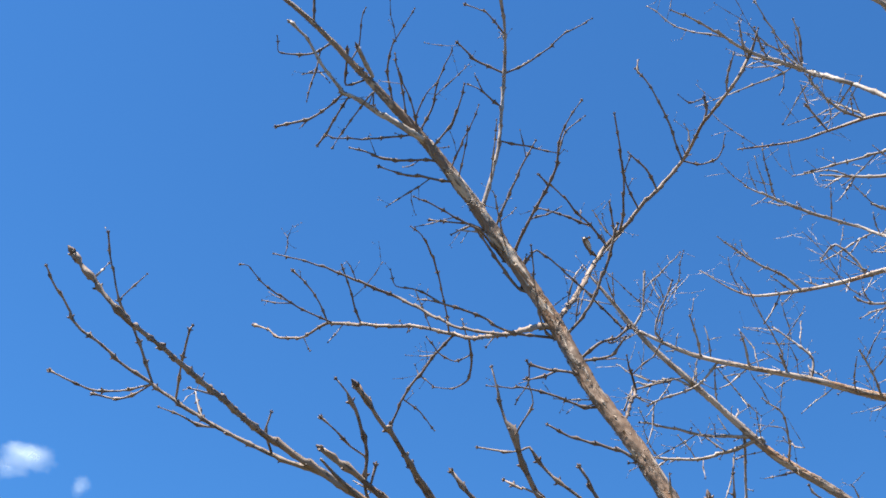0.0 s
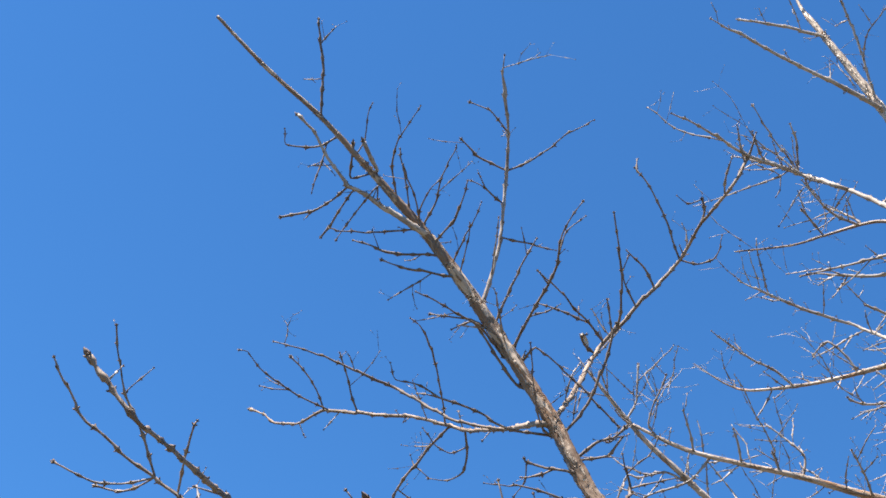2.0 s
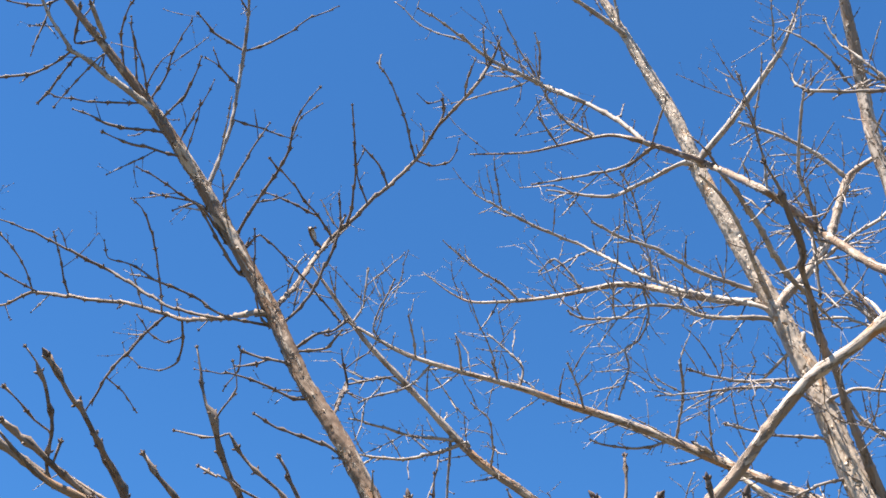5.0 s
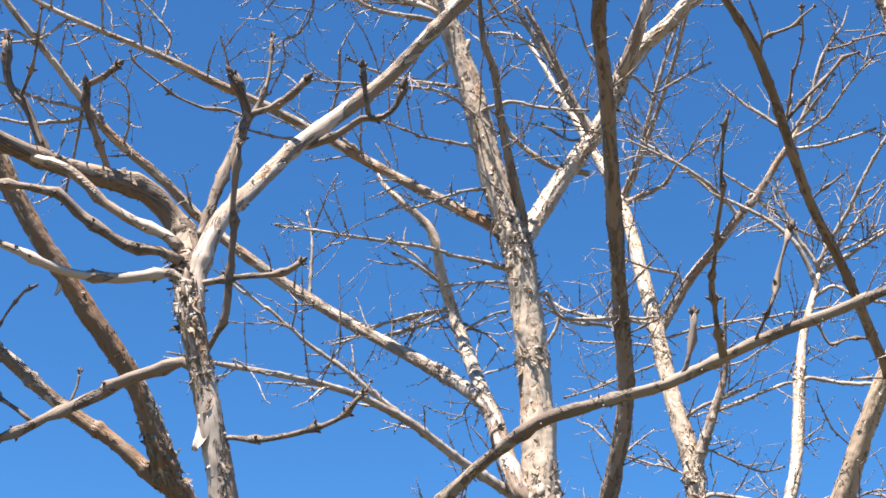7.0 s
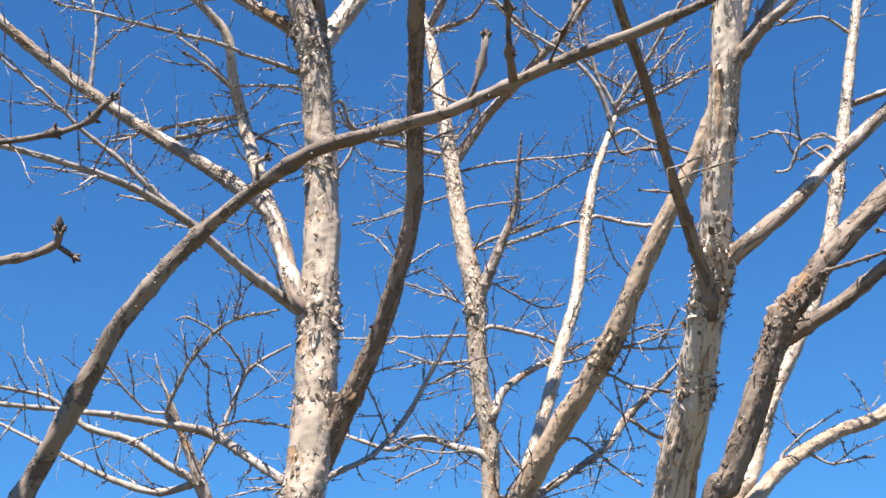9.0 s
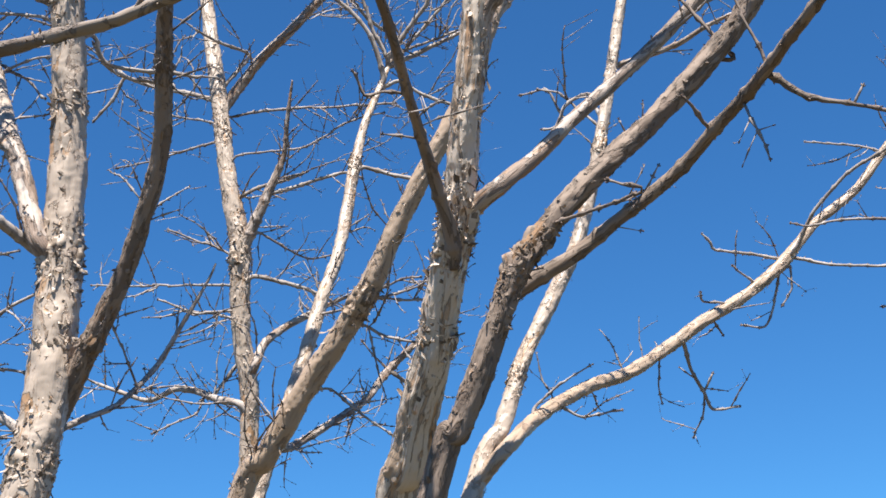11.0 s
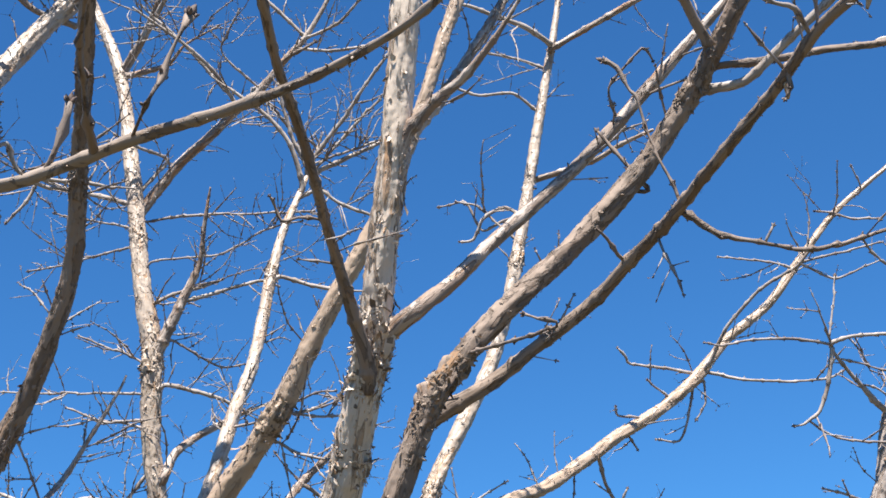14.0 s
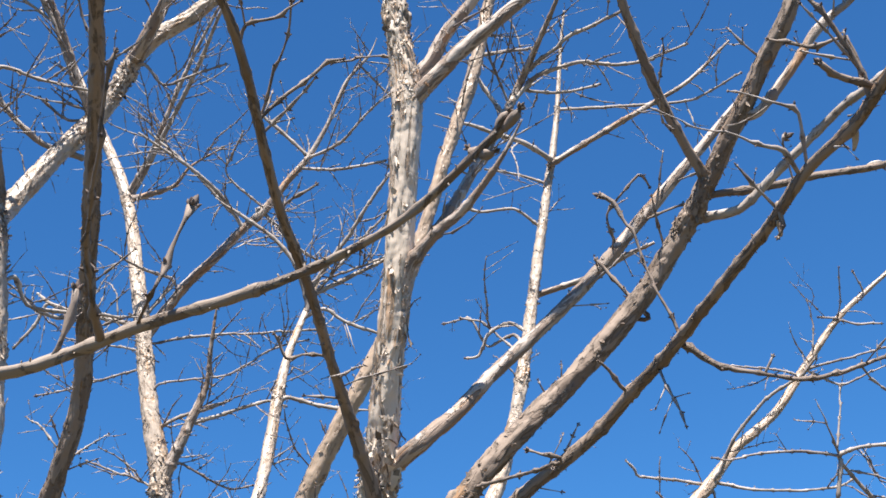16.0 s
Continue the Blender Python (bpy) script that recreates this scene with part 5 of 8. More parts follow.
m15 = limb(t2, (-1.998, 3.355, 5.013, 0.0055), (-2.010, 3.355, 5.013, 0.0050), (-2.100, 3.335, 4.916, 0.0050), (-2.218, 3.273, 4.862, 0.0041), (-2.277, 3.245, 4.831, 0.0033), name="twig", twigs=1.7)
m16 = limb(t2, (-2.235, 3.675, 5.106, 0.0059), (-2.260, 3.651, 5.130, 0.0053), (-2.337, 3.560, 5.172, 0.0044), (-2.448, 3.509, 5.151, 0.0044), (-2.487, 3.478, 5.155, 0.0035), (-2.561, 3.506, 5.058, 0.0044), name="twig", twigs=1.7)
c1 = limb(t2, (-0.632, 3.851, 5.109, 0.0206), (-0.658, 3.801, 5.213, 0.0188), (-0.835, 3.872, 5.336, 0.0160), (-1.048, 3.953, 5.499, 0.0150), (-1.262, 4.028, 5.677, 0.0140), (-1.396, 3.979, 5.696, 0.0124), (-1.657, 3.926, 5.678, 0.0095), (-1.837, 3.881, 5.676, 0.0082), (-2.040, 3.817, 5.688, 0.0057), (-2.133, 3.760, 5.730, 0.0039), (-2.238, 3.661, 5.822, 0.0019), name="branch", twigs=1.7)
c1b = limb(t2, (-0.632, 3.851, 5.109, 0.0122), (-0.692, 3.817, 5.161, 0.0110), (-0.891, 3.663, 5.121, 0.0083), (-0.999, 3.547, 5.126, 0.0071), (-1.105, 3.461, 5.107, 0.0059), (-1.200, 3.421, 5.047, 0.0049), (-1.315, 3.337, 5.018, 0.0041), (-1.362, 3.274, 5.027, 0.0032), name="branch", twigs=1.7)
c2 = limb(t2, (-0.647, 3.837, 5.167, 0.0109), (-0.737, 3.798, 5.236, 0.0098), (-1.058, 3.897, 5.489, 0.0091), (-1.305, 3.960, 5.739, 0.0081), (-1.543, 4.014, 6.009, 0.0071), (-1.723, 3.873, 6.084, 0.0071), (-1.865, 3.748, 6.160, 0.0071), (-1.898, 3.711, 6.175, 0.0054), (-1.933, 3.676, 6.193, 0.0037), (-1.967, 3.644, 6.216, 0.0020), name="branch", twigs=1.7)
c3 = limb(t2, (-0.679, 3.808, 5.284, 0.0109), (-0.759, 3.785, 5.324, 0.0099), (-0.912, 3.622, 5.338, 0.0085), (-1.030, 3.457, 5.381, 0.0072), (-1.139, 3.346, 5.387, 0.0061), (-1.222, 3.234, 5.412, 0.0049), name="branch", twigs=1.7)
c4 = limb(t2, (-0.859, 3.642, 5.942, 0.0114), (-0.911, 3.587, 5.940, 0.0104), (-1.067, 3.576, 5.889, 0.0090), (-1.223, 3.561, 5.841, 0.0078), (-1.338, 3.514, 5.846, 0.0066), (-1.428, 3.467, 5.863, 0.0045), (-1.496, 3.432, 5.872, 0.0027), name="branch", twigs=1.7)
c5 = limb(t2, (-1.524, 3.952, 5.688, 0.0063), (-1.552, 3.945, 5.689, 0.0056), (-1.578, 3.905, 5.762, 0.0048), (-1.642, 3.853, 5.844, 0.0048), (-1.723, 3.877, 5.819, 0.0029), name="twig", twigs=1.7)
c6 = limb(t2, (-1.837, 3.881, 5.676, 0.0057), (-1.883, 3.780, 5.720, 0.0056), (-1.955, 3.680, 5.749, 0.0047), (-2.019, 3.564, 5.795, 0.0038), (-2.048, 3.500, 5.822, 0.0019), name="twig", twigs=1.7)
c7 = limb(t2, (-1.262, 4.028, 5.677, 0.0063), (-1.277, 4.034, 5.680, 0.0056), (-1.279, 4.096, 5.553, 0.0047), (-1.343, 4.120, 5.457, 0.0047), (-1.409, 4.108, 5.417, 0.0047), (-1.413, 4.152, 5.337, 0.0047), (-1.484, 4.187, 5.220, 0.0038), name="twig", twigs=1.7)
c8 = limb(t2, (-1.186, 3.931, 5.613, 0.0051), (-1.194, 3.937, 5.638, 0.0046), (-1.179, 3.822, 5.743, 0.0037), (-1.167, 3.644, 5.898, 0.0037), (-1.188, 3.554, 5.966, 0.0037), name="twig", twigs=1.7)
k0 = limb(t2, (-0.026, 2.674, 4.214, 0.0273), (-0.021, 2.642, 4.236, 0.0248), (-0.027, 2.601, 4.403, 0.0236), (-0.034, 2.560, 4.577, 0.0232), (-0.048, 2.523, 4.718, 0.0210), (-0.039, 2.483, 4.904, 0.0197), (-0.027, 2.411, 5.036, 0.0180), (-0.013, 2.302, 5.258, 0.0140), (0.013, 2.226, 5.492, 0.0100), (0.051, 2.124, 5.714, 0.0061), (0.063, 2.044, 5.948, 0.0023), name="limb", mat=LIMB_BARK, twigs=0.77)
k = limb(t2, (-0.019, 2.645, 4.230, 0.0149), (-0.029, 2.618, 4.255, 0.0135), (-0.141, 2.738, 4.424, 0.0138), (-0.258, 2.876, 4.677, 0.0135), (-0.332, 2.965, 4.845, 0.0141), (-0.396, 2.539, 4.668, 0.0118), (-0.621, 2.769, 5.087, 0.0119), (-0.718, 2.379, 4.876, 0.0084), (-0.838, 2.341, 4.931, 0.0055), (-1.012, 2.331, 4.948, 0.0043), (-1.110, 2.276, 4.905, 0.0036), (-1.263, 2.165, 4.861, 0.0025), name="limb", mat=SHADED_RUSTY_BARK, twigs=0.77)
ka = limb(t2, (-0.718, 2.379, 4.876, 0.0095), (-0.726, 2.360, 4.867, 0.0087), (-0.811, 2.378, 5.019, 0.0078), (-0.929, 2.392, 5.175, 0.0070), (-1.097, 2.411, 5.364, 0.0063), (-1.202, 2.333, 5.430, 0.0063), name="branch", twigs=0.77)
kb = limb(t2, (-0.929, 2.392, 5.175, 0.0077), (-0.976, 2.366, 5.206, 0.0070), (-1.105, 2.401, 5.369, 0.0073), (-1.176, 2.147, 5.266, 0.0061), (-1.212, 2.055, 5.266, 0.0042), (-1.254, 1.939, 5.269, 0.0034), (-1.300, 1.835, 5.262, 0.0021), name="twig", twigs=0.77)
kc = limb(t2, (-0.621, 2.769, 5.087, 0.0130), (-0.643, 2.737, 5.085, 0.0118), (-0.515, 2.714, 5.194, 0.0106), (-0.396, 2.687, 5.303, 0.0107), (-0.285, 2.657, 5.410, 0.0084), (-0.250, 2.645, 5.459, 0.0063), (-0.220, 2.631, 5.511, 0.0041), (-0.185, 2.613, 5.559, 0.0020), name="branch", twigs=0.77)
kd = limb(t2, (-1.097, 2.411, 5.364, 0.0040), (-1.105, 2.405, 5.378, 0.0037), (-1.136, 2.345, 5.463, 0.0037), (-1.159, 2.293, 5.536, 0.0029), (-1.187, 2.232, 5.621, 0.0022), name="twig", twigs=0.77)
ke = limb(t2, (-1.097, 2.411, 5.364, 0.0040), (-1.106, 2.405, 5.378, 0.0037), (-1.073, 2.337, 5.461, 0.0037), (-1.070, 2.289, 5.504, 0.0022), name="twig", twigs=0.77)
kf = limb(t2, (-1.012, 2.331, 4.948, 0.0037), (-1.016, 2.333, 4.949, 0.0033), (-1.030, 2.263, 4.974, 0.0033), (-1.039, 2.227, 4.988, 0.0027), name="twig", twigs=0.77)
kg = limb(t2, (-0.895, 2.337, 4.941, 0.0040), (-0.954, 2.263, 4.963, 0.0040), (-0.976, 2.194, 4.995, 0.0026), (-0.990, 2.131, 5.028, 0.0020), name="twig", twigs=0.77)
kh = limb(t2, (-0.702, 2.432, 4.904, 0.0073), (-0.717, 2.409, 4.885, 0.0067), (-0.785, 2.431, 4.874, 0.0058), (-0.854, 2.438, 4.864, 0.0049), (-0.985, 2.416, 4.865, 0.0033), (-1.134, 2.389, 4.867, 0.0027), name="twig", twigs=0.77)
ki = limb(t2, (-0.549, 2.710, 4.968, 0.0078), (-0.576, 2.733, 5.011, 0.0071), (-0.543, 2.821, 4.958, 0.0093), (-0.505, 2.951, 4.870, 0.0106), (-0.474, 3.079, 4.780, 0.0106), (-0.429, 3.165, 4.729, 0.0083), (-0.402, 3.209, 4.697, 0.0062), (-0.378, 3.258, 4.669, 0.0041), (-0.352, 3.307, 4.644, 0.0020), name="branch", twigs=0.77)
t7ra = limb(t7, (1.230, 2.426, 2.961, 0.0090), (1.235, 2.399, 2.958, 0.0082), (1.282, 2.387, 2.919, 0.0067), (1.335, 2.372, 2.882, 0.0054), (1.390, 2.352, 2.862, 0.0044), (1.481, 2.364, 2.855, 0.0049), (1.564, 2.366, 2.869, 0.0045), (1.685, 2.360, 2.912, 0.0040), name="branch", mat=NEAR_BARK, twigs=0.35)
t7ra1 = limb(t7, (1.390, 2.352, 2.862, 0.0031), (1.406, 2.331, 2.893, 0.0026), name="twig", twigs=0.35)
w1 = limb(t8, (2.612, 5.440, 3.787, 0.0103), (2.638, 5.380, 3.814, 0.0094), (2.687, 5.269, 3.931, 0.0080), (2.807, 5.110, 4.055, 0.0079), (2.929, 4.997, 4.111, 0.0066), (2.985, 4.922, 4.166, 0.0054), name="branch", twigs=0.5)
w2 = limb(t8, (2.547, 5.434, 3.726, 0.0089), (2.590, 5.442, 3.774, 0.0081), (2.424, 5.411, 3.790, 0.0068), (2.251, 5.382, 3.798, 0.0055), (2.225, 5.362, 3.823, 0.0067), (2.183, 5.335, 3.855, 0.0037), name="branch", twigs=0.5)
w3 = limb(t8, (2.580, 5.438, 3.755, 0.0089), (2.623, 5.444, 3.787, 0.0081), (2.798, 5.402, 3.736, 0.0068), (2.993, 5.348, 3.709, 0.0056), (3.163, 5.292, 3.706, 0.0056), (3.216, 5.266, 3.724, 0.0037), name="branch", twigs=0.5)
w4 = limb(t8, (2.445, 5.421, 3.642, 0.0055), (2.359, 5.385, 3.691, 0.0046), (2.316, 5.367, 3.716, 0.0046), name="twig", twigs=0.5)
w5 = limb(t8, (2.513, 5.430, 3.697, 0.0075), (2.563, 5.440, 3.730, 0.0068), (2.537, 5.481, 3.591, 0.0056), (2.491, 5.522, 3.483, 0.0056), (2.384, 5.528, 3.493, 0.0037), name="twig", twigs=0.5)
w6 = limb(t8, (2.580, 5.438, 3.755, 0.0062), (2.620, 5.449, 3.750, 0.0056), (2.619, 5.461, 3.640, 0.0047), (2.568, 5.476, 3.570, 0.0037), name="twig", twigs=0.5)
w7 = limb(t8, (2.224, 5.383, 3.502, 0.0060), (2.269, 5.381, 3.540, 0.0054), (2.155, 5.369, 3.549, 0.0054), (2.141, 5.347, 3.580, 0.0045), name="twig", twigs=0.5)
w8 = limb(t8, (2.186, 5.375, 3.480, 0.0045), (2.242, 5.421, 3.409, 0.0045), name="twig", twigs=0.5)
w9 = limb(t8, (1.973, 5.319, 3.335, 0.0112), (2.036, 5.355, 3.350, 0.0102), (2.077, 5.420, 3.253, 0.0077), (2.136, 5.467, 3.177, 0.0077), (2.188, 5.515, 3.100, 0.0065), (2.310, 5.514, 3.111, 0.0046), name="branch", twigs=0.5)
w9a = limb(t8, (2.145, 5.475, 3.163, 0.0045), (2.149, 5.539, 3.081, 0.0045), (2.118, 5.610, 3.003, 0.0036), name="twig", twigs=0.5)
w9b = limb(t8, (2.136, 5.467, 3.177, 0.0059), (2.145, 5.467, 3.173, 0.0054), (2.175, 5.427, 3.234, 0.0045), name="twig", twigs=0.5)
w9c = limb(t8, (2.096, 5.437, 3.226, 0.0039), (2.095, 5.441, 3.221, 0.0035), (2.035, 5.442, 3.268, 0.0026), name="twig", twigs=0.5)
w10 = limb(t8, (1.905, 5.296, 3.288, 0.0035), (1.893, 5.330, 3.152, 0.0035), (1.908, 5.355, 3.089, 0.0035), name="twig", twigs=0.5)
w11 = limb(t8, (1.229, 4.864, 2.881, 0.0062), (1.254, 4.886, 2.949, 0.0056), (1.363, 4.844, 3.031, 0.0046), (1.469, 4.808, 3.087, 0.0023), name="twig", twigs=0.5)
w12 = limb(t8, (1.353, 4.971, 2.977, 0.0063), (1.397, 4.995, 2.966, 0.0057), (1.471, 5.002, 2.935, 0.0048), (1.617, 4.986, 2.956, 0.0040), name="twig", twigs=0.5)
w12a = limb(t8, (1.471, 5.002, 2.935, 0.0032), (1.547, 4.930, 2.976, 0.0023), (1.633, 4.863, 3.001, 0.0016), name="twig", twigs=0.5)
w13 = limb(t8, (3.135, 5.411, 4.283, 0.0065), (3.127, 5.387, 4.310, 0.0059), (3.048, 5.411, 4.344, 0.0059), (2.950, 5.443, 4.370, 0.0050), (2.820, 5.486, 4.403, 0.0039), name="twig", twigs=0.5)
w14 = limb(t8, (3.168, 5.405, 4.324, 0.0065), (3.201, 5.389, 4.328, 0.0059), (3.339, 5.375, 4.250, 0.0059), (3.440, 5.331, 4.271, 0.0049), (3.539, 5.277, 4.309, 0.0029), name="twig", twigs=0.5)
w15 = limb(t8, (3.168, 5.405, 4.324, 0.0079), (3.202, 5.385, 4.340, 0.0072), (3.327, 5.313, 4.350, 0.0058), (3.466, 5.233, 4.359, 0.0049), (3.530, 5.196, 4.364, 0.0038), name="twig", twigs=0.5)
w16 = limb(t8, (3.236, 5.391, 4.404, 0.0043), (3.238, 5.373, 4.425, 0.0040), (3.264, 5.344, 4.562, 0.0040), (3.250, 5.327, 4.693, 0.0020), name="twig", twigs=0.5)
w17 = limb(t8, (3.376, 5.358, 4.567, 0.0044), (3.388, 5.343, 4.578, 0.0040), (3.393, 5.267, 4.649, 0.0039), (3.363, 5.159, 4.776, 0.0030), name="twig", twigs=0.5)
w18 = limb(t8, (3.499, 5.329, 4.676, 0.0055), (3.538, 5.298, 4.693, 0.0051), (3.533, 5.275, 4.724, 0.0051), (3.482, 5.235, 4.800, 0.0030), name="twig", twigs=0.5)
w19 = limb(t8, (3.376, 5.358, 4.567, 0.0055), (3.401, 5.338, 4.589, 0.0050), (3.310, 5.359, 4.609, 0.0050), name="twig", twigs=0.5)
w20 = limb(t8, (3.376, 5.358, 4.567, 0.0065), (3.410, 5.338, 4.581, 0.0059), (3.485, 5.311, 4.546, 0.0059), (3.577, 5.263, 4.530, 0.0050), name="twig", twigs=0.5)
r1 = limb(tree_f, (1.977, 5.286, -0.060, 0.0465), (2.281, 5.039, 1.322, 0.0386), (2.717, 4.685, 2.645, 0.0357), (2.808, 4.633, 2.821, 0.0332), (2.895, 4.580, 3.019, 0.0307), (2.939, 4.522, 3.252, 0.0239), (3.038, 4.464, 3.444, 0.0185), (3.161, 4.360, 3.635, 0.0144), (3.319, 4.258, 3.800, 0.0104), (3.442, 4.149, 3.972, 0.0063), (3.546, 4.037, 4.169, 0.0022), name="trunk", twigs=0.5)
r2 = limb(r1, (2.919, 4.532, 3.215, 0.0160), (2.938, 4.518, 3.262, 0.0145), (2.862, 4.480, 3.309, 0.0114), (2.765, 4.426, 3.378, 0.0079), (2.681, 4.372, 3.449, 0.0063), (2.647, 4.331, 3.501, 0.0049), (2.620, 4.303, 3.553, 0.0036), (2.593, 4.275, 3.606, 0.0024), (2.564, 4.256, 3.661, 0.0011), name="limb", twigs=0.5)
r2a = limb(r1, (2.661, 4.351, 3.476, 0.0056), (2.526, 4.328, 3.486, 0.0056), (2.331, 4.307, 3.473, 0.0045), (2.188, 4.298, 3.442, 0.0038), (2.117, 4.284, 3.448, 0.0030), name="twig", twigs=0.5)
r2b = limb(r1, (2.661, 4.351, 3.476, 0.0098), (2.663, 4.344, 3.483, 0.0089), (2.747, 4.342, 3.508, 0.0067), (2.890, 4.345, 3.523, 0.0068), (2.939, 4.345, 3.529, 0.0052), (2.989, 4.340, 3.537, 0.0036), (3.038, 4.333, 3.539, 0.0020), name="branch", twigs=0.5)
r2c = limb(r1, (2.667, 4.358, 3.468, 0.0090), (2.639, 4.407, 3.323, 0.0078), (2.604, 4.438, 3.243, 0.0066), (2.548, 4.460, 3.201, 0.0056), (2.511, 4.465, 3.196, 0.0031), name="branch", twigs=0.5)
r2d = limb(r1, (2.576, 4.450, 3.218, 0.0051), (2.570, 4.456, 3.205, 0.0046), (2.662, 4.454, 3.143, 0.0046), (2.841, 4.416, 3.108, 0.0046), name="twig", twigs=0.5)
r2e = limb(r1, (2.720, 4.398, 3.414, 0.0051), (2.708, 4.386, 3.432, 0.0047), (2.796, 4.382, 3.408, 0.0039), (2.879, 4.379, 3.385, 0.0039), name="twig", twigs=0.5)
r2f = limb(r1, (2.647, 4.331, 3.501, 0.0046), (2.680, 4.321, 3.615, 0.0039), (2.705, 4.308, 3.741, 0.0031), name="twig", twigs=0.5)
r2g = limb(r1, (2.798, 4.444, 3.354, 0.0039), (2.869, 4.455, 3.344, 0.0039), (2.915, 4.468, 3.326, 0.0039), name="twig", twigs=0.5)
r3a = limb(r1, (2.832, 4.616, 2.885, 0.0063), (2.829, 4.607, 2.932, 0.0057), (2.723, 4.595, 2.967, 0.0047), (2.641, 4.590, 2.986, 0.0039), name="twig", twigs=0.5)
r3b = limb(r1, (2.808, 4.633, 2.821, 0.0057), (2.753, 4.584, 2.908, 0.0039), (2.698, 4.536, 2.994, 0.0031), name="twig", twigs=0.5)
r3c = limb(r1, (2.749, 4.661, 2.731, 0.0056), (2.667, 4.701, 2.708, 0.0047), (2.606, 4.722, 2.730, 0.0039), name="twig", twigs=0.5)
t3f = limb(t3, (0.049, 5.786, 4.696, 0.0298), (0.059, 5.839, 4.713, 0.0271), (0.237, 5.772, 4.950, 0.0247), (0.377, 5.732, 5.086, 0.0236), (0.504, 5.691, 5.225, 0.0224), (0.629, 5.657, 5.341, 0.0206), (0.741, 5.612, 5.485, 0.0170), (0.841, 5.576, 5.602, 0.0153), (0.943, 5.519, 5.779, 0.0105), (1.032, 5.455, 5.987, 0.0091), (1.122, 5.418, 6.100, 0.0077), (1.159, 5.404, 6.140, 0.0058), (1.183, 5.390, 6.189, 0.0039), (1.203, 5.373, 6.239, 0.0020), name="limb", twigs=1.8)
t3f1 = limb(t3, (0.825, 5.583, 5.579, 0.0098), (0.841, 5.573, 5.607, 0.0089), (0.714, 5.551, 5.736, 0.0089), (0.623, 5.540, 5.819, 0.0075), (0.589, 5.531, 5.861, 0.0057), (0.554, 5.527, 5.904, 0.0038), (0.520, 5.515, 5.945, 0.0020), name="branch", twigs=1.8)
t3f2 = limb(t3, (0.483, 5.697, 5.203, 0.0112), (0.517, 5.685, 5.239, 0.0102), (0.401, 5.583, 5.370, 0.0101), (0.261, 5.511, 5.467, 0.0086), (0.124, 5.458, 5.540, 0.0072), (0.001, 5.411, 5.602, 0.0049), name="branch", twigs=1.8)
t3f3 = limb(t3, (0.825, 5.583, 5.579, 0.0083), (0.841, 5.576, 5.602, 0.0075), (0.990, 5.483, 5.631, 0.0075), (1.120, 5.344, 5.729, 0.0061), (1.225, 5.249, 5.788, 0.0050), name="branch", twigs=1.8)
t3f4 = limb(t3, (0.775, 5.600, 5.524, 0.0082), (0.803, 5.591, 5.548, 0.0075), (0.989, 5.526, 5.506, 0.0074), (1.205, 5.429, 5.500, 0.0061), name="branch", twigs=1.8)
t3f5 = limb(t3, (1.107, 5.424, 6.082, 0.0058), (1.116, 5.423, 6.088, 0.0053), (1.183, 5.457, 6.035, 0.0063), (1.274, 5.500, 5.962, 0.0043), name="twig", twigs=1.8)
t3f6 = limb(t3, (0.588, 5.664, 5.308, 0.0067), (0.622, 5.656, 5.340, 0.0061), (0.487, 5.614, 5.442, 0.0061), (0.430, 5.576, 5.515, 0.0041), (0.508, 5.455, 5.657, 0.0041), name="twig", twigs=1.8)
t3g = limb(t3, (-0.058, 5.961, 5.563, 0.0153), (-0.047, 5.954, 5.614, 0.0138), (0.050, 5.861, 5.766, 0.0139), (0.143, 5.741, 5.973, 0.0123), (0.225, 5.637, 6.157, 0.0107), (0.350, 5.498, 6.393, 0.0077), (0.415, 5.435, 6.498, 0.0064), name="branch", twigs=1.8)
t3g2 = limb(t3, (-0.048, 5.949, 5.515, 0.0171), (-0.043, 5.952, 5.560, 0.0156), (0.042, 5.934, 5.579, 0.0156), (0.180, 5.897, 5.619, 0.0106), (0.264, 5.839, 5.707, 0.0064), (0.435, 5.769, 5.791, 0.0043), name="branch", twigs=1.8)
t3r2 = limb(t3, (0.275, 5.644, 4.182, 0.0101), (0.318, 5.638, 4.188, 0.0092), (0.493, 5.588, 4.226, 0.0079), (0.617, 5.555, 4.249, 0.0067), (0.692, 5.552, 4.223, 0.0046), name="branch", twigs=1.8)
t3r3 = limb(t3, (0.127, 5.735, 4.092, 0.0102), (0.131, 5.727, 4.186, 0.0093), (0.244, 5.690, 4.238, 0.0079), (0.344, 5.665, 4.257, 0.0080), (0.445, 5.636, 4.289, 0.0056), name="branch", twigs=1.8)
t3a = limb(t3, (0.049, 5.786, 4.696, 0.0140), (0.020, 5.830, 4.758, 0.0128), (-0.101, 5.889, 4.827, 0.0113), (-0.249, 5.947, 4.886, 0.0099), (-0.401, 5.996, 4.968, 0.0100), (-0.472, 6.011, 5.036, 0.0060), name="branch", twigs=1.8)
t3a1 = limb(t3, (-0.401, 5.996, 4.968, 0.0094), (-0.426, 6.007, 4.967, 0.0085), (-0.479, 6.047, 4.869, 0.0085), (-0.569, 6.091, 4.779, 0.0059), name="branch", twigs=1.8)
t3b = limb(t3, (0.049, 5.786, 4.696, 0.0065), (0.093, 5.860, 4.688, 0.0058), (0.263, 5.821, 4.702, 0.0071), (0.451, 5.769, 4.695, 0.0058), (0.582, 5.733, 4.681, 0.0048), (0.764, 5.680, 4.669, 0.0058), (0.869, 5.648, 4.663, 0.0048), name="twig", twigs=1.8)
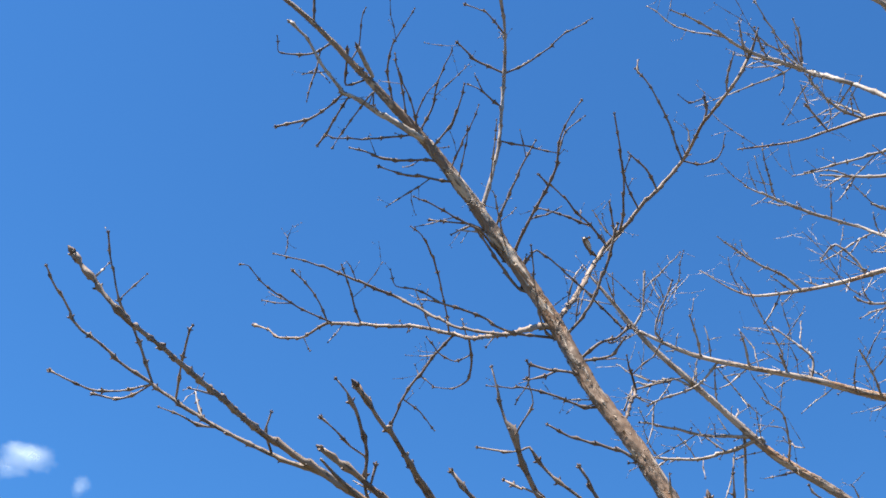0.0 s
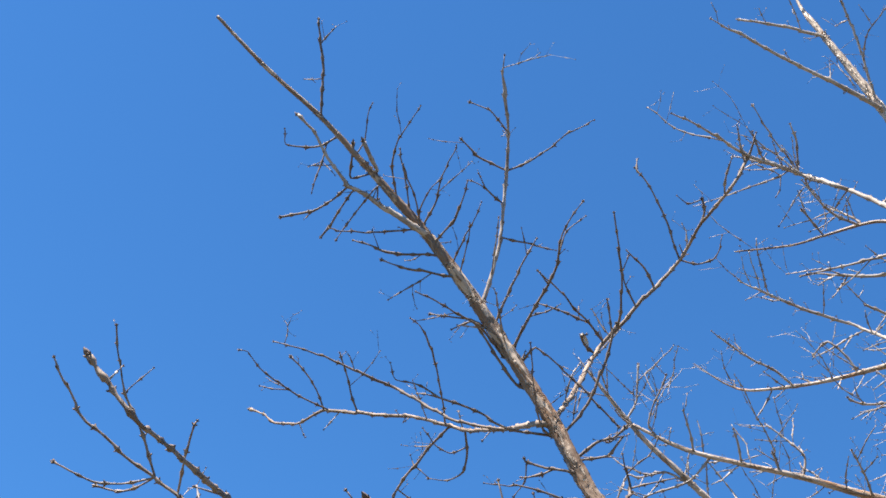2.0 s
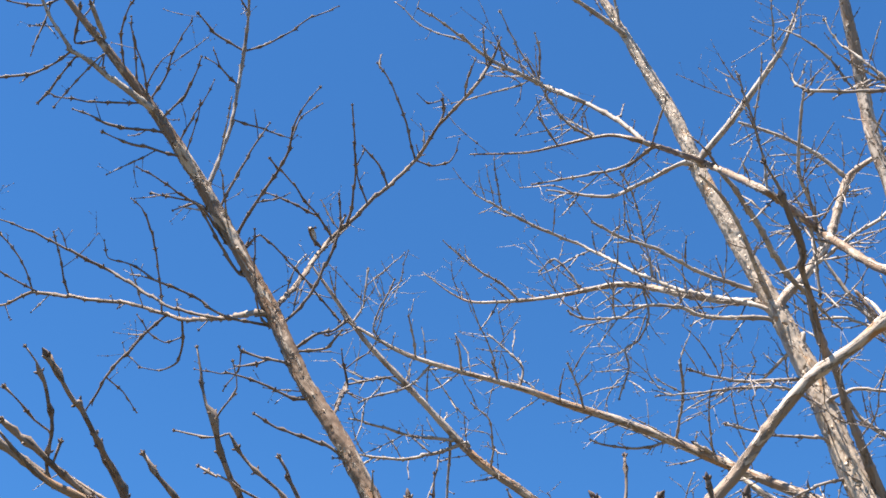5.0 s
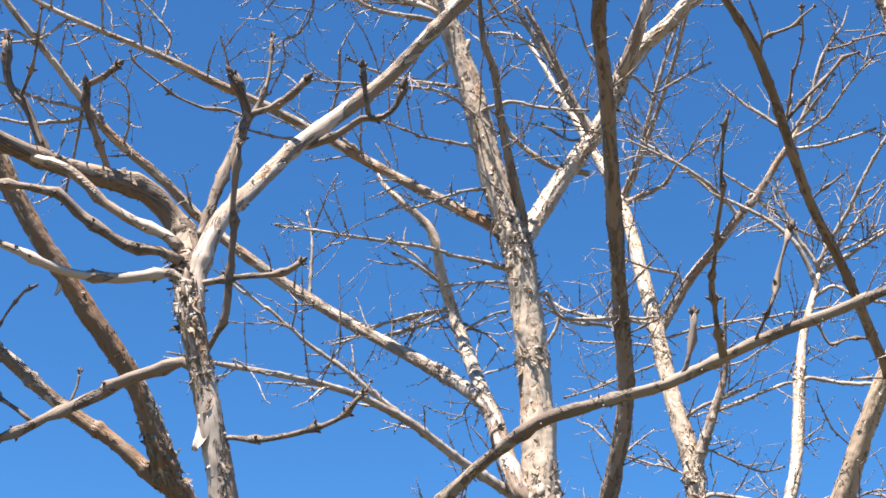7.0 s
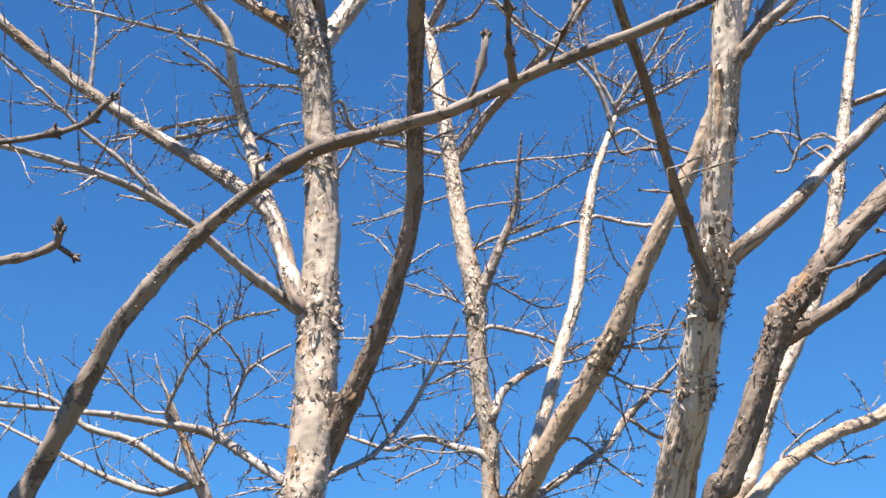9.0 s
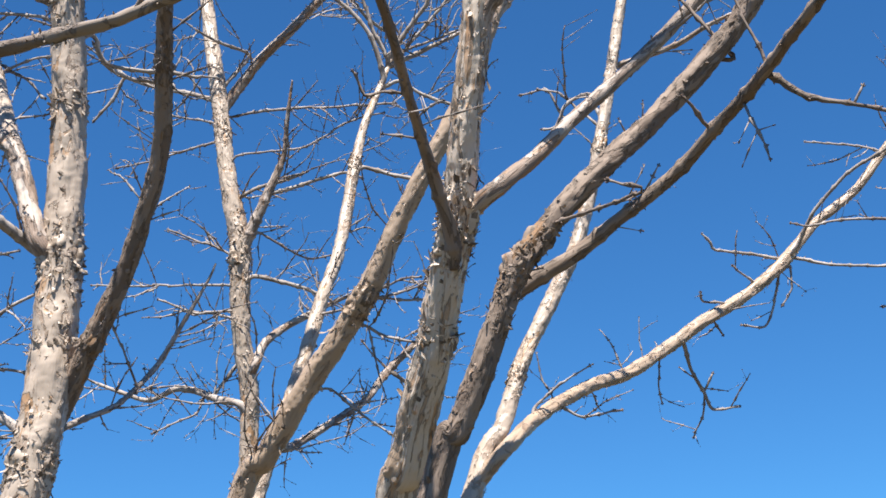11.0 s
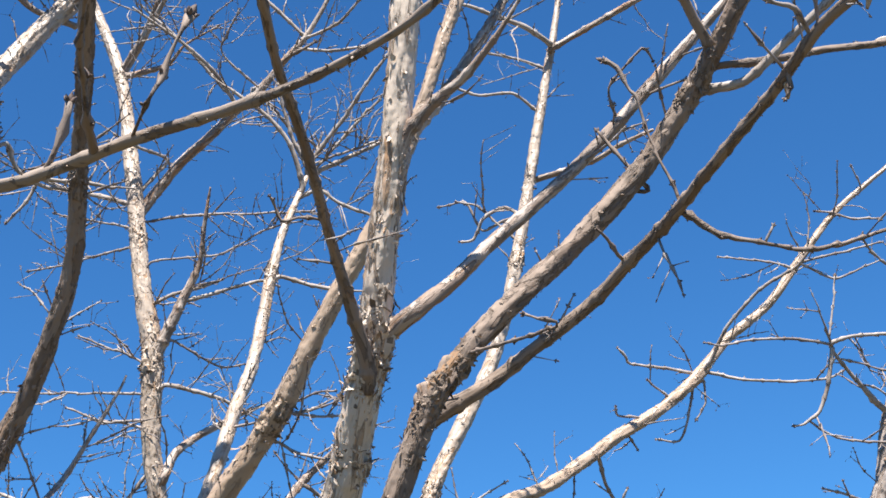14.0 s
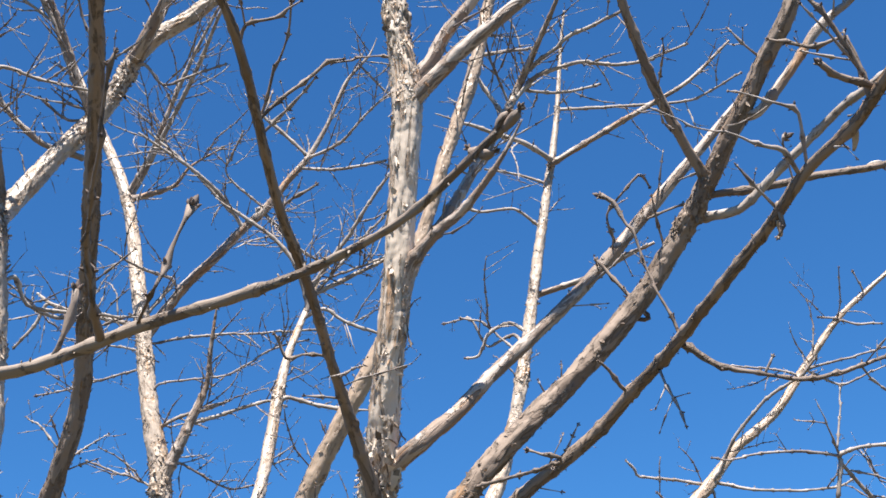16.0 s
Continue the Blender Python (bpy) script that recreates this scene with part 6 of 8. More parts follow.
t3c = limb(t3, (0.087, 5.747, 4.319, 0.0062), (0.123, 5.721, 4.408, 0.0056), (0.267, 5.695, 4.418, 0.0047), (0.447, 5.658, 4.430, 0.0047), (0.625, 5.590, 4.519, 0.0047), (0.803, 5.541, 4.559, 0.0038), name="twig", twigs=1.8)
t3d = limb(t3, (0.058, 5.773, 4.600, 0.0057), (-0.095, 5.839, 4.662, 0.0048), (-0.337, 5.952, 4.756, 0.0039), name="twig", twigs=1.8)
t3e = limb(t3, (0.072, 5.758, 4.459, 0.0063), (0.045, 5.760, 4.503, 0.0057), (-0.091, 5.838, 4.500, 0.0058), (-0.275, 5.951, 4.490, 0.0048), (-0.436, 6.039, 4.497, 0.0039), name="twig", twigs=1.8)
t3h = limb(t3, (0.144, 5.736, 3.875, 0.0060), (0.074, 5.725, 3.934, 0.0055), (-0.026, 5.721, 3.968, 0.0046), (-0.173, 5.710, 4.029, 0.0046), name="twig", twigs=1.8)
t3i = limb(t3, (0.145, 5.746, 3.707, 0.0072), (0.112, 5.728, 3.762, 0.0065), (-0.096, 5.787, 3.790, 0.0054), (-0.319, 5.854, 3.813, 0.0045), (-0.518, 5.912, 3.838, 0.0036), name="twig", twigs=1.8)
t3j = limb(t3, (0.149, 5.759, 3.584, 0.0072), (0.117, 5.736, 3.646, 0.0065), (-0.043, 5.781, 3.655, 0.0054), (-0.216, 5.804, 3.728, 0.0045), name="twig", twigs=1.8)
t3k = limb(t3, (0.152, 5.764, 3.544, 0.0071), (0.116, 5.739, 3.612, 0.0064), (0.005, 5.775, 3.653, 0.0054), (-0.143, 5.832, 3.685, 0.0036), name="twig", twigs=1.8)
t3l = limb(t3, (0.189, 5.814, 3.157, 0.0177), (0.145, 5.788, 3.233, 0.0161), (0.052, 5.894, 3.287, 0.0164), (-0.041, 6.002, 3.357, 0.0166), (-0.141, 6.043, 3.383, 0.0135), (-0.267, 6.124, 3.355, 0.0106), (-0.395, 6.170, 3.408, 0.0092), (-0.500, 6.204, 3.459, 0.0067), (-0.541, 6.220, 3.482, 0.0051), (-0.579, 6.235, 3.508, 0.0036), (-0.618, 6.249, 3.534, 0.0020), name="limb", twigs=1.8)
t3l1 = limb(t3, (0.006, 5.951, 3.323, 0.0072), (-0.007, 5.967, 3.336, 0.0065), (-0.049, 5.972, 3.246, 0.0054), (-0.132, 5.972, 3.209, 0.0045), (-0.238, 5.973, 3.159, 0.0035), name="twig", twigs=1.8)
t3l2 = limb(t3, (0.036, 5.912, 3.298, 0.0072), (0.025, 5.931, 3.310, 0.0065), (0.119, 5.884, 3.425, 0.0091), (0.179, 5.862, 3.470, 0.0065), name="branch", twigs=1.8)
t3m = limb(t3, (0.180, 5.788, 3.349, 0.0244), (0.213, 5.751, 3.408, 0.0221), (0.253, 5.811, 3.520, 0.0183), (0.353, 5.895, 3.629, 0.0169), (0.458, 5.979, 3.712, 0.0156), (0.535, 5.970, 3.752, 0.0109), (0.608, 5.966, 3.784, 0.0079), (0.683, 5.959, 3.812, 0.0050), (0.759, 5.958, 3.837, 0.0020), name="limb", twigs=1.8)
t3n = limb(t3, (0.144, 5.743, 3.748, 0.0114), (0.201, 5.703, 3.799, 0.0104), (0.322, 5.731, 3.787, 0.0091), (0.448, 5.766, 3.761, 0.0092), (0.500, 5.785, 3.741, 0.0067), (0.543, 5.803, 3.724, 0.0051), (0.582, 5.823, 3.702, 0.0036), (0.622, 5.846, 3.686, 0.0020), name="branch", twigs=1.8)
t3o = limb(t3, (0.144, 5.735, 3.918, 0.0060), (0.218, 5.693, 4.011, 0.0055), (0.322, 5.729, 3.963, 0.0055), (0.450, 5.766, 3.912, 0.0047), (0.552, 5.768, 3.928, 0.0038), name="twig", twigs=1.8)
t4b = limb(t4, (0.820, 5.439, 4.736, 0.0136), (0.839, 5.434, 4.743, 0.0123), (0.979, 5.429, 4.817, 0.0109), (1.169, 5.416, 4.920, 0.0083), (1.221, 5.414, 4.951, 0.0062), (1.273, 5.416, 4.983, 0.0041), (1.319, 5.414, 5.023, 0.0020), name="branch", twigs=1.7)
t4c = limb(t4, (0.780, 5.409, 4.626, 0.0134), (0.792, 5.397, 4.662, 0.0122), (0.734, 5.344, 4.840, 0.0107), (0.632, 5.321, 4.970, 0.0093), (0.503, 5.316, 5.073, 0.0081), (0.457, 5.317, 5.111, 0.0061), (0.414, 5.331, 5.149, 0.0040), (0.370, 5.334, 5.189, 0.0020), name="branch", twigs=1.7)
t4d = limb(t4, (0.625, 5.271, 4.102, 0.0097), (0.676, 5.276, 4.139, 0.0089), (0.809, 5.261, 4.095, 0.0089), (0.916, 5.242, 4.072, 0.0076), (0.971, 5.236, 4.062, 0.0057), (1.023, 5.221, 4.052, 0.0039), (1.076, 5.202, 4.050, 0.0020), name="branch", twigs=1.7)
t4e = limb(t4, (0.767, 5.399, 4.589, 0.0088), (0.859, 5.373, 4.623, 0.0079), (0.962, 5.371, 4.558, 0.0079), (1.063, 5.363, 4.514, 0.0079), (1.116, 5.361, 4.490, 0.0059), (1.168, 5.360, 4.466, 0.0040), (1.225, 5.353, 4.457, 0.0020), name="branch", twigs=1.7)
t4f = limb(t4, (0.820, 5.439, 4.736, 0.0075), (0.856, 5.422, 4.766, 0.0068), (0.999, 5.353, 4.918, 0.0069), (1.155, 5.281, 5.082, 0.0057), name="branch", twigs=1.7)
t4g = limb(t4, (0.846, 5.458, 4.809, 0.0057), (1.055, 5.386, 4.864, 0.0057), (1.182, 5.337, 4.903, 0.0047), name="twig", twigs=1.7)
t4h = limb(t4, (0.447, 5.083, 3.392, 0.0058), (0.583, 4.989, 3.393, 0.0047), (0.744, 4.839, 3.443, 0.0039), (0.824, 4.785, 3.435, 0.0039), name="twig", twigs=1.7)
v1 = limb(t5, (0.259, 4.677, 2.765, 0.0174), (0.346, 5.187, 2.889, 0.0158), (0.519, 5.357, 3.031, 0.0150), (0.671, 5.508, 3.166, 0.0141), (0.784, 5.647, 3.334, 0.0179), (0.932, 5.608, 3.471, 0.0117), (0.992, 5.600, 3.532, 0.0085), (1.054, 5.594, 3.591, 0.0052), (1.121, 5.583, 3.643, 0.0020), name="limb", twigs=1.7)
v1a = limb(t5, (0.764, 5.633, 3.307, 0.0059), (0.779, 5.643, 3.341, 0.0053), (0.723, 5.643, 3.405, 0.0044), (0.680, 5.637, 3.467, 0.0036), name="twig", twigs=1.7)
v1b = limb(t5, (0.764, 5.633, 3.307, 0.0098), (0.804, 5.646, 3.324, 0.0088), (0.908, 5.677, 3.261, 0.0089), (1.033, 5.687, 3.238, 0.0065), name="branch", twigs=1.7)
v1c = limb(t5, (0.351, 4.587, 2.907, 0.0046), (0.448, 4.558, 2.933, 0.0042), (0.542, 4.553, 2.850, 0.0042), (0.665, 4.543, 2.756, 0.0035), name="twig", twigs=1.7)
v1d = limb(t5, (0.512, 4.447, 3.128, 0.0056), (0.577, 4.441, 3.120, 0.0051), (0.651, 4.427, 3.072, 0.0051), (0.761, 4.390, 3.040, 0.0051), name="twig", twigs=1.7)
v1e = limb(t5, (0.569, 4.399, 3.213, 0.0047), (0.630, 4.394, 3.207, 0.0042), (0.727, 4.387, 3.192, 0.0043), (0.804, 4.374, 3.198, 0.0035), name="twig", twigs=1.7)
t5w = limb(t5, (1.021, 4.075, 4.115, 0.0248), (1.039, 4.068, 4.159, 0.0225), (1.156, 4.100, 4.320, 0.0211), (1.275, 4.135, 4.526, 0.0195), (1.431, 4.183, 4.802, 0.0191), (1.550, 4.224, 5.044, 0.0170), (1.624, 4.064, 5.186, 0.0109), (1.678, 3.941, 5.294, 0.0083), (1.709, 3.868, 5.375, 0.0065), (1.740, 3.794, 5.457, 0.0047), (1.775, 3.716, 5.532, 0.0028), (1.803, 3.647, 5.620, 0.0020), name="limb", twigs=1.7)
t5w1 = limb(t5, (1.495, 4.214, 4.930, 0.0106), (1.518, 4.224, 4.970, 0.0096), (1.629, 4.179, 5.086, 0.0097), (1.801, 4.155, 5.147, 0.0085), (1.976, 4.161, 5.153, 0.0073), (2.128, 4.151, 5.185, 0.0062), (2.294, 4.121, 5.254, 0.0043), name="branch", twigs=1.7)
t5w2 = limb(t5, (1.565, 4.207, 5.073, 0.0092), (1.565, 4.192, 5.090, 0.0084), (1.718, 4.023, 5.158, 0.0083), (1.834, 3.921, 5.170, 0.0070), (1.928, 3.838, 5.180, 0.0059), name="branch", twigs=1.7)
t5w3 = limb(t5, (1.474, 4.203, 4.888, 0.0092), (1.355, 4.204, 5.163, 0.0084), (1.498, 4.180, 5.206, 0.0073), (1.620, 4.169, 5.226, 0.0061), name="branch", twigs=1.7)
t5w4 = limb(t5, (1.495, 4.214, 4.930, 0.0067), (1.508, 4.223, 4.963, 0.0060), (1.428, 4.129, 5.107, 0.0049), (1.390, 4.069, 5.203, 0.0041), name="twig", twigs=1.7)
t5w5 = limb(t5, (1.550, 4.224, 5.044, 0.0067), (1.574, 4.223, 5.044, 0.0061), (1.733, 4.229, 5.043, 0.0061), (1.906, 4.210, 5.083, 0.0051), name="branch", twigs=1.7)
t6u2 = limb(t6, (0.787, 2.867, 3.961, 0.0258), (0.813, 2.869, 4.007, 0.0235), (0.857, 2.850, 4.053, 0.0220), (0.908, 2.817, 4.140, 0.0190), (0.985, 2.780, 4.233, 0.0160), (1.110, 2.686, 4.385, 0.0125), (1.259, 2.641, 4.541, 0.0089), (1.395, 2.649, 4.713, 0.0054), (1.527, 2.622, 4.886, 0.0020), name="limb", twigs=0.35)
t6u3 = limb(t6, (0.786, 2.876, 3.916, 0.0255), (0.837, 2.830, 3.959, 0.0231), (0.920, 2.777, 4.030, 0.0217), (0.996, 2.735, 4.085, 0.0202), (1.096, 2.681, 4.155, 0.0171), (1.266, 2.605, 4.281, 0.0134), (1.444, 2.528, 4.396, 0.0096), (1.597, 2.456, 4.546, 0.0058), (1.733, 2.402, 4.718, 0.0021), name="limb", twigs=0.35)
t6u4 = limb(t6, (0.781, 2.851, 4.050, 0.0031), (0.729, 2.852, 4.070, 0.0028), (0.670, 2.871, 4.070, 0.0028), (0.593, 2.893, 4.074, 0.0023), name="twig", mat=NEAR_BARK, twigs=0.35)
t8a = limb(t8, (1.929, 5.027, 5.229, 0.0139), (1.918, 4.974, 5.221, 0.0126), (1.785, 4.922, 5.275, 0.0125), (1.644, 4.892, 5.301, 0.0110), (1.520, 4.863, 5.326, 0.0082), (1.461, 4.858, 5.335, 0.0061), (1.405, 4.853, 5.356, 0.0041), (1.348, 4.850, 5.375, 0.0020), name="limb", twigs=0.5)
t8b = limb(t8, (1.929, 5.027, 5.229, 0.0156), (1.926, 4.974, 5.209, 0.0142), (2.081, 4.909, 5.287, 0.0142), (2.249, 4.845, 5.372, 0.0143), (2.415, 4.789, 5.457, 0.0112), (2.583, 4.730, 5.549, 0.0098), (2.781, 4.630, 5.723, 0.0059), name="limb", twigs=0.5)
t8d = limb(t8, (2.005, 5.029, 5.564, 0.0078), (2.429, 4.887, 5.513, 0.0072), (2.616, 4.782, 5.479, 0.0059), (2.795, 4.624, 5.521, 0.0048), name="twig", twigs=0.5)
t8e = limb(t8, (1.900, 5.025, 5.116, 0.0076), (1.890, 5.035, 5.132, 0.0070), (1.774, 5.039, 5.177, 0.0058), (1.620, 5.066, 5.221, 0.0048), name="branch", twigs=0.5)
t8f = limb(t8, (1.841, 5.018, 4.883, 0.0089), (1.820, 5.039, 4.908, 0.0081), (1.712, 4.998, 4.960, 0.0068), (1.558, 5.025, 4.957, 0.0068), (1.428, 5.022, 4.997, 0.0056), name="branch", twigs=0.5)
t8g = limb(t8, (1.739, 4.996, 4.478, 0.0165), (1.775, 5.032, 4.527, 0.0150), (1.889, 4.973, 4.543, 0.0133), (2.019, 4.882, 4.557, 0.0117), (2.121, 4.788, 4.592, 0.0102), (2.232, 4.695, 4.612, 0.0064), name="branch", twigs=0.5)
t8h = limb(t8, (1.697, 4.983, 4.310, 0.0084), (1.635, 5.033, 4.386, 0.0077), (1.535, 5.066, 4.341, 0.0077), (1.499, 5.101, 4.260, 0.0064), (1.438, 5.114, 4.251, 0.0035), name="branch", twigs=0.5)
t8i = limb(t8, (1.676, 4.976, 4.225, 0.0084), (1.642, 5.025, 4.326, 0.0077), (1.541, 5.105, 4.305, 0.0054), (1.475, 5.104, 4.441, 0.0045), (1.369, 5.162, 4.441, 0.0036), name="branch", twigs=0.5)
t8j = limb(t8, (1.664, 4.972, 4.183, 0.0059), (1.581, 5.051, 4.334, 0.0053), (1.516, 5.070, 4.411, 0.0053), (1.437, 5.108, 4.443, 0.0044), name="twig", twigs=0.5)
t7v = limb(t7, (1.515, 2.423, 3.595, 0.0131), (1.551, 2.398, 3.587, 0.0120), (1.640, 2.365, 3.686, 0.0121), (1.716, 2.330, 3.787, 0.0122), (1.773, 2.311, 3.839, 0.0108), (1.823, 2.297, 3.877, 0.0090), (1.907, 2.259, 3.959, 0.0071), (1.999, 2.222, 4.033, 0.0050), (2.081, 2.177, 4.116, 0.0030), (2.175, 2.155, 4.193, 0.0022), name="branch", mat=LIMB_BARK, twigs=0.35)
t7x = limb(t7, (1.437, 2.565, 3.441, 0.0168), (1.449, 2.536, 3.470, 0.0153), (1.386, 2.484, 3.540, 0.0117), (1.316, 2.420, 3.625, 0.0130), (1.267, 2.363, 3.697, 0.0123), (1.230, 2.316, 3.758, 0.0115), (1.200, 2.275, 3.809, 0.0108), (1.154, 2.182, 3.915, 0.0084), (1.128, 2.114, 4.044, 0.0060), (1.103, 2.075, 4.184, 0.0037), (1.070, 2.031, 4.322, 0.0022), name="branch", mat=GREY_BARK, twigs=0.35)
t7y = limb(t7, (1.408, 2.616, 3.384, 0.0131), (1.451, 2.613, 3.413, 0.0120), (1.535, 2.563, 3.414, 0.0119), (1.602, 2.484, 3.463, 0.0104), (1.657, 2.418, 3.504, 0.0103), (1.732, 2.327, 3.559, 0.0102), (1.782, 2.277, 3.583, 0.0115), (1.834, 2.215, 3.607, 0.0083), (1.892, 2.169, 3.647, 0.0052), (1.944, 2.120, 3.693, 0.0020), name="branch", twigs=0.35)
t7z = limb(t7, (1.437, 2.565, 3.441, 0.0101), (1.471, 2.547, 3.444, 0.0092), (1.597, 2.549, 3.468, 0.0102), (1.743, 2.544, 3.505, 0.0094), (1.955, 2.542, 3.550, 0.0096), (2.070, 2.525, 3.611, 0.0075), (2.189, 2.520, 3.669, 0.0054), (2.303, 2.507, 3.733, 0.0033), (2.402, 2.516, 3.820, 0.0022), name="branch", mat=NEAR_BARK, twigs=0.35)
t7r3 = limb(t7, (1.229, 2.380, 2.958, 0.0037), (1.221, 2.376, 3.000, 0.0033), (1.185, 2.373, 3.109, 0.0034), (1.155, 2.368, 3.220, 0.0029), (1.125, 2.368, 3.293, 0.0063), (1.101, 2.373, 3.311, 0.0045), name="twig", mat=NEAR_BARK, twigs=0.35)
t7r4 = limb(t7, (1.285, 1.844, 3.017, 0.0038), (1.238, 1.802, 3.045, 0.0054), (1.200, 1.803, 3.053, 0.0032), (1.148, 1.797, 3.070, 0.0018), (1.074, 1.795, 3.088, 0.0014), (0.990, 1.787, 3.117, 0.0011), name="twig", twigs=0.35)
t7r5 = limb(t7, (1.336, 1.650, 3.045, 0.0068), (1.336, 1.630, 3.066, 0.0061), (1.286, 1.622, 3.072, 0.0057), (1.246, 1.612, 3.080, 0.0056), (1.226, 1.603, 3.087, 0.0056), name="branch", mat=NEAR_BARK, twigs=0.35)
t7r6 = limb(t7, (1.336, 1.650, 3.045, 0.0057), (1.328, 1.633, 3.065, 0.0051), (1.295, 1.611, 3.132, 0.0046), (1.260, 1.596, 3.186, 0.0042), (1.233, 1.589, 3.221, 0.0033), name="twig", mat=NEAR_BARK, twigs=0.35)
t7r7 = limb(t7, (1.281, 1.866, 3.012, 0.0020), (1.250, 1.818, 3.077, 0.0018), (1.253, 1.812, 3.085, 0.0043), name="twig", twigs=0.35)
t7r8 = limb(t7, (1.289, 1.822, 3.021, 0.0032), (1.272, 1.781, 3.090, 0.0032), (1.255, 1.767, 3.117, 0.0037), (1.183, 1.767, 3.140, 0.0014), (1.142, 1.768, 3.150, 0.0011), name="twig", twigs=0.35)
t7r9 = limb(t7, (1.336, 1.650, 3.045, 0.0052), (1.308, 1.621, 3.159, 0.0031), (1.251, 1.657, 3.166, 0.0036), (1.192, 1.679, 3.199, 0.0021), name="twig", mat=NEAR_BARK, twigs=0.35)
t7ra2 = limb(t7, (1.271, 1.933, 2.995, 0.0061), (1.267, 1.918, 3.008, 0.0057), (1.273, 1.930, 2.966, 0.0038), (1.264, 1.938, 2.947, 0.0027), name="twig", mat=NEAR_BARK, twigs=0.35)
t7a = limb(t7, (1.278, 2.757, 3.205, 0.0055), (1.323, 2.748, 3.203, 0.0050), (1.288, 2.754, 3.261, 0.0050), (1.217, 2.766, 3.374, 0.0044), name="twig", mat=NEAR_BARK, twigs=0.35)
t7b = limb(t7, (0.847, 2.818, 2.794, 0.0041), (0.969, 2.508, 2.731, 0.0037), (0.929, 2.514, 2.752, 0.0031), (0.902, 2.521, 2.763, 0.0021), name="twig", mat=NEAR_BARK, twigs=0.35)
t7c = limb(t7, (1.200, 2.644, 2.951, 0.0051), (1.171, 2.624, 2.961, 0.0046), (1.139, 2.596, 2.988, 0.0036), (1.113, 2.575, 2.998, 0.0031), name="branch", mat=NEAR_BARK, twigs=0.35)
t6s1 = limb(t6, (1.377, 3.012, 3.561, 0.0049), (1.348, 2.963, 3.642, 0.0034), (1.426, 2.884, 3.724, 0.0034), (1.456, 2.892, 3.694, 0.0028), name="twig", mat=NEAR_BARK, twigs=0.35)
t6s2 = limb(t6, (1.444, 2.985, 3.632, 0.0042), (1.522, 2.918, 3.640, 0.0034), (1.561, 2.887, 3.640, 0.0028), name="twig", mat=NEAR_BARK, twigs=0.35)
t6t = limb(t6, (0.721, 3.086, 3.218, 0.0210), (0.765, 2.989, 3.441, 0.0190), (0.805, 2.943, 3.500, 0.0175), (0.858, 2.900, 3.545, 0.0145), (0.907, 2.866, 3.576, 0.0131), (0.961, 2.807, 3.629, 0.0094), (1.011, 2.753, 3.691, 0.0057), (1.053, 2.702, 3.761, 0.0020), name="limb", twigs=0.35)
t6d3 = limb(t6, (0.325, 2.159, 3.321, 0.0051), (0.332, 2.150, 3.329, 0.0047), (0.384, 2.133, 3.378, 0.0041), (0.424, 2.123, 3.408, 0.0041), (0.464, 2.111, 3.444, 0.0036), (0.493, 2.109, 3.452, 0.0021), name="twig", mat=NEAR_BARK, twigs=0.35)
t6d4 = limb(t6, (0.325, 2.159, 3.321, 0.0038), (0.335, 2.141, 3.343, 0.0035), (0.358, 2.088, 3.405, 0.0029), (0.378, 2.043, 3.456, 0.0024), (0.381, 2.002, 3.508, 0.0020), name="twig", mat=NEAR_BARK, twigs=0.35)
t6d5 = limb(t6, (0.277, 1.981, 3.366, 0.0039), (0.289, 1.955, 3.398, 0.0034), (0.341, 1.936, 3.407, 0.0028), (0.388, 1.913, 3.426, 0.0019), name="twig", mat=NEAR_BARK, twigs=0.35)
t6d6 = limb(t6, (0.439, 2.529, 3.220, 0.0038), (0.400, 2.484, 3.325, 0.0027), (0.473, 2.447, 3.363, 0.0027), name="twig", mat=NEAR_BARK, twigs=0.35)
t6d7 = limb(t6, (0.540, 2.833, 3.120, 0.0039), (0.519, 2.819, 3.130, 0.0035), (0.471, 2.821, 3.134, 0.0035), (0.432, 2.828, 3.127, 0.0041), (0.404, 2.804, 3.178, 0.0024), name="twig", mat=NEAR_BARK, twigs=0.35)
y1 = limb(t2, (-0.459, 4.144, 2.634, 0.0177), (-0.552, 4.393, 2.758, 0.0161), (-0.690, 4.506, 2.875, 0.0156), (-0.844, 4.631, 3.001, 0.0182), (-0.985, 4.570, 3.020, 0.0132), (-1.169, 4.494, 3.036, 0.0118), (-1.348, 4.424, 3.039, 0.0092), (-1.521, 4.354, 3.041, 0.0080), (-1.576, 4.335, 3.046, 0.0060), (-1.629, 4.317, 3.064, 0.0040), (-1.681, 4.306, 3.088, 0.0020), name="limb", twigs=1.7)
y2 = limb(tree_h, (-0.054, 6.529, -0.060, 0.0368), (-0.463, 6.217, 1.505, 0.0306), (-1.047, 5.770, 3.010, 0.0283), (-1.089, 5.724, 3.112, 0.0259), (-1.125, 5.700, 3.220, 0.0210), (-1.167, 5.679, 3.317, 0.0181), (-1.211, 5.653, 3.434, 0.0148), (-1.232, 5.641, 3.488, 0.0090), (-1.259, 5.633, 3.548, 0.0067), (-1.278, 5.618, 3.609, 0.0043), (-1.294, 5.611, 3.673, 0.0020), name="limb", twigs=1.2)
y3 = limb(y2, (-1.083, 5.738, 3.103, 0.0113), (-1.100, 5.722, 3.143, 0.0103), (-1.011, 5.754, 3.350, 0.0105), (-0.920, 5.783, 3.613, 0.0093), (-0.845, 5.744, 3.673, 0.0080), (-0.699, 5.699, 3.735, 0.0055), name="branch", twigs=1.2)
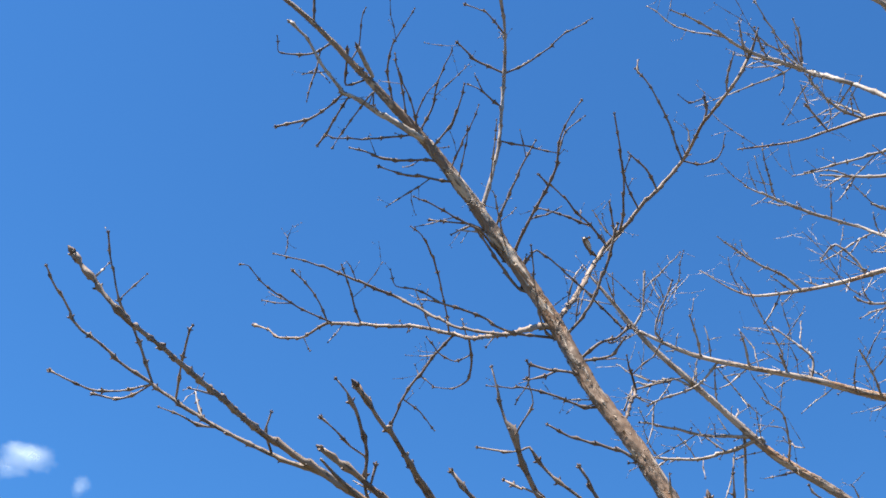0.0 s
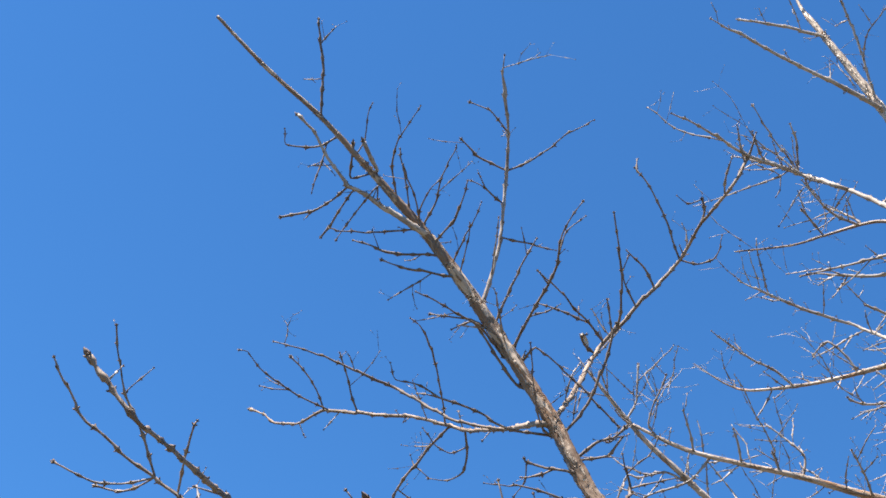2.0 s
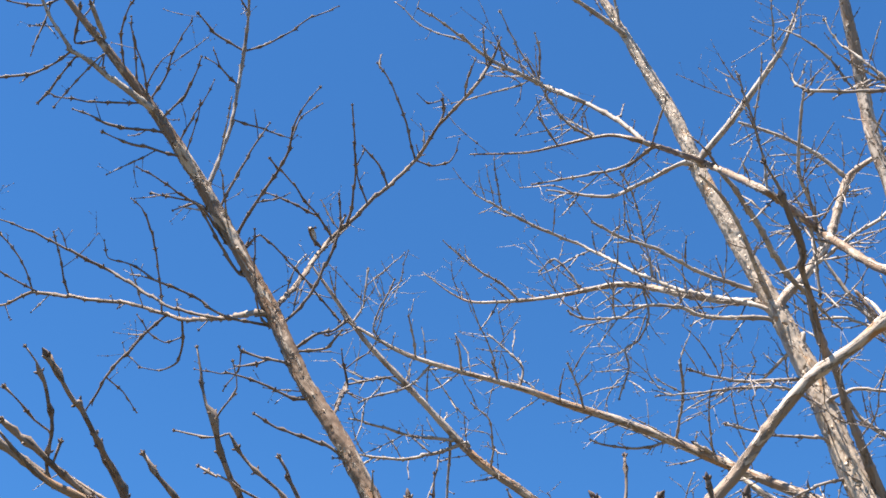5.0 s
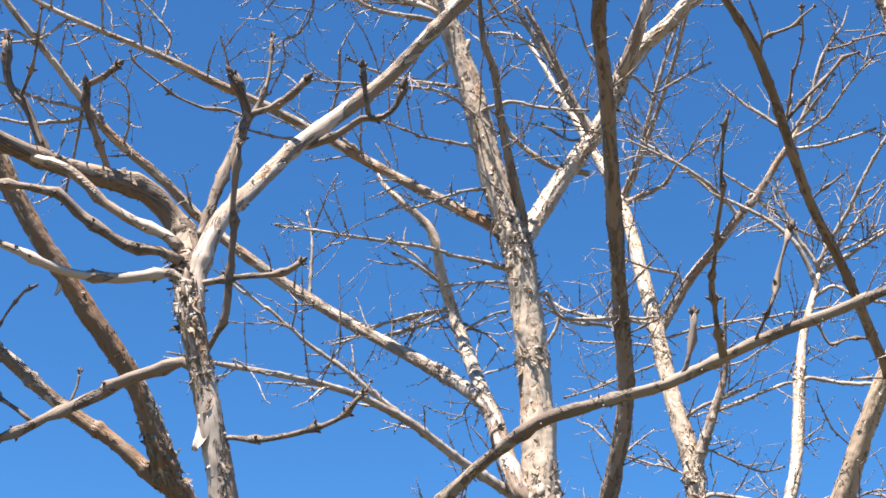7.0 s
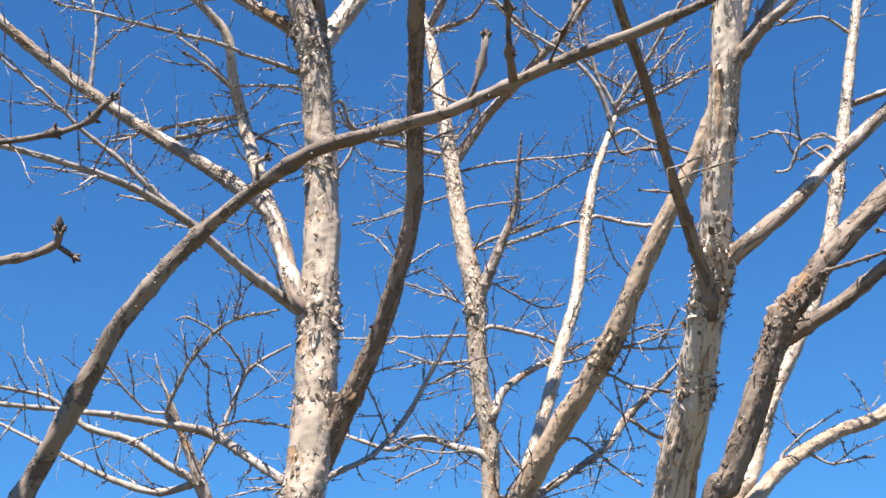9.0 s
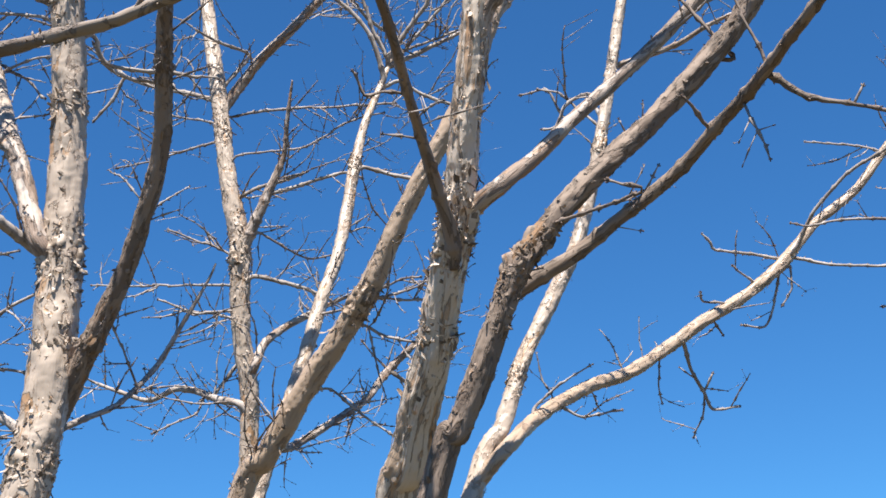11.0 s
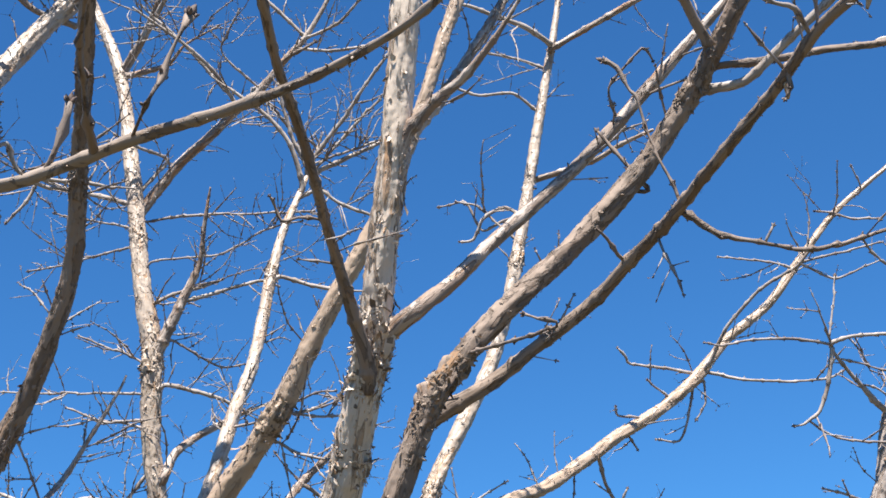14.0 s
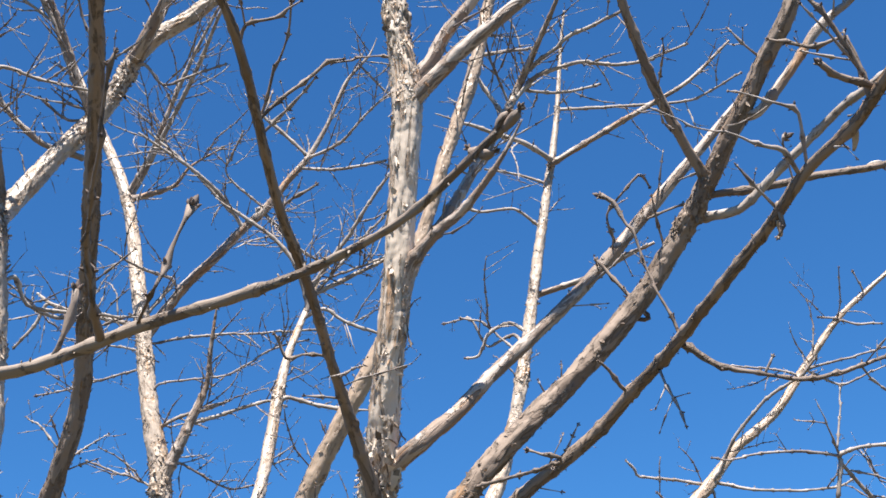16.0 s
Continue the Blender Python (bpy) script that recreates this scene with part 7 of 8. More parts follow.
y4 = limb(y2, (-1.081, 5.742, 3.096, 0.0198), (-1.105, 5.730, 3.121, 0.0180), (-1.240, 5.690, 3.195, 0.0163), (-1.385, 5.644, 3.287, 0.0163), (-1.581, 5.617, 3.347, 0.0131), (-1.726, 5.565, 3.462, 0.0089), (-1.946, 5.542, 3.512, 0.0076), (-2.000, 5.534, 3.523, 0.0057), (-2.055, 5.528, 3.532, 0.0039), (-2.110, 5.523, 3.539, 0.0020), name="limb", twigs=1.2)
y5 = limb(y2, (-1.081, 5.742, 3.096, 0.0179), (-1.102, 5.735, 3.113, 0.0163), (-1.281, 5.791, 3.091, 0.0164), (-1.490, 5.821, 3.160, 0.0134), (-1.734, 5.841, 3.287, 0.0106), (-1.927, 5.855, 3.388, 0.0080), (-2.039, 5.863, 3.447, 0.0067), (-2.083, 5.859, 3.469, 0.0051), (-2.124, 5.848, 3.494, 0.0036), (-2.167, 5.841, 3.515, 0.0020), name="branch", twigs=1.2)
y6 = limb(t2, (-0.959, 4.583, 3.018, 0.0080), (-0.993, 4.547, 3.059, 0.0072), (-0.912, 4.446, 3.190, 0.0072), (-0.814, 4.369, 3.282, 0.0071), (-0.721, 4.327, 3.320, 0.0051), (-0.578, 4.287, 3.333, 0.0035), name="branch", twigs=1.7)
y6a = limb(t2, (-0.721, 4.327, 3.320, 0.0035), (-0.693, 4.273, 3.403, 0.0028), name="twig", twigs=1.7)
y7 = limb(y2, (-0.920, 5.783, 3.613, 0.0074), (-0.914, 5.780, 3.632, 0.0067), (-0.977, 5.666, 3.729, 0.0055), (-1.056, 5.592, 3.785, 0.0055), (-1.148, 5.532, 3.814, 0.0054), (-1.183, 5.522, 3.801, 0.0036), name="twig", twigs=1.2)
y8 = limb(t2, (-0.819, 4.619, 2.985, 0.0058), (-0.844, 4.623, 3.016, 0.0053), (-0.705, 4.568, 3.027, 0.0052), (-0.559, 4.529, 2.990, 0.0043), name="twig", twigs=1.7)
y9 = limb(t2, (-0.966, 4.578, 3.024, 0.0068), (-0.981, 4.557, 3.054, 0.0062), (-1.081, 4.529, 3.077, 0.0052), (-1.191, 4.447, 3.197, 0.0043), (-1.246, 4.411, 3.249, 0.0029), name="twig", twigs=1.7)
y10 = limb(y2, (-1.675, 5.581, 3.426, 0.0059), (-1.714, 5.580, 3.429, 0.0053), (-1.745, 5.567, 3.529, 0.0045), (-1.790, 5.553, 3.643, 0.0036), name="twig", twigs=1.2)
y11 = limb(t2, (-0.880, 4.418, 3.225, 0.0039), (-0.873, 4.415, 3.227, 0.0036), (-0.828, 4.426, 3.171, 0.0028), (-0.778, 4.424, 3.148, 0.0021), name="twig", twigs=1.7)
y12 = limb(y2, (-0.896, 5.774, 3.646, 0.0061), (-0.898, 5.769, 3.659, 0.0056), (-0.898, 5.742, 3.728, 0.0056), name="twig", twigs=1.2)
v2 = limb(t2, (-0.459, 4.144, 2.634, 0.0120), (-0.473, 4.428, 2.745, 0.0108), (-0.376, 4.504, 2.817, 0.0110), (-0.268, 4.649, 2.915, 0.0094), (-0.155, 4.831, 3.106, 0.0100), (-0.063, 4.817, 3.266, 0.0082), (0.027, 4.802, 3.429, 0.0055), (0.055, 4.794, 3.495, 0.0033), name="branch", twigs=1.7, mat=BRANCH_BARK)
v2a = limb(t2, (-0.230, 4.714, 2.974, 0.0049), (-0.211, 4.731, 2.991, 0.0044), (-0.307, 4.624, 3.217, 0.0037), name="twig", twigs=1.7)
b9 = limb(t2, (-0.427, 4.057, 4.074, 0.0104), (-0.498, 4.062, 4.150, 0.0094), (-0.644, 3.987, 4.173, 0.0071), (-0.774, 3.920, 4.191, 0.0071), (-0.918, 3.853, 4.197, 0.0060), (-1.093, 3.769, 4.203, 0.0050), (-1.260, 3.686, 4.207, 0.0040), name="branch", twigs=1.7)
t2b2 = limb(t2, (-0.761, 3.896, 3.436, 0.0119), (-0.772, 3.881, 3.449, 0.0108), (-0.903, 3.811, 3.540, 0.0096), (-1.006, 3.745, 3.629, 0.0085), (-1.123, 3.683, 3.711, 0.0064), (-1.237, 3.611, 3.806, 0.0056), (-1.368, 3.540, 3.898, 0.0047), name="branch", twigs=1.7)
t2s1 = limb(t2, (-0.098, 4.569, 4.113, 0.0057), (-0.174, 4.539, 4.116, 0.0079), (-0.259, 4.506, 4.113, 0.0079), (-0.343, 4.458, 4.137, 0.0067), (-0.382, 4.400, 4.191, 0.0046), name="branch", twigs=1.7)
t2s2 = limb(t2, (-0.144, 4.192, 4.761, 0.0181), (-0.130, 4.174, 4.807, 0.0165), (-0.204, 4.145, 4.938, 0.0151), (-0.276, 4.095, 5.144, 0.0137), (-0.357, 4.058, 5.292, 0.0111), (-0.406, 4.027, 5.411, 0.0085), (-0.427, 4.004, 5.465, 0.0063), (-0.445, 3.980, 5.520, 0.0042), (-0.457, 3.961, 5.578, 0.0020), name="limb", twigs=1.7)
t2s8 = limb(t2, (-1.304, 4.349, 4.250, 0.0085), (-1.320, 4.347, 4.271, 0.0078), (-1.318, 4.345, 4.396, 0.0067), (-1.317, 4.335, 4.543, 0.0047), (-1.336, 4.325, 4.667, 0.0039), name="branch", twigs=1.7)
t2s9 = limb(t2, (-1.091, 4.353, 4.093, 0.0072), (-1.119, 4.354, 4.112, 0.0065), (-1.136, 4.357, 4.077, 0.0065), (-1.214, 4.339, 4.046, 0.0045), name="branch", twigs=1.7)
t2rf = limb(t2, (0.013, 4.132, 5.029, 0.0284), (0.036, 4.066, 5.028, 0.0257), (0.086, 3.990, 5.103, 0.0236), (0.134, 3.920, 5.174, 0.0215), (0.183, 3.869, 5.283, 0.0203), (0.235, 3.820, 5.393, 0.0182), (0.281, 3.774, 5.493, 0.0151), (0.335, 3.717, 5.614, 0.0121), (0.375, 3.678, 5.683, 0.0087), (0.419, 3.654, 5.756, 0.0054), (0.450, 3.618, 5.831, 0.0020), name="limb", twigs=1.7)
t2r4 = limb(t2, (0.004, 4.138, 5.012, 0.0073), (0.054, 4.102, 4.985, 0.0067), (0.121, 4.123, 4.913, 0.0056), (0.205, 4.094, 4.924, 0.0047), (0.351, 4.038, 4.956, 0.0039), name="twig", twigs=1.7)
t2top1 = limb(t2, (-1.055, 3.448, 6.667, 0.0138), (-1.065, 3.419, 6.703, 0.0126), (-1.153, 3.300, 6.765, 0.0111), (-1.236, 3.195, 6.815, 0.0097), (-1.394, 2.999, 6.906, 0.0070), (-1.494, 2.860, 6.975, 0.0071), (-1.527, 2.823, 6.989, 0.0054), (-1.558, 2.786, 7.011, 0.0037), (-1.588, 2.751, 7.034, 0.0020), name="branch", twigs=0.77)
t2top2 = limb(t2, (-1.230, 3.285, 7.203, 0.0095), (-1.247, 3.258, 7.221, 0.0087), (-1.378, 3.159, 7.276, 0.0074), (-1.574, 3.031, 7.338, 0.0051), name="branch", twigs=0.77)
t2top3 = limb(t2, (-1.074, 3.431, 6.727, 0.0077), (-1.085, 3.408, 6.749, 0.0070), (-1.072, 3.255, 7.006, 0.0058), (-1.076, 3.124, 7.219, 0.0049), name="twig", twigs=0.77)
n1n = limb(n1, (-0.576, 1.381, 2.297, 0.0061), (-0.552, 1.411, 2.241, 0.0055), (-0.501, 1.395, 2.232, 0.0050), (-0.462, 1.378, 2.232, 0.0045), (-0.435, 1.364, 2.237, 0.0053), (-0.432, 1.356, 2.249, 0.0040), name="twig", mat=NEAR_BARK, twigs=0.0)
n1n2 = limb(n1, (-0.435, 1.364, 2.237, 0.0028), (-0.417, 1.375, 2.227, 0.0032), name="twig", mat=NEAR_BARK, twigs=0.0)
p1b = limb(p1, (-1.115, 2.578, 2.803, 0.0199), (-1.144, 2.565, 2.805, 0.0199), (-1.257, 2.523, 2.905, 0.0183), (-1.381, 2.481, 2.990, 0.0165), (-1.494, 2.437, 3.091, 0.0166), (-1.611, 2.390, 3.188, 0.0158), (-1.731, 2.340, 3.283, 0.0161), (-1.854, 2.289, 3.376, 0.0141), (-1.978, 2.236, 3.467, 0.0119), (-2.103, 2.182, 3.558, 0.0121), (-2.229, 2.127, 3.647, 0.0108), (-2.356, 2.071, 3.737, 0.0075), (-2.482, 2.015, 3.826, 0.0043), (-2.609, 1.959, 3.915, 0.0018), name="limb", mat=SHADED_RUSTY_BARK, twigs=0.35)
e1 = limb(t2, (-0.431, 4.056, 4.247, 0.0233), (-0.416, 4.041, 4.328, 0.0212), (-0.432, 3.946, 4.457, 0.0180), (-0.453, 3.810, 4.640, 0.0143), (-0.454, 3.692, 4.774, 0.0143), (-0.480, 3.608, 4.858, 0.0116), (-0.475, 3.514, 4.968, 0.0079), (-0.471, 3.480, 5.015, 0.0059), (-0.469, 3.456, 5.067, 0.0040), (-0.459, 3.439, 5.122, 0.0020), name="limb", mat=GREY_BARK, twigs=1.7)
e1c = limb(n1, (-0.181, 1.485, 3.233, 0.0070), (-0.171, 1.481, 3.246, 0.0063), (-0.161, 1.398, 3.301, 0.0055), (-0.157, 1.340, 3.336, 0.0049), (-0.148, 1.283, 3.371, 0.0075), (-0.150, 1.239, 3.404, 0.0057), (-0.152, 1.196, 3.438, 0.0038), (-0.160, 1.153, 3.471, 0.0020), name="branch", mat=NEAR_BARK, twigs=0.1)
e2 = limb(t2, (-0.632, 3.851, 5.109, 0.0233), (-0.639, 3.810, 5.207, 0.0211), (-0.511, 3.869, 5.383, 0.0204), (-0.396, 3.911, 5.574, 0.0195), (-0.288, 3.932, 5.857, 0.0166), (-0.228, 3.920, 5.912, 0.0134), (-0.121, 3.930, 5.971, 0.0091), (-0.013, 3.940, 6.029, 0.0078), (0.034, 3.932, 6.061, 0.0059), (0.080, 3.915, 6.090, 0.0039), (0.125, 3.902, 6.122, 0.0020), name="limb", twigs=1.7)
e2b = limb(t2, (-0.288, 3.932, 5.857, 0.0115), (-0.272, 3.933, 5.885, 0.0104), (-0.376, 3.845, 6.014, 0.0092), (-0.514, 3.765, 6.115, 0.0079), (-0.659, 3.698, 6.196, 0.0055), name="branch", twigs=1.7)
e2c = limb(t2, (-0.453, 3.892, 5.473, 0.0111), (-0.433, 3.896, 5.512, 0.0101), (-0.424, 3.780, 5.629, 0.0088), (-0.434, 3.645, 5.748, 0.0075), (-0.366, 3.507, 5.899, 0.0063), (-0.304, 3.404, 6.015, 0.0043), name="branch", twigs=1.7)
e2d = limb(t2, (-0.511, 3.869, 5.383, 0.0095), (-0.490, 3.877, 5.409, 0.0087), (-0.325, 3.874, 5.504, 0.0075), (-0.173, 3.889, 5.580, 0.0075), (-0.039, 3.887, 5.666, 0.0052), name="branch", twigs=1.7)
e3 = limb(t2, (-0.173, 4.193, 4.721, 0.0166), (-0.140, 4.178, 4.778, 0.0151), (-0.190, 4.116, 4.911, 0.0137), (-0.245, 4.046, 5.063, 0.0124), (-0.297, 3.988, 5.183, 0.0098), (-0.344, 3.939, 5.281, 0.0062), name="branch", twigs=1.7)
e4 = limb(t2, (-0.232, 4.187, 4.639, 0.0117), (-0.165, 4.234, 4.637, 0.0107), (-0.300, 4.205, 4.671, 0.0108), (-0.377, 4.171, 4.722, 0.0109), (-0.450, 4.124, 4.793, 0.0084), (-0.492, 4.064, 4.904, 0.0050), name="branch", twigs=1.7)
e5 = limb(t2, (-0.577, 3.906, 4.877, 0.0078), (-0.639, 3.891, 4.888, 0.0071), (-0.800, 3.760, 4.842, 0.0059), (-0.912, 3.655, 4.828, 0.0049), (-0.980, 3.575, 4.833, 0.0040), name="twig", twigs=1.7)
e6 = limb(t2, (-0.553, 3.897, 4.736, 0.0065), (-0.662, 3.831, 4.808, 0.0059), (-0.816, 3.706, 4.779, 0.0048), (-0.951, 3.610, 4.736, 0.0040), (-1.103, 3.499, 4.691, 0.0023), name="twig", twigs=1.7)
e7 = limb(t2, (-0.632, 3.851, 5.109, 0.0138), (-0.664, 3.801, 5.225, 0.0125), (-0.679, 3.646, 5.316, 0.0097), (-0.684, 3.507, 5.390, 0.0083), (-0.709, 3.360, 5.460, 0.0071), (-0.763, 3.231, 5.503, 0.0049), name="branch", twigs=1.7)
e8 = limb(t2, (-0.517, 3.976, 4.540, 0.0075), (-0.576, 3.928, 4.609, 0.0069), (-0.746, 3.810, 4.605, 0.0048), (-0.893, 3.691, 4.620, 0.0040), name="twig", twigs=1.7)
e9 = limb(t2, (0.075, 2.203, 4.485, 0.0057), (0.159, 2.206, 4.522, 0.0049), (0.245, 2.195, 4.579, 0.0042), name="twig", twigs=1.7)
e10 = limb(t2, (0.084, 2.142, 4.521, 0.0092), (0.105, 2.144, 4.532, 0.0084), (0.050, 2.132, 4.540, 0.0057), (-0.054, 2.110, 4.558, 0.0049), (-0.156, 2.083, 4.579, 0.0049), name="branch", twigs=1.7)
e11 = limb(t2, (0.075, 2.203, 4.485, 0.0114), (0.097, 2.198, 4.508, 0.0105), (0.141, 2.286, 4.484, 0.0095), (0.200, 2.377, 4.464, 0.0085), (0.137, 2.276, 4.491, 0.0094), (0.109, 2.256, 4.529, 0.0084), (0.079, 2.227, 4.590, 0.0066), (0.035, 2.181, 4.655, 0.0051), (-0.011, 2.156, 4.730, 0.0037), (-0.057, 2.147, 4.807, 0.0022), (-0.076, 2.128, 4.896, 0.0021), name="branch", twigs=1.7)
e12 = limb(t2, (0.051, 2.385, 4.377, 0.0058), (0.141, 2.416, 4.411, 0.0050), (0.182, 2.440, 4.414, 0.0042), name="twig", twigs=1.7)
e13 = limb(t2, (-0.039, 2.548, 4.625, 0.0060), (-0.034, 2.544, 4.652, 0.0054), (0.071, 2.537, 4.669, 0.0045), (0.189, 2.486, 4.723, 0.0030), name="twig", twigs=1.7)
e14 = limb(t2, (-0.396, 2.539, 4.668, 0.0039), (-0.379, 2.472, 4.765, 0.0032), (-0.377, 2.372, 4.896, 0.0032), (-0.388, 2.300, 4.985, 0.0026), name="twig", twigs=1.7)
e15 = limb(t2, (-0.321, 2.976, 4.835, 0.0077), (-0.337, 2.942, 4.842, 0.0070), (-0.352, 2.995, 4.733, 0.0060), (-0.367, 3.045, 4.625, 0.0050), name="branch", twigs=1.7)
e16 = limb(t2, (-0.422, 4.073, 3.973, 0.0071), (-0.352, 4.081, 4.039, 0.0065), (-0.310, 4.138, 3.965, 0.0065), (-0.210, 4.167, 3.956, 0.0075), (-0.086, 4.191, 3.962, 0.0075), (-0.032, 4.200, 3.962, 0.0057), (0.021, 4.214, 3.961, 0.0038), (0.073, 4.232, 3.966, 0.0020), name="branch", twigs=1.7)
e17 = limb(t2, (-0.422, 4.073, 3.973, 0.0071), (-0.492, 4.052, 4.077, 0.0065), (-0.587, 4.054, 4.094, 0.0054), (-0.715, 4.062, 4.101, 0.0037), name="twig", twigs=1.7)
e21 = limb(t2, (-0.527, 3.965, 4.595, 0.0087), (-0.553, 3.897, 4.736, 0.0078), (-0.429, 3.893, 4.780, 0.0067), (-0.303, 3.928, 4.759, 0.0057), (-0.134, 3.964, 4.747, 0.0047), name="branch", twigs=1.7)
e22 = limb(t2, (-0.603, 3.879, 4.992, 0.0088), (-0.568, 3.846, 5.068, 0.0080), (-0.669, 3.910, 5.022, 0.0070), (-0.795, 3.974, 4.977, 0.0049), (-0.894, 4.001, 4.971, 0.0041), name="branch", twigs=1.7)
e23 = limb(t2, (-0.483, 4.006, 4.380, 0.0073), (-0.532, 3.968, 4.444, 0.0067), (-0.661, 3.916, 4.401, 0.0055), (-0.783, 3.876, 4.341, 0.0045), (-0.861, 3.841, 4.318, 0.0037), name="twig", twigs=1.7)
e24 = limb(t2, (-0.158, 4.192, 4.741, 0.0065), (-0.105, 4.183, 4.793, 0.0059), (-0.218, 4.192, 4.774, 0.0059), (-0.323, 4.151, 4.843, 0.0049), name="branch", twigs=1.7)
e25 = limb(t2, (-0.289, 4.088, 5.171, 0.0067), (-0.303, 4.091, 5.171, 0.0061), (-0.407, 4.065, 5.245, 0.0061), (-0.523, 4.061, 5.276, 0.0051), name="branch", twigs=1.7)
e26 = limb(t3, (-0.058, 5.961, 5.563, 0.0180), (-0.008, 5.961, 5.662, 0.0164), (0.133, 5.739, 5.853, 0.0126), (0.282, 5.473, 6.063, 0.0107), (0.391, 5.234, 6.246, 0.0076), (0.414, 5.195, 6.278, 0.0057), (0.434, 5.150, 6.305, 0.0039), (0.451, 5.101, 6.326, 0.0020), name="limb", twigs=1.8)
e27 = limb(t3, (0.504, 5.691, 5.225, 0.0082), (0.528, 5.691, 5.236, 0.0075), (0.405, 5.663, 5.387, 0.0089), (0.253, 5.628, 5.560, 0.0076), (0.039, 5.596, 5.746, 0.0064), name="branch", twigs=1.8)
e28 = limb(t3, (0.588, 5.669, 5.301, 0.0098), (0.598, 5.651, 5.337, 0.0089), (0.783, 5.805, 5.222, 0.0089), (0.894, 5.874, 5.181, 0.0075), (0.938, 5.903, 5.166, 0.0057), (0.983, 5.934, 5.160, 0.0038), (1.032, 5.959, 5.160, 0.0020), name="branch", twigs=1.8)
e29 = limb(t4, (0.820, 5.439, 4.736, 0.0121), (0.830, 5.408, 4.785, 0.0109), (0.967, 5.288, 4.951, 0.0095), (1.087, 5.176, 5.112, 0.0081), (1.170, 5.106, 5.212, 0.0068), (1.198, 5.087, 5.248, 0.0052), (1.228, 5.069, 5.285, 0.0036), (1.251, 5.042, 5.319, 0.0020), name="branch", twigs=1.7)
e30 = limb(t4, (0.820, 5.439, 4.736, 0.0105), (0.813, 5.414, 4.773, 0.0096), (0.756, 5.385, 4.881, 0.0097), (0.701, 5.339, 5.048, 0.0070), (0.694, 5.320, 5.095, 0.0053), (0.685, 5.301, 5.142, 0.0037), (0.677, 5.279, 5.188, 0.0020), name="branch", twigs=1.7)
e31 = limb(t3, (0.040, 5.800, 4.791, 0.0098), (0.187, 5.821, 5.003, 0.0089), (0.050, 5.723, 5.014, 0.0074), (-0.058, 5.639, 5.029, 0.0051), name="branch", twigs=1.8)
n1e2 = limb(n1, (-0.909, 1.176, 2.655, 0.0060), (-0.900, 1.159, 2.683, 0.0070), (-0.897, 1.143, 2.707, 0.0078), (-0.912, 1.130, 2.720, 0.0030), (-0.926, 1.119, 2.731, 0.0026), (-0.953, 1.094, 2.757, 0.0022), (-0.982, 1.077, 2.769, 0.0018), name="twig", mat=NEAR_BARK, twigs=0.0)
n1e3 = limb(n1, (-0.909, 1.176, 2.655, 0.0044), (-0.933, 1.189, 2.633, 0.0049), (-0.955, 1.203, 2.610, 0.0039), (-0.970, 1.210, 2.597, 0.0030), name="twig", mat=NEAR_BARK, twigs=0.0)
p1e = limb(p1, (-1.651, 2.373, 3.220, 0.0173), (-1.676, 2.363, 3.239, 0.0157), (-1.731, 2.344, 3.270, 0.0157), (-1.812, 2.341, 3.273, 0.0158), (-1.910, 2.336, 3.278, 0.0145), (-2.108, 2.300, 3.279, 0.0113), (-2.304, 2.288, 3.309, 0.0081), (-2.483, 2.263, 3.392, 0.0049), (-2.637, 2.222, 3.512, 0.0022), name="branch", twigs=0.35)
p1f = limb(p1, (-1.552, 2.413, 3.140, 0.0030), (-1.500, 2.372, 3.191, 0.0030), (-1.445, 2.342, 3.231, 0.0036), (-1.414, 2.337, 3.240, 0.0025), name="twig", twigs=0.35)
t6da = limb(t6, (0.137, 1.645, 3.443, 0.0039), (0.129, 1.600, 3.464, 0.0039), (0.139, 1.566, 3.488, 0.0033), (0.160, 1.534, 3.511, 0.0028), name="twig", mat=NEAR_BARK, twigs=0.35)
t6db = limb(t6, (0.137, 1.645, 3.443, 0.0034), (0.037, 1.653, 3.415, 0.0034), (-0.003, 1.642, 3.429, 0.0029), name="twig", mat=NEAR_BARK, twigs=0.35)
t6dc = limb(t6, (0.209, 1.812, 3.405, 0.0040), (0.243, 1.796, 3.431, 0.0040), (0.255, 1.767, 3.470, 0.0034), (0.268, 1.734, 3.512, 0.0029), (0.270, 1.698, 3.554, 0.0024), name="twig", mat=NEAR_BARK, twigs=0.35)
t6de = limb(t6, (0.198, 1.788, 3.410, 0.0029), (0.166, 1.777, 3.398, 0.0029), (0.125, 1.751, 3.399, 0.0024), (0.056, 1.692, 3.416, 0.0020), (-0.003, 1.643, 3.430, 0.0020), name="twig", twigs=0.35)
t2l2 = limb(t2, (-0.602, 4.209, 3.669, 0.0285), (-0.602, 4.239, 3.690, 0.0259), (-0.697, 4.458, 3.984, 0.0256), (-0.778, 4.660, 4.270, 0.0248), (-0.824, 4.613, 4.453, 0.0216), (-0.859, 4.559, 4.660, 0.0195), (-0.987, 4.527, 4.807, 0.0137), (-1.051, 4.519, 4.884, 0.0098), (-1.093, 4.528, 4.975, 0.0059), (-1.151, 4.539, 5.056, 0.0020), name="limb", mat=BARK, twigs=1.7)
t2s3 = limb(t2, (-0.788, 4.665, 4.305, 0.0090), (-0.826, 4.666, 4.326, 0.0082), (-0.959, 4.705, 4.326, 0.0071), (-1.104, 4.745, 4.332, 0.0060), (-1.228, 4.795, 4.306, 0.0034), name="branch", twigs=1.7)
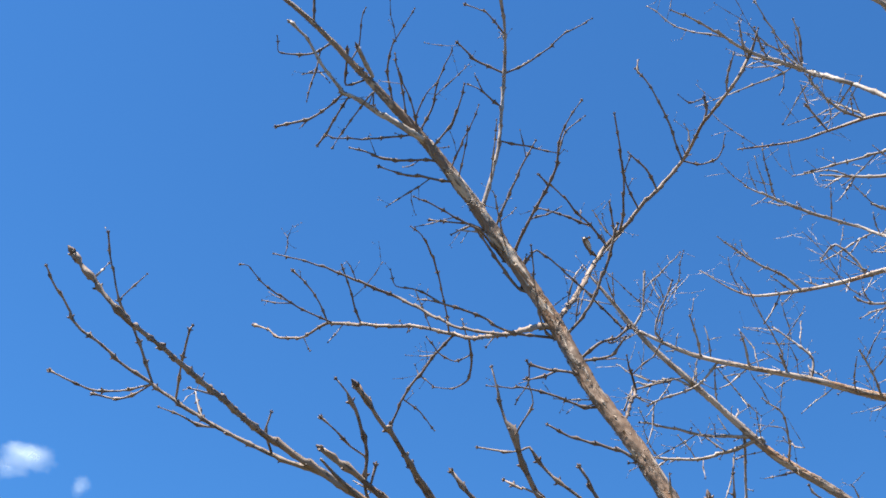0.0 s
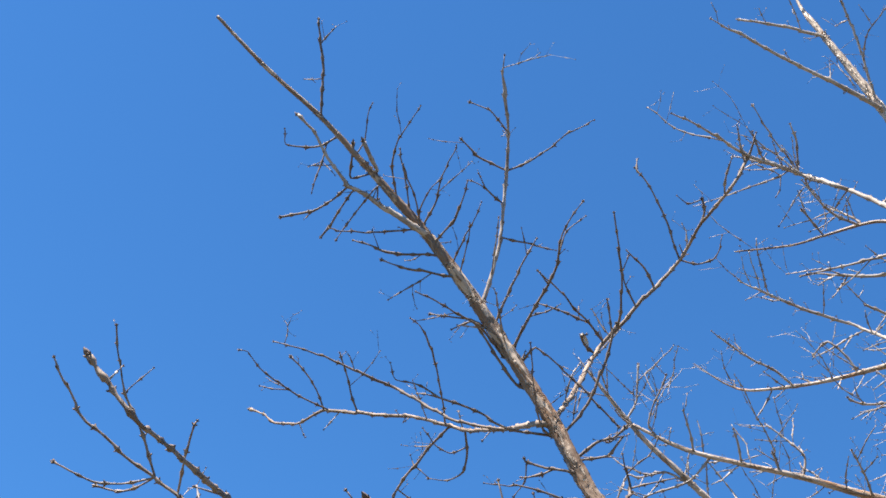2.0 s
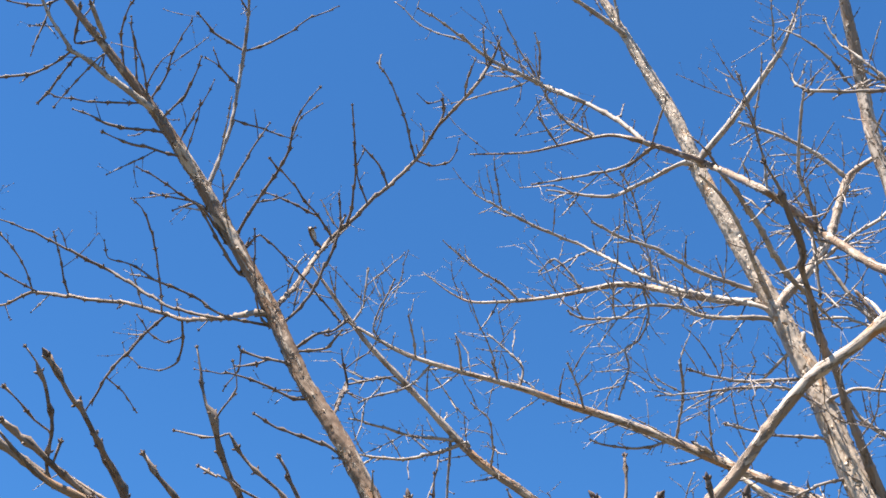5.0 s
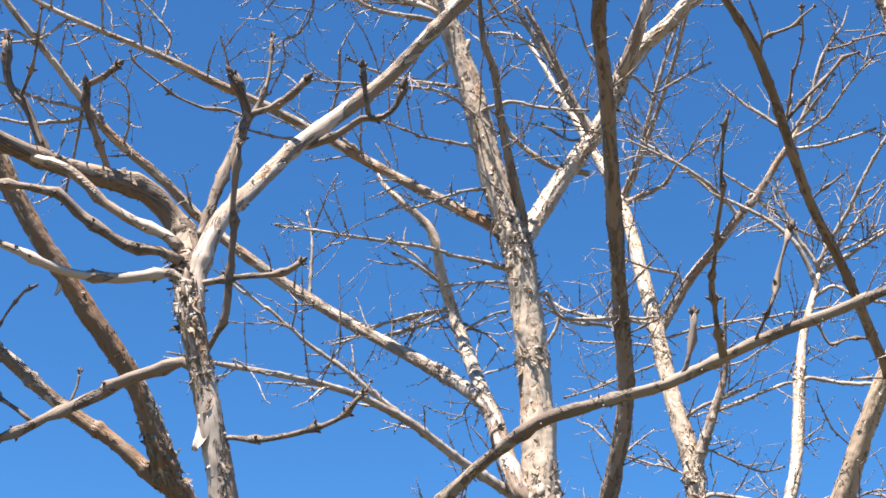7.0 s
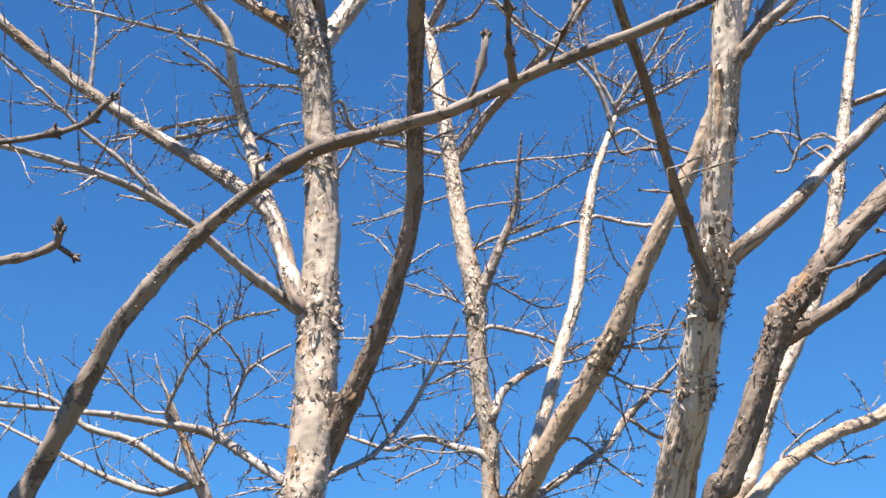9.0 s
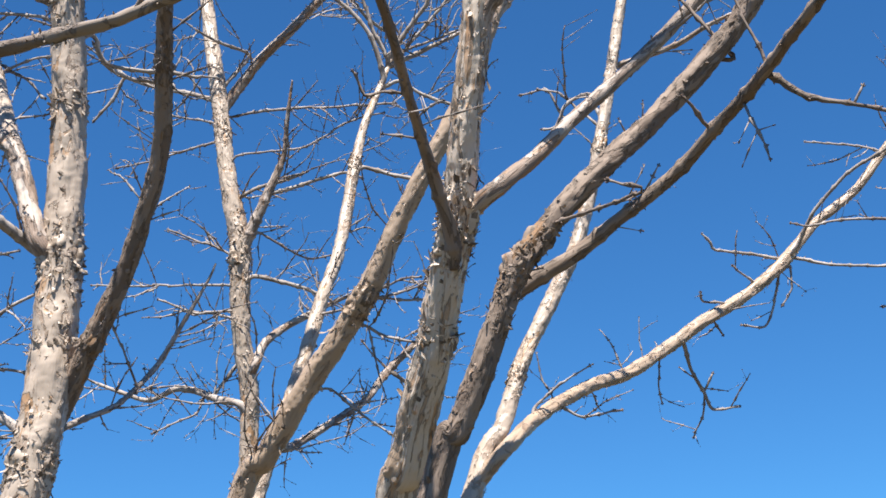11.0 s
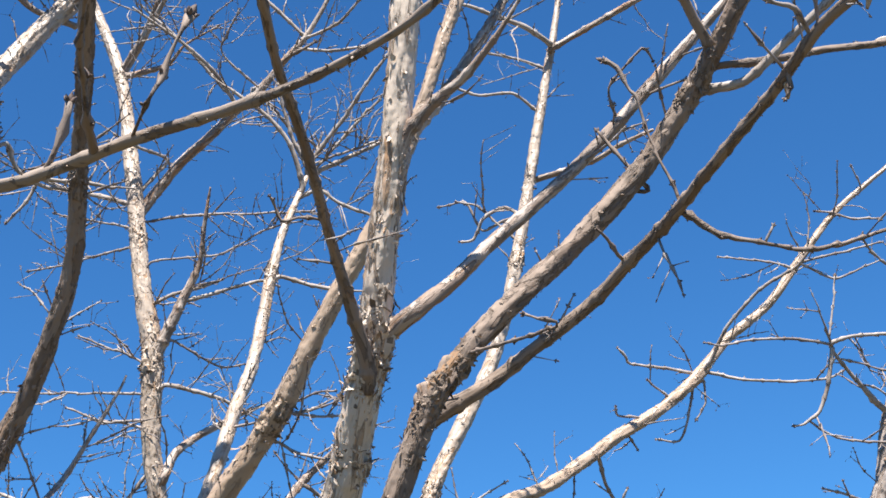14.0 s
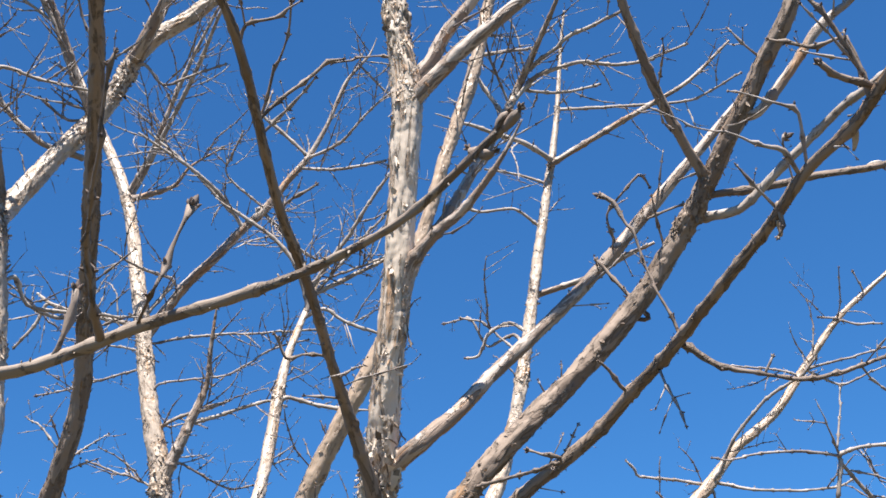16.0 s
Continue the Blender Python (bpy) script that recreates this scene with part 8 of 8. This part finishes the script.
t2s4 = limb(t2, (-0.778, 4.660, 4.270, 0.0065), (-0.806, 4.677, 4.301, 0.0060), (-0.972, 4.672, 4.256, 0.0060), (-1.104, 4.663, 4.229, 0.0049), name="branch", twigs=1.7)
t2s5 = limb(t2, (-0.740, 4.573, 4.133, 0.0064), (-0.757, 4.613, 4.179, 0.0058), (-0.621, 4.579, 4.232, 0.0048), (-0.554, 4.571, 4.238, 0.0040), name="twig", twigs=1.7)
t2s6 = limb(t2, (-0.818, 4.624, 4.422, 0.0065), (-0.847, 4.612, 4.454, 0.0059), (-0.930, 4.603, 4.558, 0.0059), (-1.050, 4.599, 4.668, 0.0041), name="twig", twigs=1.7)
t2s7 = limb(t2, (-0.767, 4.639, 4.227, 0.0065), (-0.790, 4.659, 4.269, 0.0059), (-0.649, 4.637, 4.177, 0.0048), (-0.579, 4.633, 4.096, 0.0040), name="twig", twigs=1.7)
e18 = limb(t2, (-0.804, 4.650, 4.365, 0.0095), (-0.809, 4.631, 4.408, 0.0086), (-0.911, 4.532, 4.476, 0.0073), (-0.994, 4.471, 4.506, 0.0051), name="branch", twigs=1.7)
e19 = limb(t2, (-0.788, 4.665, 4.305, 0.0081), (-0.805, 4.664, 4.329, 0.0074), (-0.993, 4.693, 4.325, 0.0062), (-1.171, 4.725, 4.308, 0.0052), name="branch", twigs=1.7)
e20 = limb(t2, (-0.778, 4.660, 4.270, 0.0081), (-0.798, 4.667, 4.299, 0.0073), (-0.992, 4.689, 4.256, 0.0062), (-1.142, 4.704, 4.240, 0.0043), name="branch", twigs=1.7)

# ---- loose bark and fine twigs ----
def part_of(holder, name, data):
    ob = new(name, data)
    ob.parent = holder
    return ob


def rough_spots(frames, rng):
    """Lengths along a stem round which the bark is torn up by old scars."""
    length = frames[-1][5]
    return [rng.uniform(0, length) for _ in range(int(length * 1.2) + 1)]


# stem, height, half-length along it and thickness of bark at the places where it is torn up all round
BURRS = [
    (t2, 3.24, 0.085, 1.0), (t2, 2.56, 0.07, 0.9), (t2, 4.22, 0.10, 0.9), (t2, 3.78, 0.035, 0.5), (t2, 2.95, 0.03, 0.4), (t6, 2.965, 0.09, 1.1), (t6, 4.16, 0.08, 0.9),
    (t6, 2.72, 0.04, 0.5), (t7, 2.73, 0.075, 0.9), (t7, 3.40, 0.06, 0.7), (t5, 3.20, 0.065, 0.9), (t3, 3.90, 0.09, 0.9), (t3, 4.55, 0.05, 0.5),
    (t4, 4.17, 0.05, 0.8), (t8, 3.05, 0.05, 0.6), (t8, 4.10, 0.05, 0.6), (n1, 2.60, 0.05, 0.5), (p1, 2.86, 0.06, 0.8), (t2d, 3.62, 0.05, 0.8),
    (t2d, 2.95, 0.03, 0.5), (t2l, 3.85, 0.06, 0.6), (t2r, 4.95, 0.06, 0.6), (t7r, 3.10, 0.04, 0.6),
]


def burr(w, frames, rng, high, reach, part):
    """A collar of torn bark: a swollen ring, patched dark for the shade in its gaps, under many curled scales."""
    k = min(range(len(frames)), key=lambda k: abs(frames[k][0][2] - high))
    here = [f for f in frames if abs(f[5] - frames[k][5]) < reach]
    if len(here) < 5:
        return
    first, swell = len(w.faces), []
    for n, f in enumerate(here):
        x = abs(2 * n / (len(here) - 1) - 1)
        swell.append((*f[:4], f[4] * (0.9 + 0.12 * part * (1 - x * x)), f[5]))
    w.tube(swell, 40, rng, 3.0)
    # patches of the ring coloured dark as the shade under the scales
    w.kinds.update({first + j: 1 for j in range(len(w.faces) - first) if noise.noise(Vector((0.35 * (j // 40), 0.5 * (j % 40), high * 9))) > 0.12})
    r = frames[k][4]
    for _ in range(int(5600 * part * reach * min(1.0, r / 0.045) + 25)):
        f = frames[max(0, min(len(frames) - 1, k + int(rng.gauss(0, 0.42) * len(here))))]
        size = min(0.021, 0.005 + r * 0.34)
        w.flake(f, rng, size * rng.uniform(0.45, 1.3), rng.choice((0.12, 0.25, 0.45, 0.75)), 1.5, 0.3, wide=rng.choice((0.5, 0.8, 1.2)))


def dress(ob, frames, thick, mat, twigs):
    rng = random.Random(len(frames) * 31 + int(thick * 1e5))
    length = frames[-1][5]
    holder = ob if ob.parent.type == "EMPTY" else ob.parent
    if thick > 0.012:
        w = Weave()
        forks = []
        for other, theirs, r, _, _ in sorted(STEMS, key=lambda q: -q[2]):
            if other is not ob and r > max(0.004, 0.16 * thick) and (other.parent is ob or other.parent is ob.parent):
                root = theirs[min(4, len(theirs) - 1)][0]
                near = min(frames[::3], key=lambda f: np.linalg.norm(f[0] - root))
                if np.linalg.norm(near[0] - root) < 0.1 and all(abs(near[5] - s) > 0.06 for s, _, _ in forks):
                    d = theirs[min(9, len(theirs) - 1)][0] - near[0]
                    forks.append((near[5], min(1.0, 1.5 * r / near[4]), math.atan2(d @ near[3], d @ near[2])))
        for s, part, at in forks:
            k = min(range(len(frames)), key=lambda k: abs(frames[k][5] - s))
            reach = 0.008 + frames[k][4] * (0.4 + 1.5 * part)
            here = [f for f in frames if abs(f[5] - s + 0.25 * reach) < reach]
            for _ in range(int((120 if thick > 0.028 else 85 if thick > 0.018 else 34) * part**1.1) + 6):
                f = rng.choice(here)
                size = min(0.013, 0.004 + f[4] * 0.2) * (0.5 + 0.5 * part)
                w.flake(f, rng, 1.35 * size * rng.uniform(0.4, 1.4), rng.choice((0.12, 0.25, 0.4, 0.8)), 1.3, 0.05, None if part > 0.4 else at)
        for stem, high, reach, part in BURRS:
            if stem is ob:
                burr(w, frames, rng, high, reach, part)
        for s in rough_spots(frames, rng):
            here = [f for f in frames if abs(f[5] - s) < 0.012 + f[4] * 0.6]
            at = rng.uniform(0, 6.28)
            for _ in range(14 if thick > 0.02 else 7):
                if here:
                    f = rng.choice(here)
                    w.flake(f, rng, min(0.013, 0.004 + f[4] * 0.19) * rng.uniform(0.4, 1.3), rng.choice((0.15, 0.3, 0.6)), 1.0, 0.03, at)
        shag = 170 if mat in (STRIP_BARK, GREY_BARK, SCALY_BARK) else 95
        high = [f for f in frames if f[0][2] > 1.4] or frames
        for _ in range(int((high[-1][5] - high[0][5]) * (shag if thick > 0.018 else 60))):
            f = rng.choice(high)
            across = rng.random() < 0.45
            size = min(0.02, 0.0035 + f[4] * 0.32) * rng.uniform(0.4, 1.3)
            w.flake(f, rng, size * (0.7 if across else 1.0), rng.choice((0.25, 0.45, 0.7) if across else (0.06, 0.12, 0.25)), 0.5, 0.02, wide=2.2 if across else 1.0)
        for _ in range(int((high[-1][5] - high[0][5]) * (70 if mat in (STRIP_BARK, SCALY_BARK) else 12 if thick > 0.03 else 0))):
            w.flake(rng.choice(high), rng, rng.uniform(0.02, 0.042) * min(1.0, thick / 0.035), rng.choice((0.08, 0.16, 0.3)), 0.2, 0.12, wide=0.6)
        tagged(part_of(holder, "loose_bark", w.mesh("loose_bark", mat)), kind="stuff")
    if twigs and thick < 0.032:
        w, per = Weave(), (11.0 if thick < 0.006 else 12.0 if thick < 0.02 else 5.0) * twigs
        for _ in range(int(length * per + rng.random())):
            f = frames[min(len(frames) - 1, int(len(frames) * rng.uniform(0.12, 1.0)))]
            a = rng.uniform(0, 6.283)
            s = math.cos(a) * f[2] + math.sin(a) * f[3]
            r = min(0.0036, f[4] * 0.7) * rng.uniform(0.65, 1.0)
            kind = rng.random()
            size = rng.uniform(0.015, 0.04) if kind < 0.35 else rng.uniform(0.05, 0.2) if kind < 0.85 or twigs < 0.5 else rng.uniform(0.2, 0.42)
            size *= 0.6 if thick < 0.003 else 1.0
            shoot(w, rng, f[0] + s * f[4] * 0.7, s + f[1] * rng.uniform(0.2, 1.2) + np.array((0, 0, 0.12)), size, r)
        if w.verts:
            tagged(part_of(holder, "twiglet_spray", w.mesh("twiglet_spray", SHOOT_BARK if mat is SHOOT_BARK else TWIG_BARK)), kind="stuff")


for stem in STEMS:
    dress(*stem)


def peel(parent, top, low, width, name, label, curl=0.3):
    """A strip of bark that hangs by its upper end and curls along its length."""
    root = parent
    while root.parent:
        root = root.parent
    top, low = Vector(top) - root.location, Vector(low) - root.location
    down = low - top
    side = down.cross(Vector((0.15, 1, 0.1))).normalized()
    out = side.cross(down).normalized()
    verts, faces, n, m = [], [], 9, 5
    for face in (0, 1):
        for k in range(n):
            f = k / (n - 1)
            w = width * (0.75 + 0.5 * math.sin(f * 2.6 + 0.3)) * (1 - 0.5 * f**3)
            for j in range(m):
                u = j / (m - 1) - 0.5
                bow = curl * width * (1 - 4 * u * u) + 0.5 * curl * width * math.sin(f * 5)
                p = top + down * f + side * (u * w + 0.3 * width * math.sin(3 * f)) + out * (bow + 0.0012 * face)
                verts.append(p + side * 0.06 * width * noise.noise(Vector((f * 6, u * 4, width * 99))))
    for k in range(n - 1):
        for j in range(m - 1):
            a = k * m + j
            faces.append((a, a + 1, a + m + 1, a + m))
            b = a + n * m
            faces.append((b, b + m, b + m + 1, b + 1))
    rim = [j for j in range(m)] + [k * m + m - 1 for k in range(1, n)] + [(n - 1) * m + j for j in range(m - 2, -1, -1)] + [k * m for k in range(n - 2, 0, -1)]
    for a, b in zip(rim, rim[1:] + rim[:1]):
        faces.append((a, a + n * m, b + n * m, b))
    me = bpy.data.meshes.new(name)
    me.from_pydata(verts, [], faces)
    me.attributes.new("bark", "FLOAT_VECTOR", "POINT").data.foreach_set("vector", np.array([v[:] for v in verts], np.float32).ravel())
    me.materials.append(PAPER_BARK)
    me.polygons.foreach_set("use_smooth", [True] * len(faces))
    return tagged(part_of(parent, name, me), label)


peel(n1, (-0.596, 1.333, 2.400), (-0.608, 1.344, 2.355), 0.0166, "bark_strip", "pale strip of bark hanging loose")
peel(n1, (-0.630, 1.294, 2.553), (-0.630, 1.298, 2.538), 0.0140, "bark_tag", "small square white scrap of bark", 0.12)
peel(n1, (-0.533, 1.397, 2.190), (-0.511, 1.394, 2.203), 0.0093, "bark_strip", "brown strip of bark standing off")
peel(p1, (-1.316, 2.258, 3.194), (-1.327, 2.272, 3.168), 0.0117, "bark_strip", "pale strip of bark hanging loose")
peel(t7z, (1.898, 2.536, 3.537), (1.948, 2.534, 3.549), 0.0130, "bark_tag", "small white scrap of bark round a branch", 0.12)
peel(t7r, (1.325, 1.697, 3.031), (1.334, 1.738, 3.004), 0.0109, "bark_strip", "pale strip of bark hanging loose")
peel(t7r, (1.271, 1.936, 2.979), (1.286, 1.969, 2.965), 0.0106, "bark_strip", "pale strip of bark hanging loose")
peel(a6, (-1.840, 2.129, 4.727), (-1.832, 2.164, 4.666), 0.0155, "bark_strip", "white curled strip of bark")
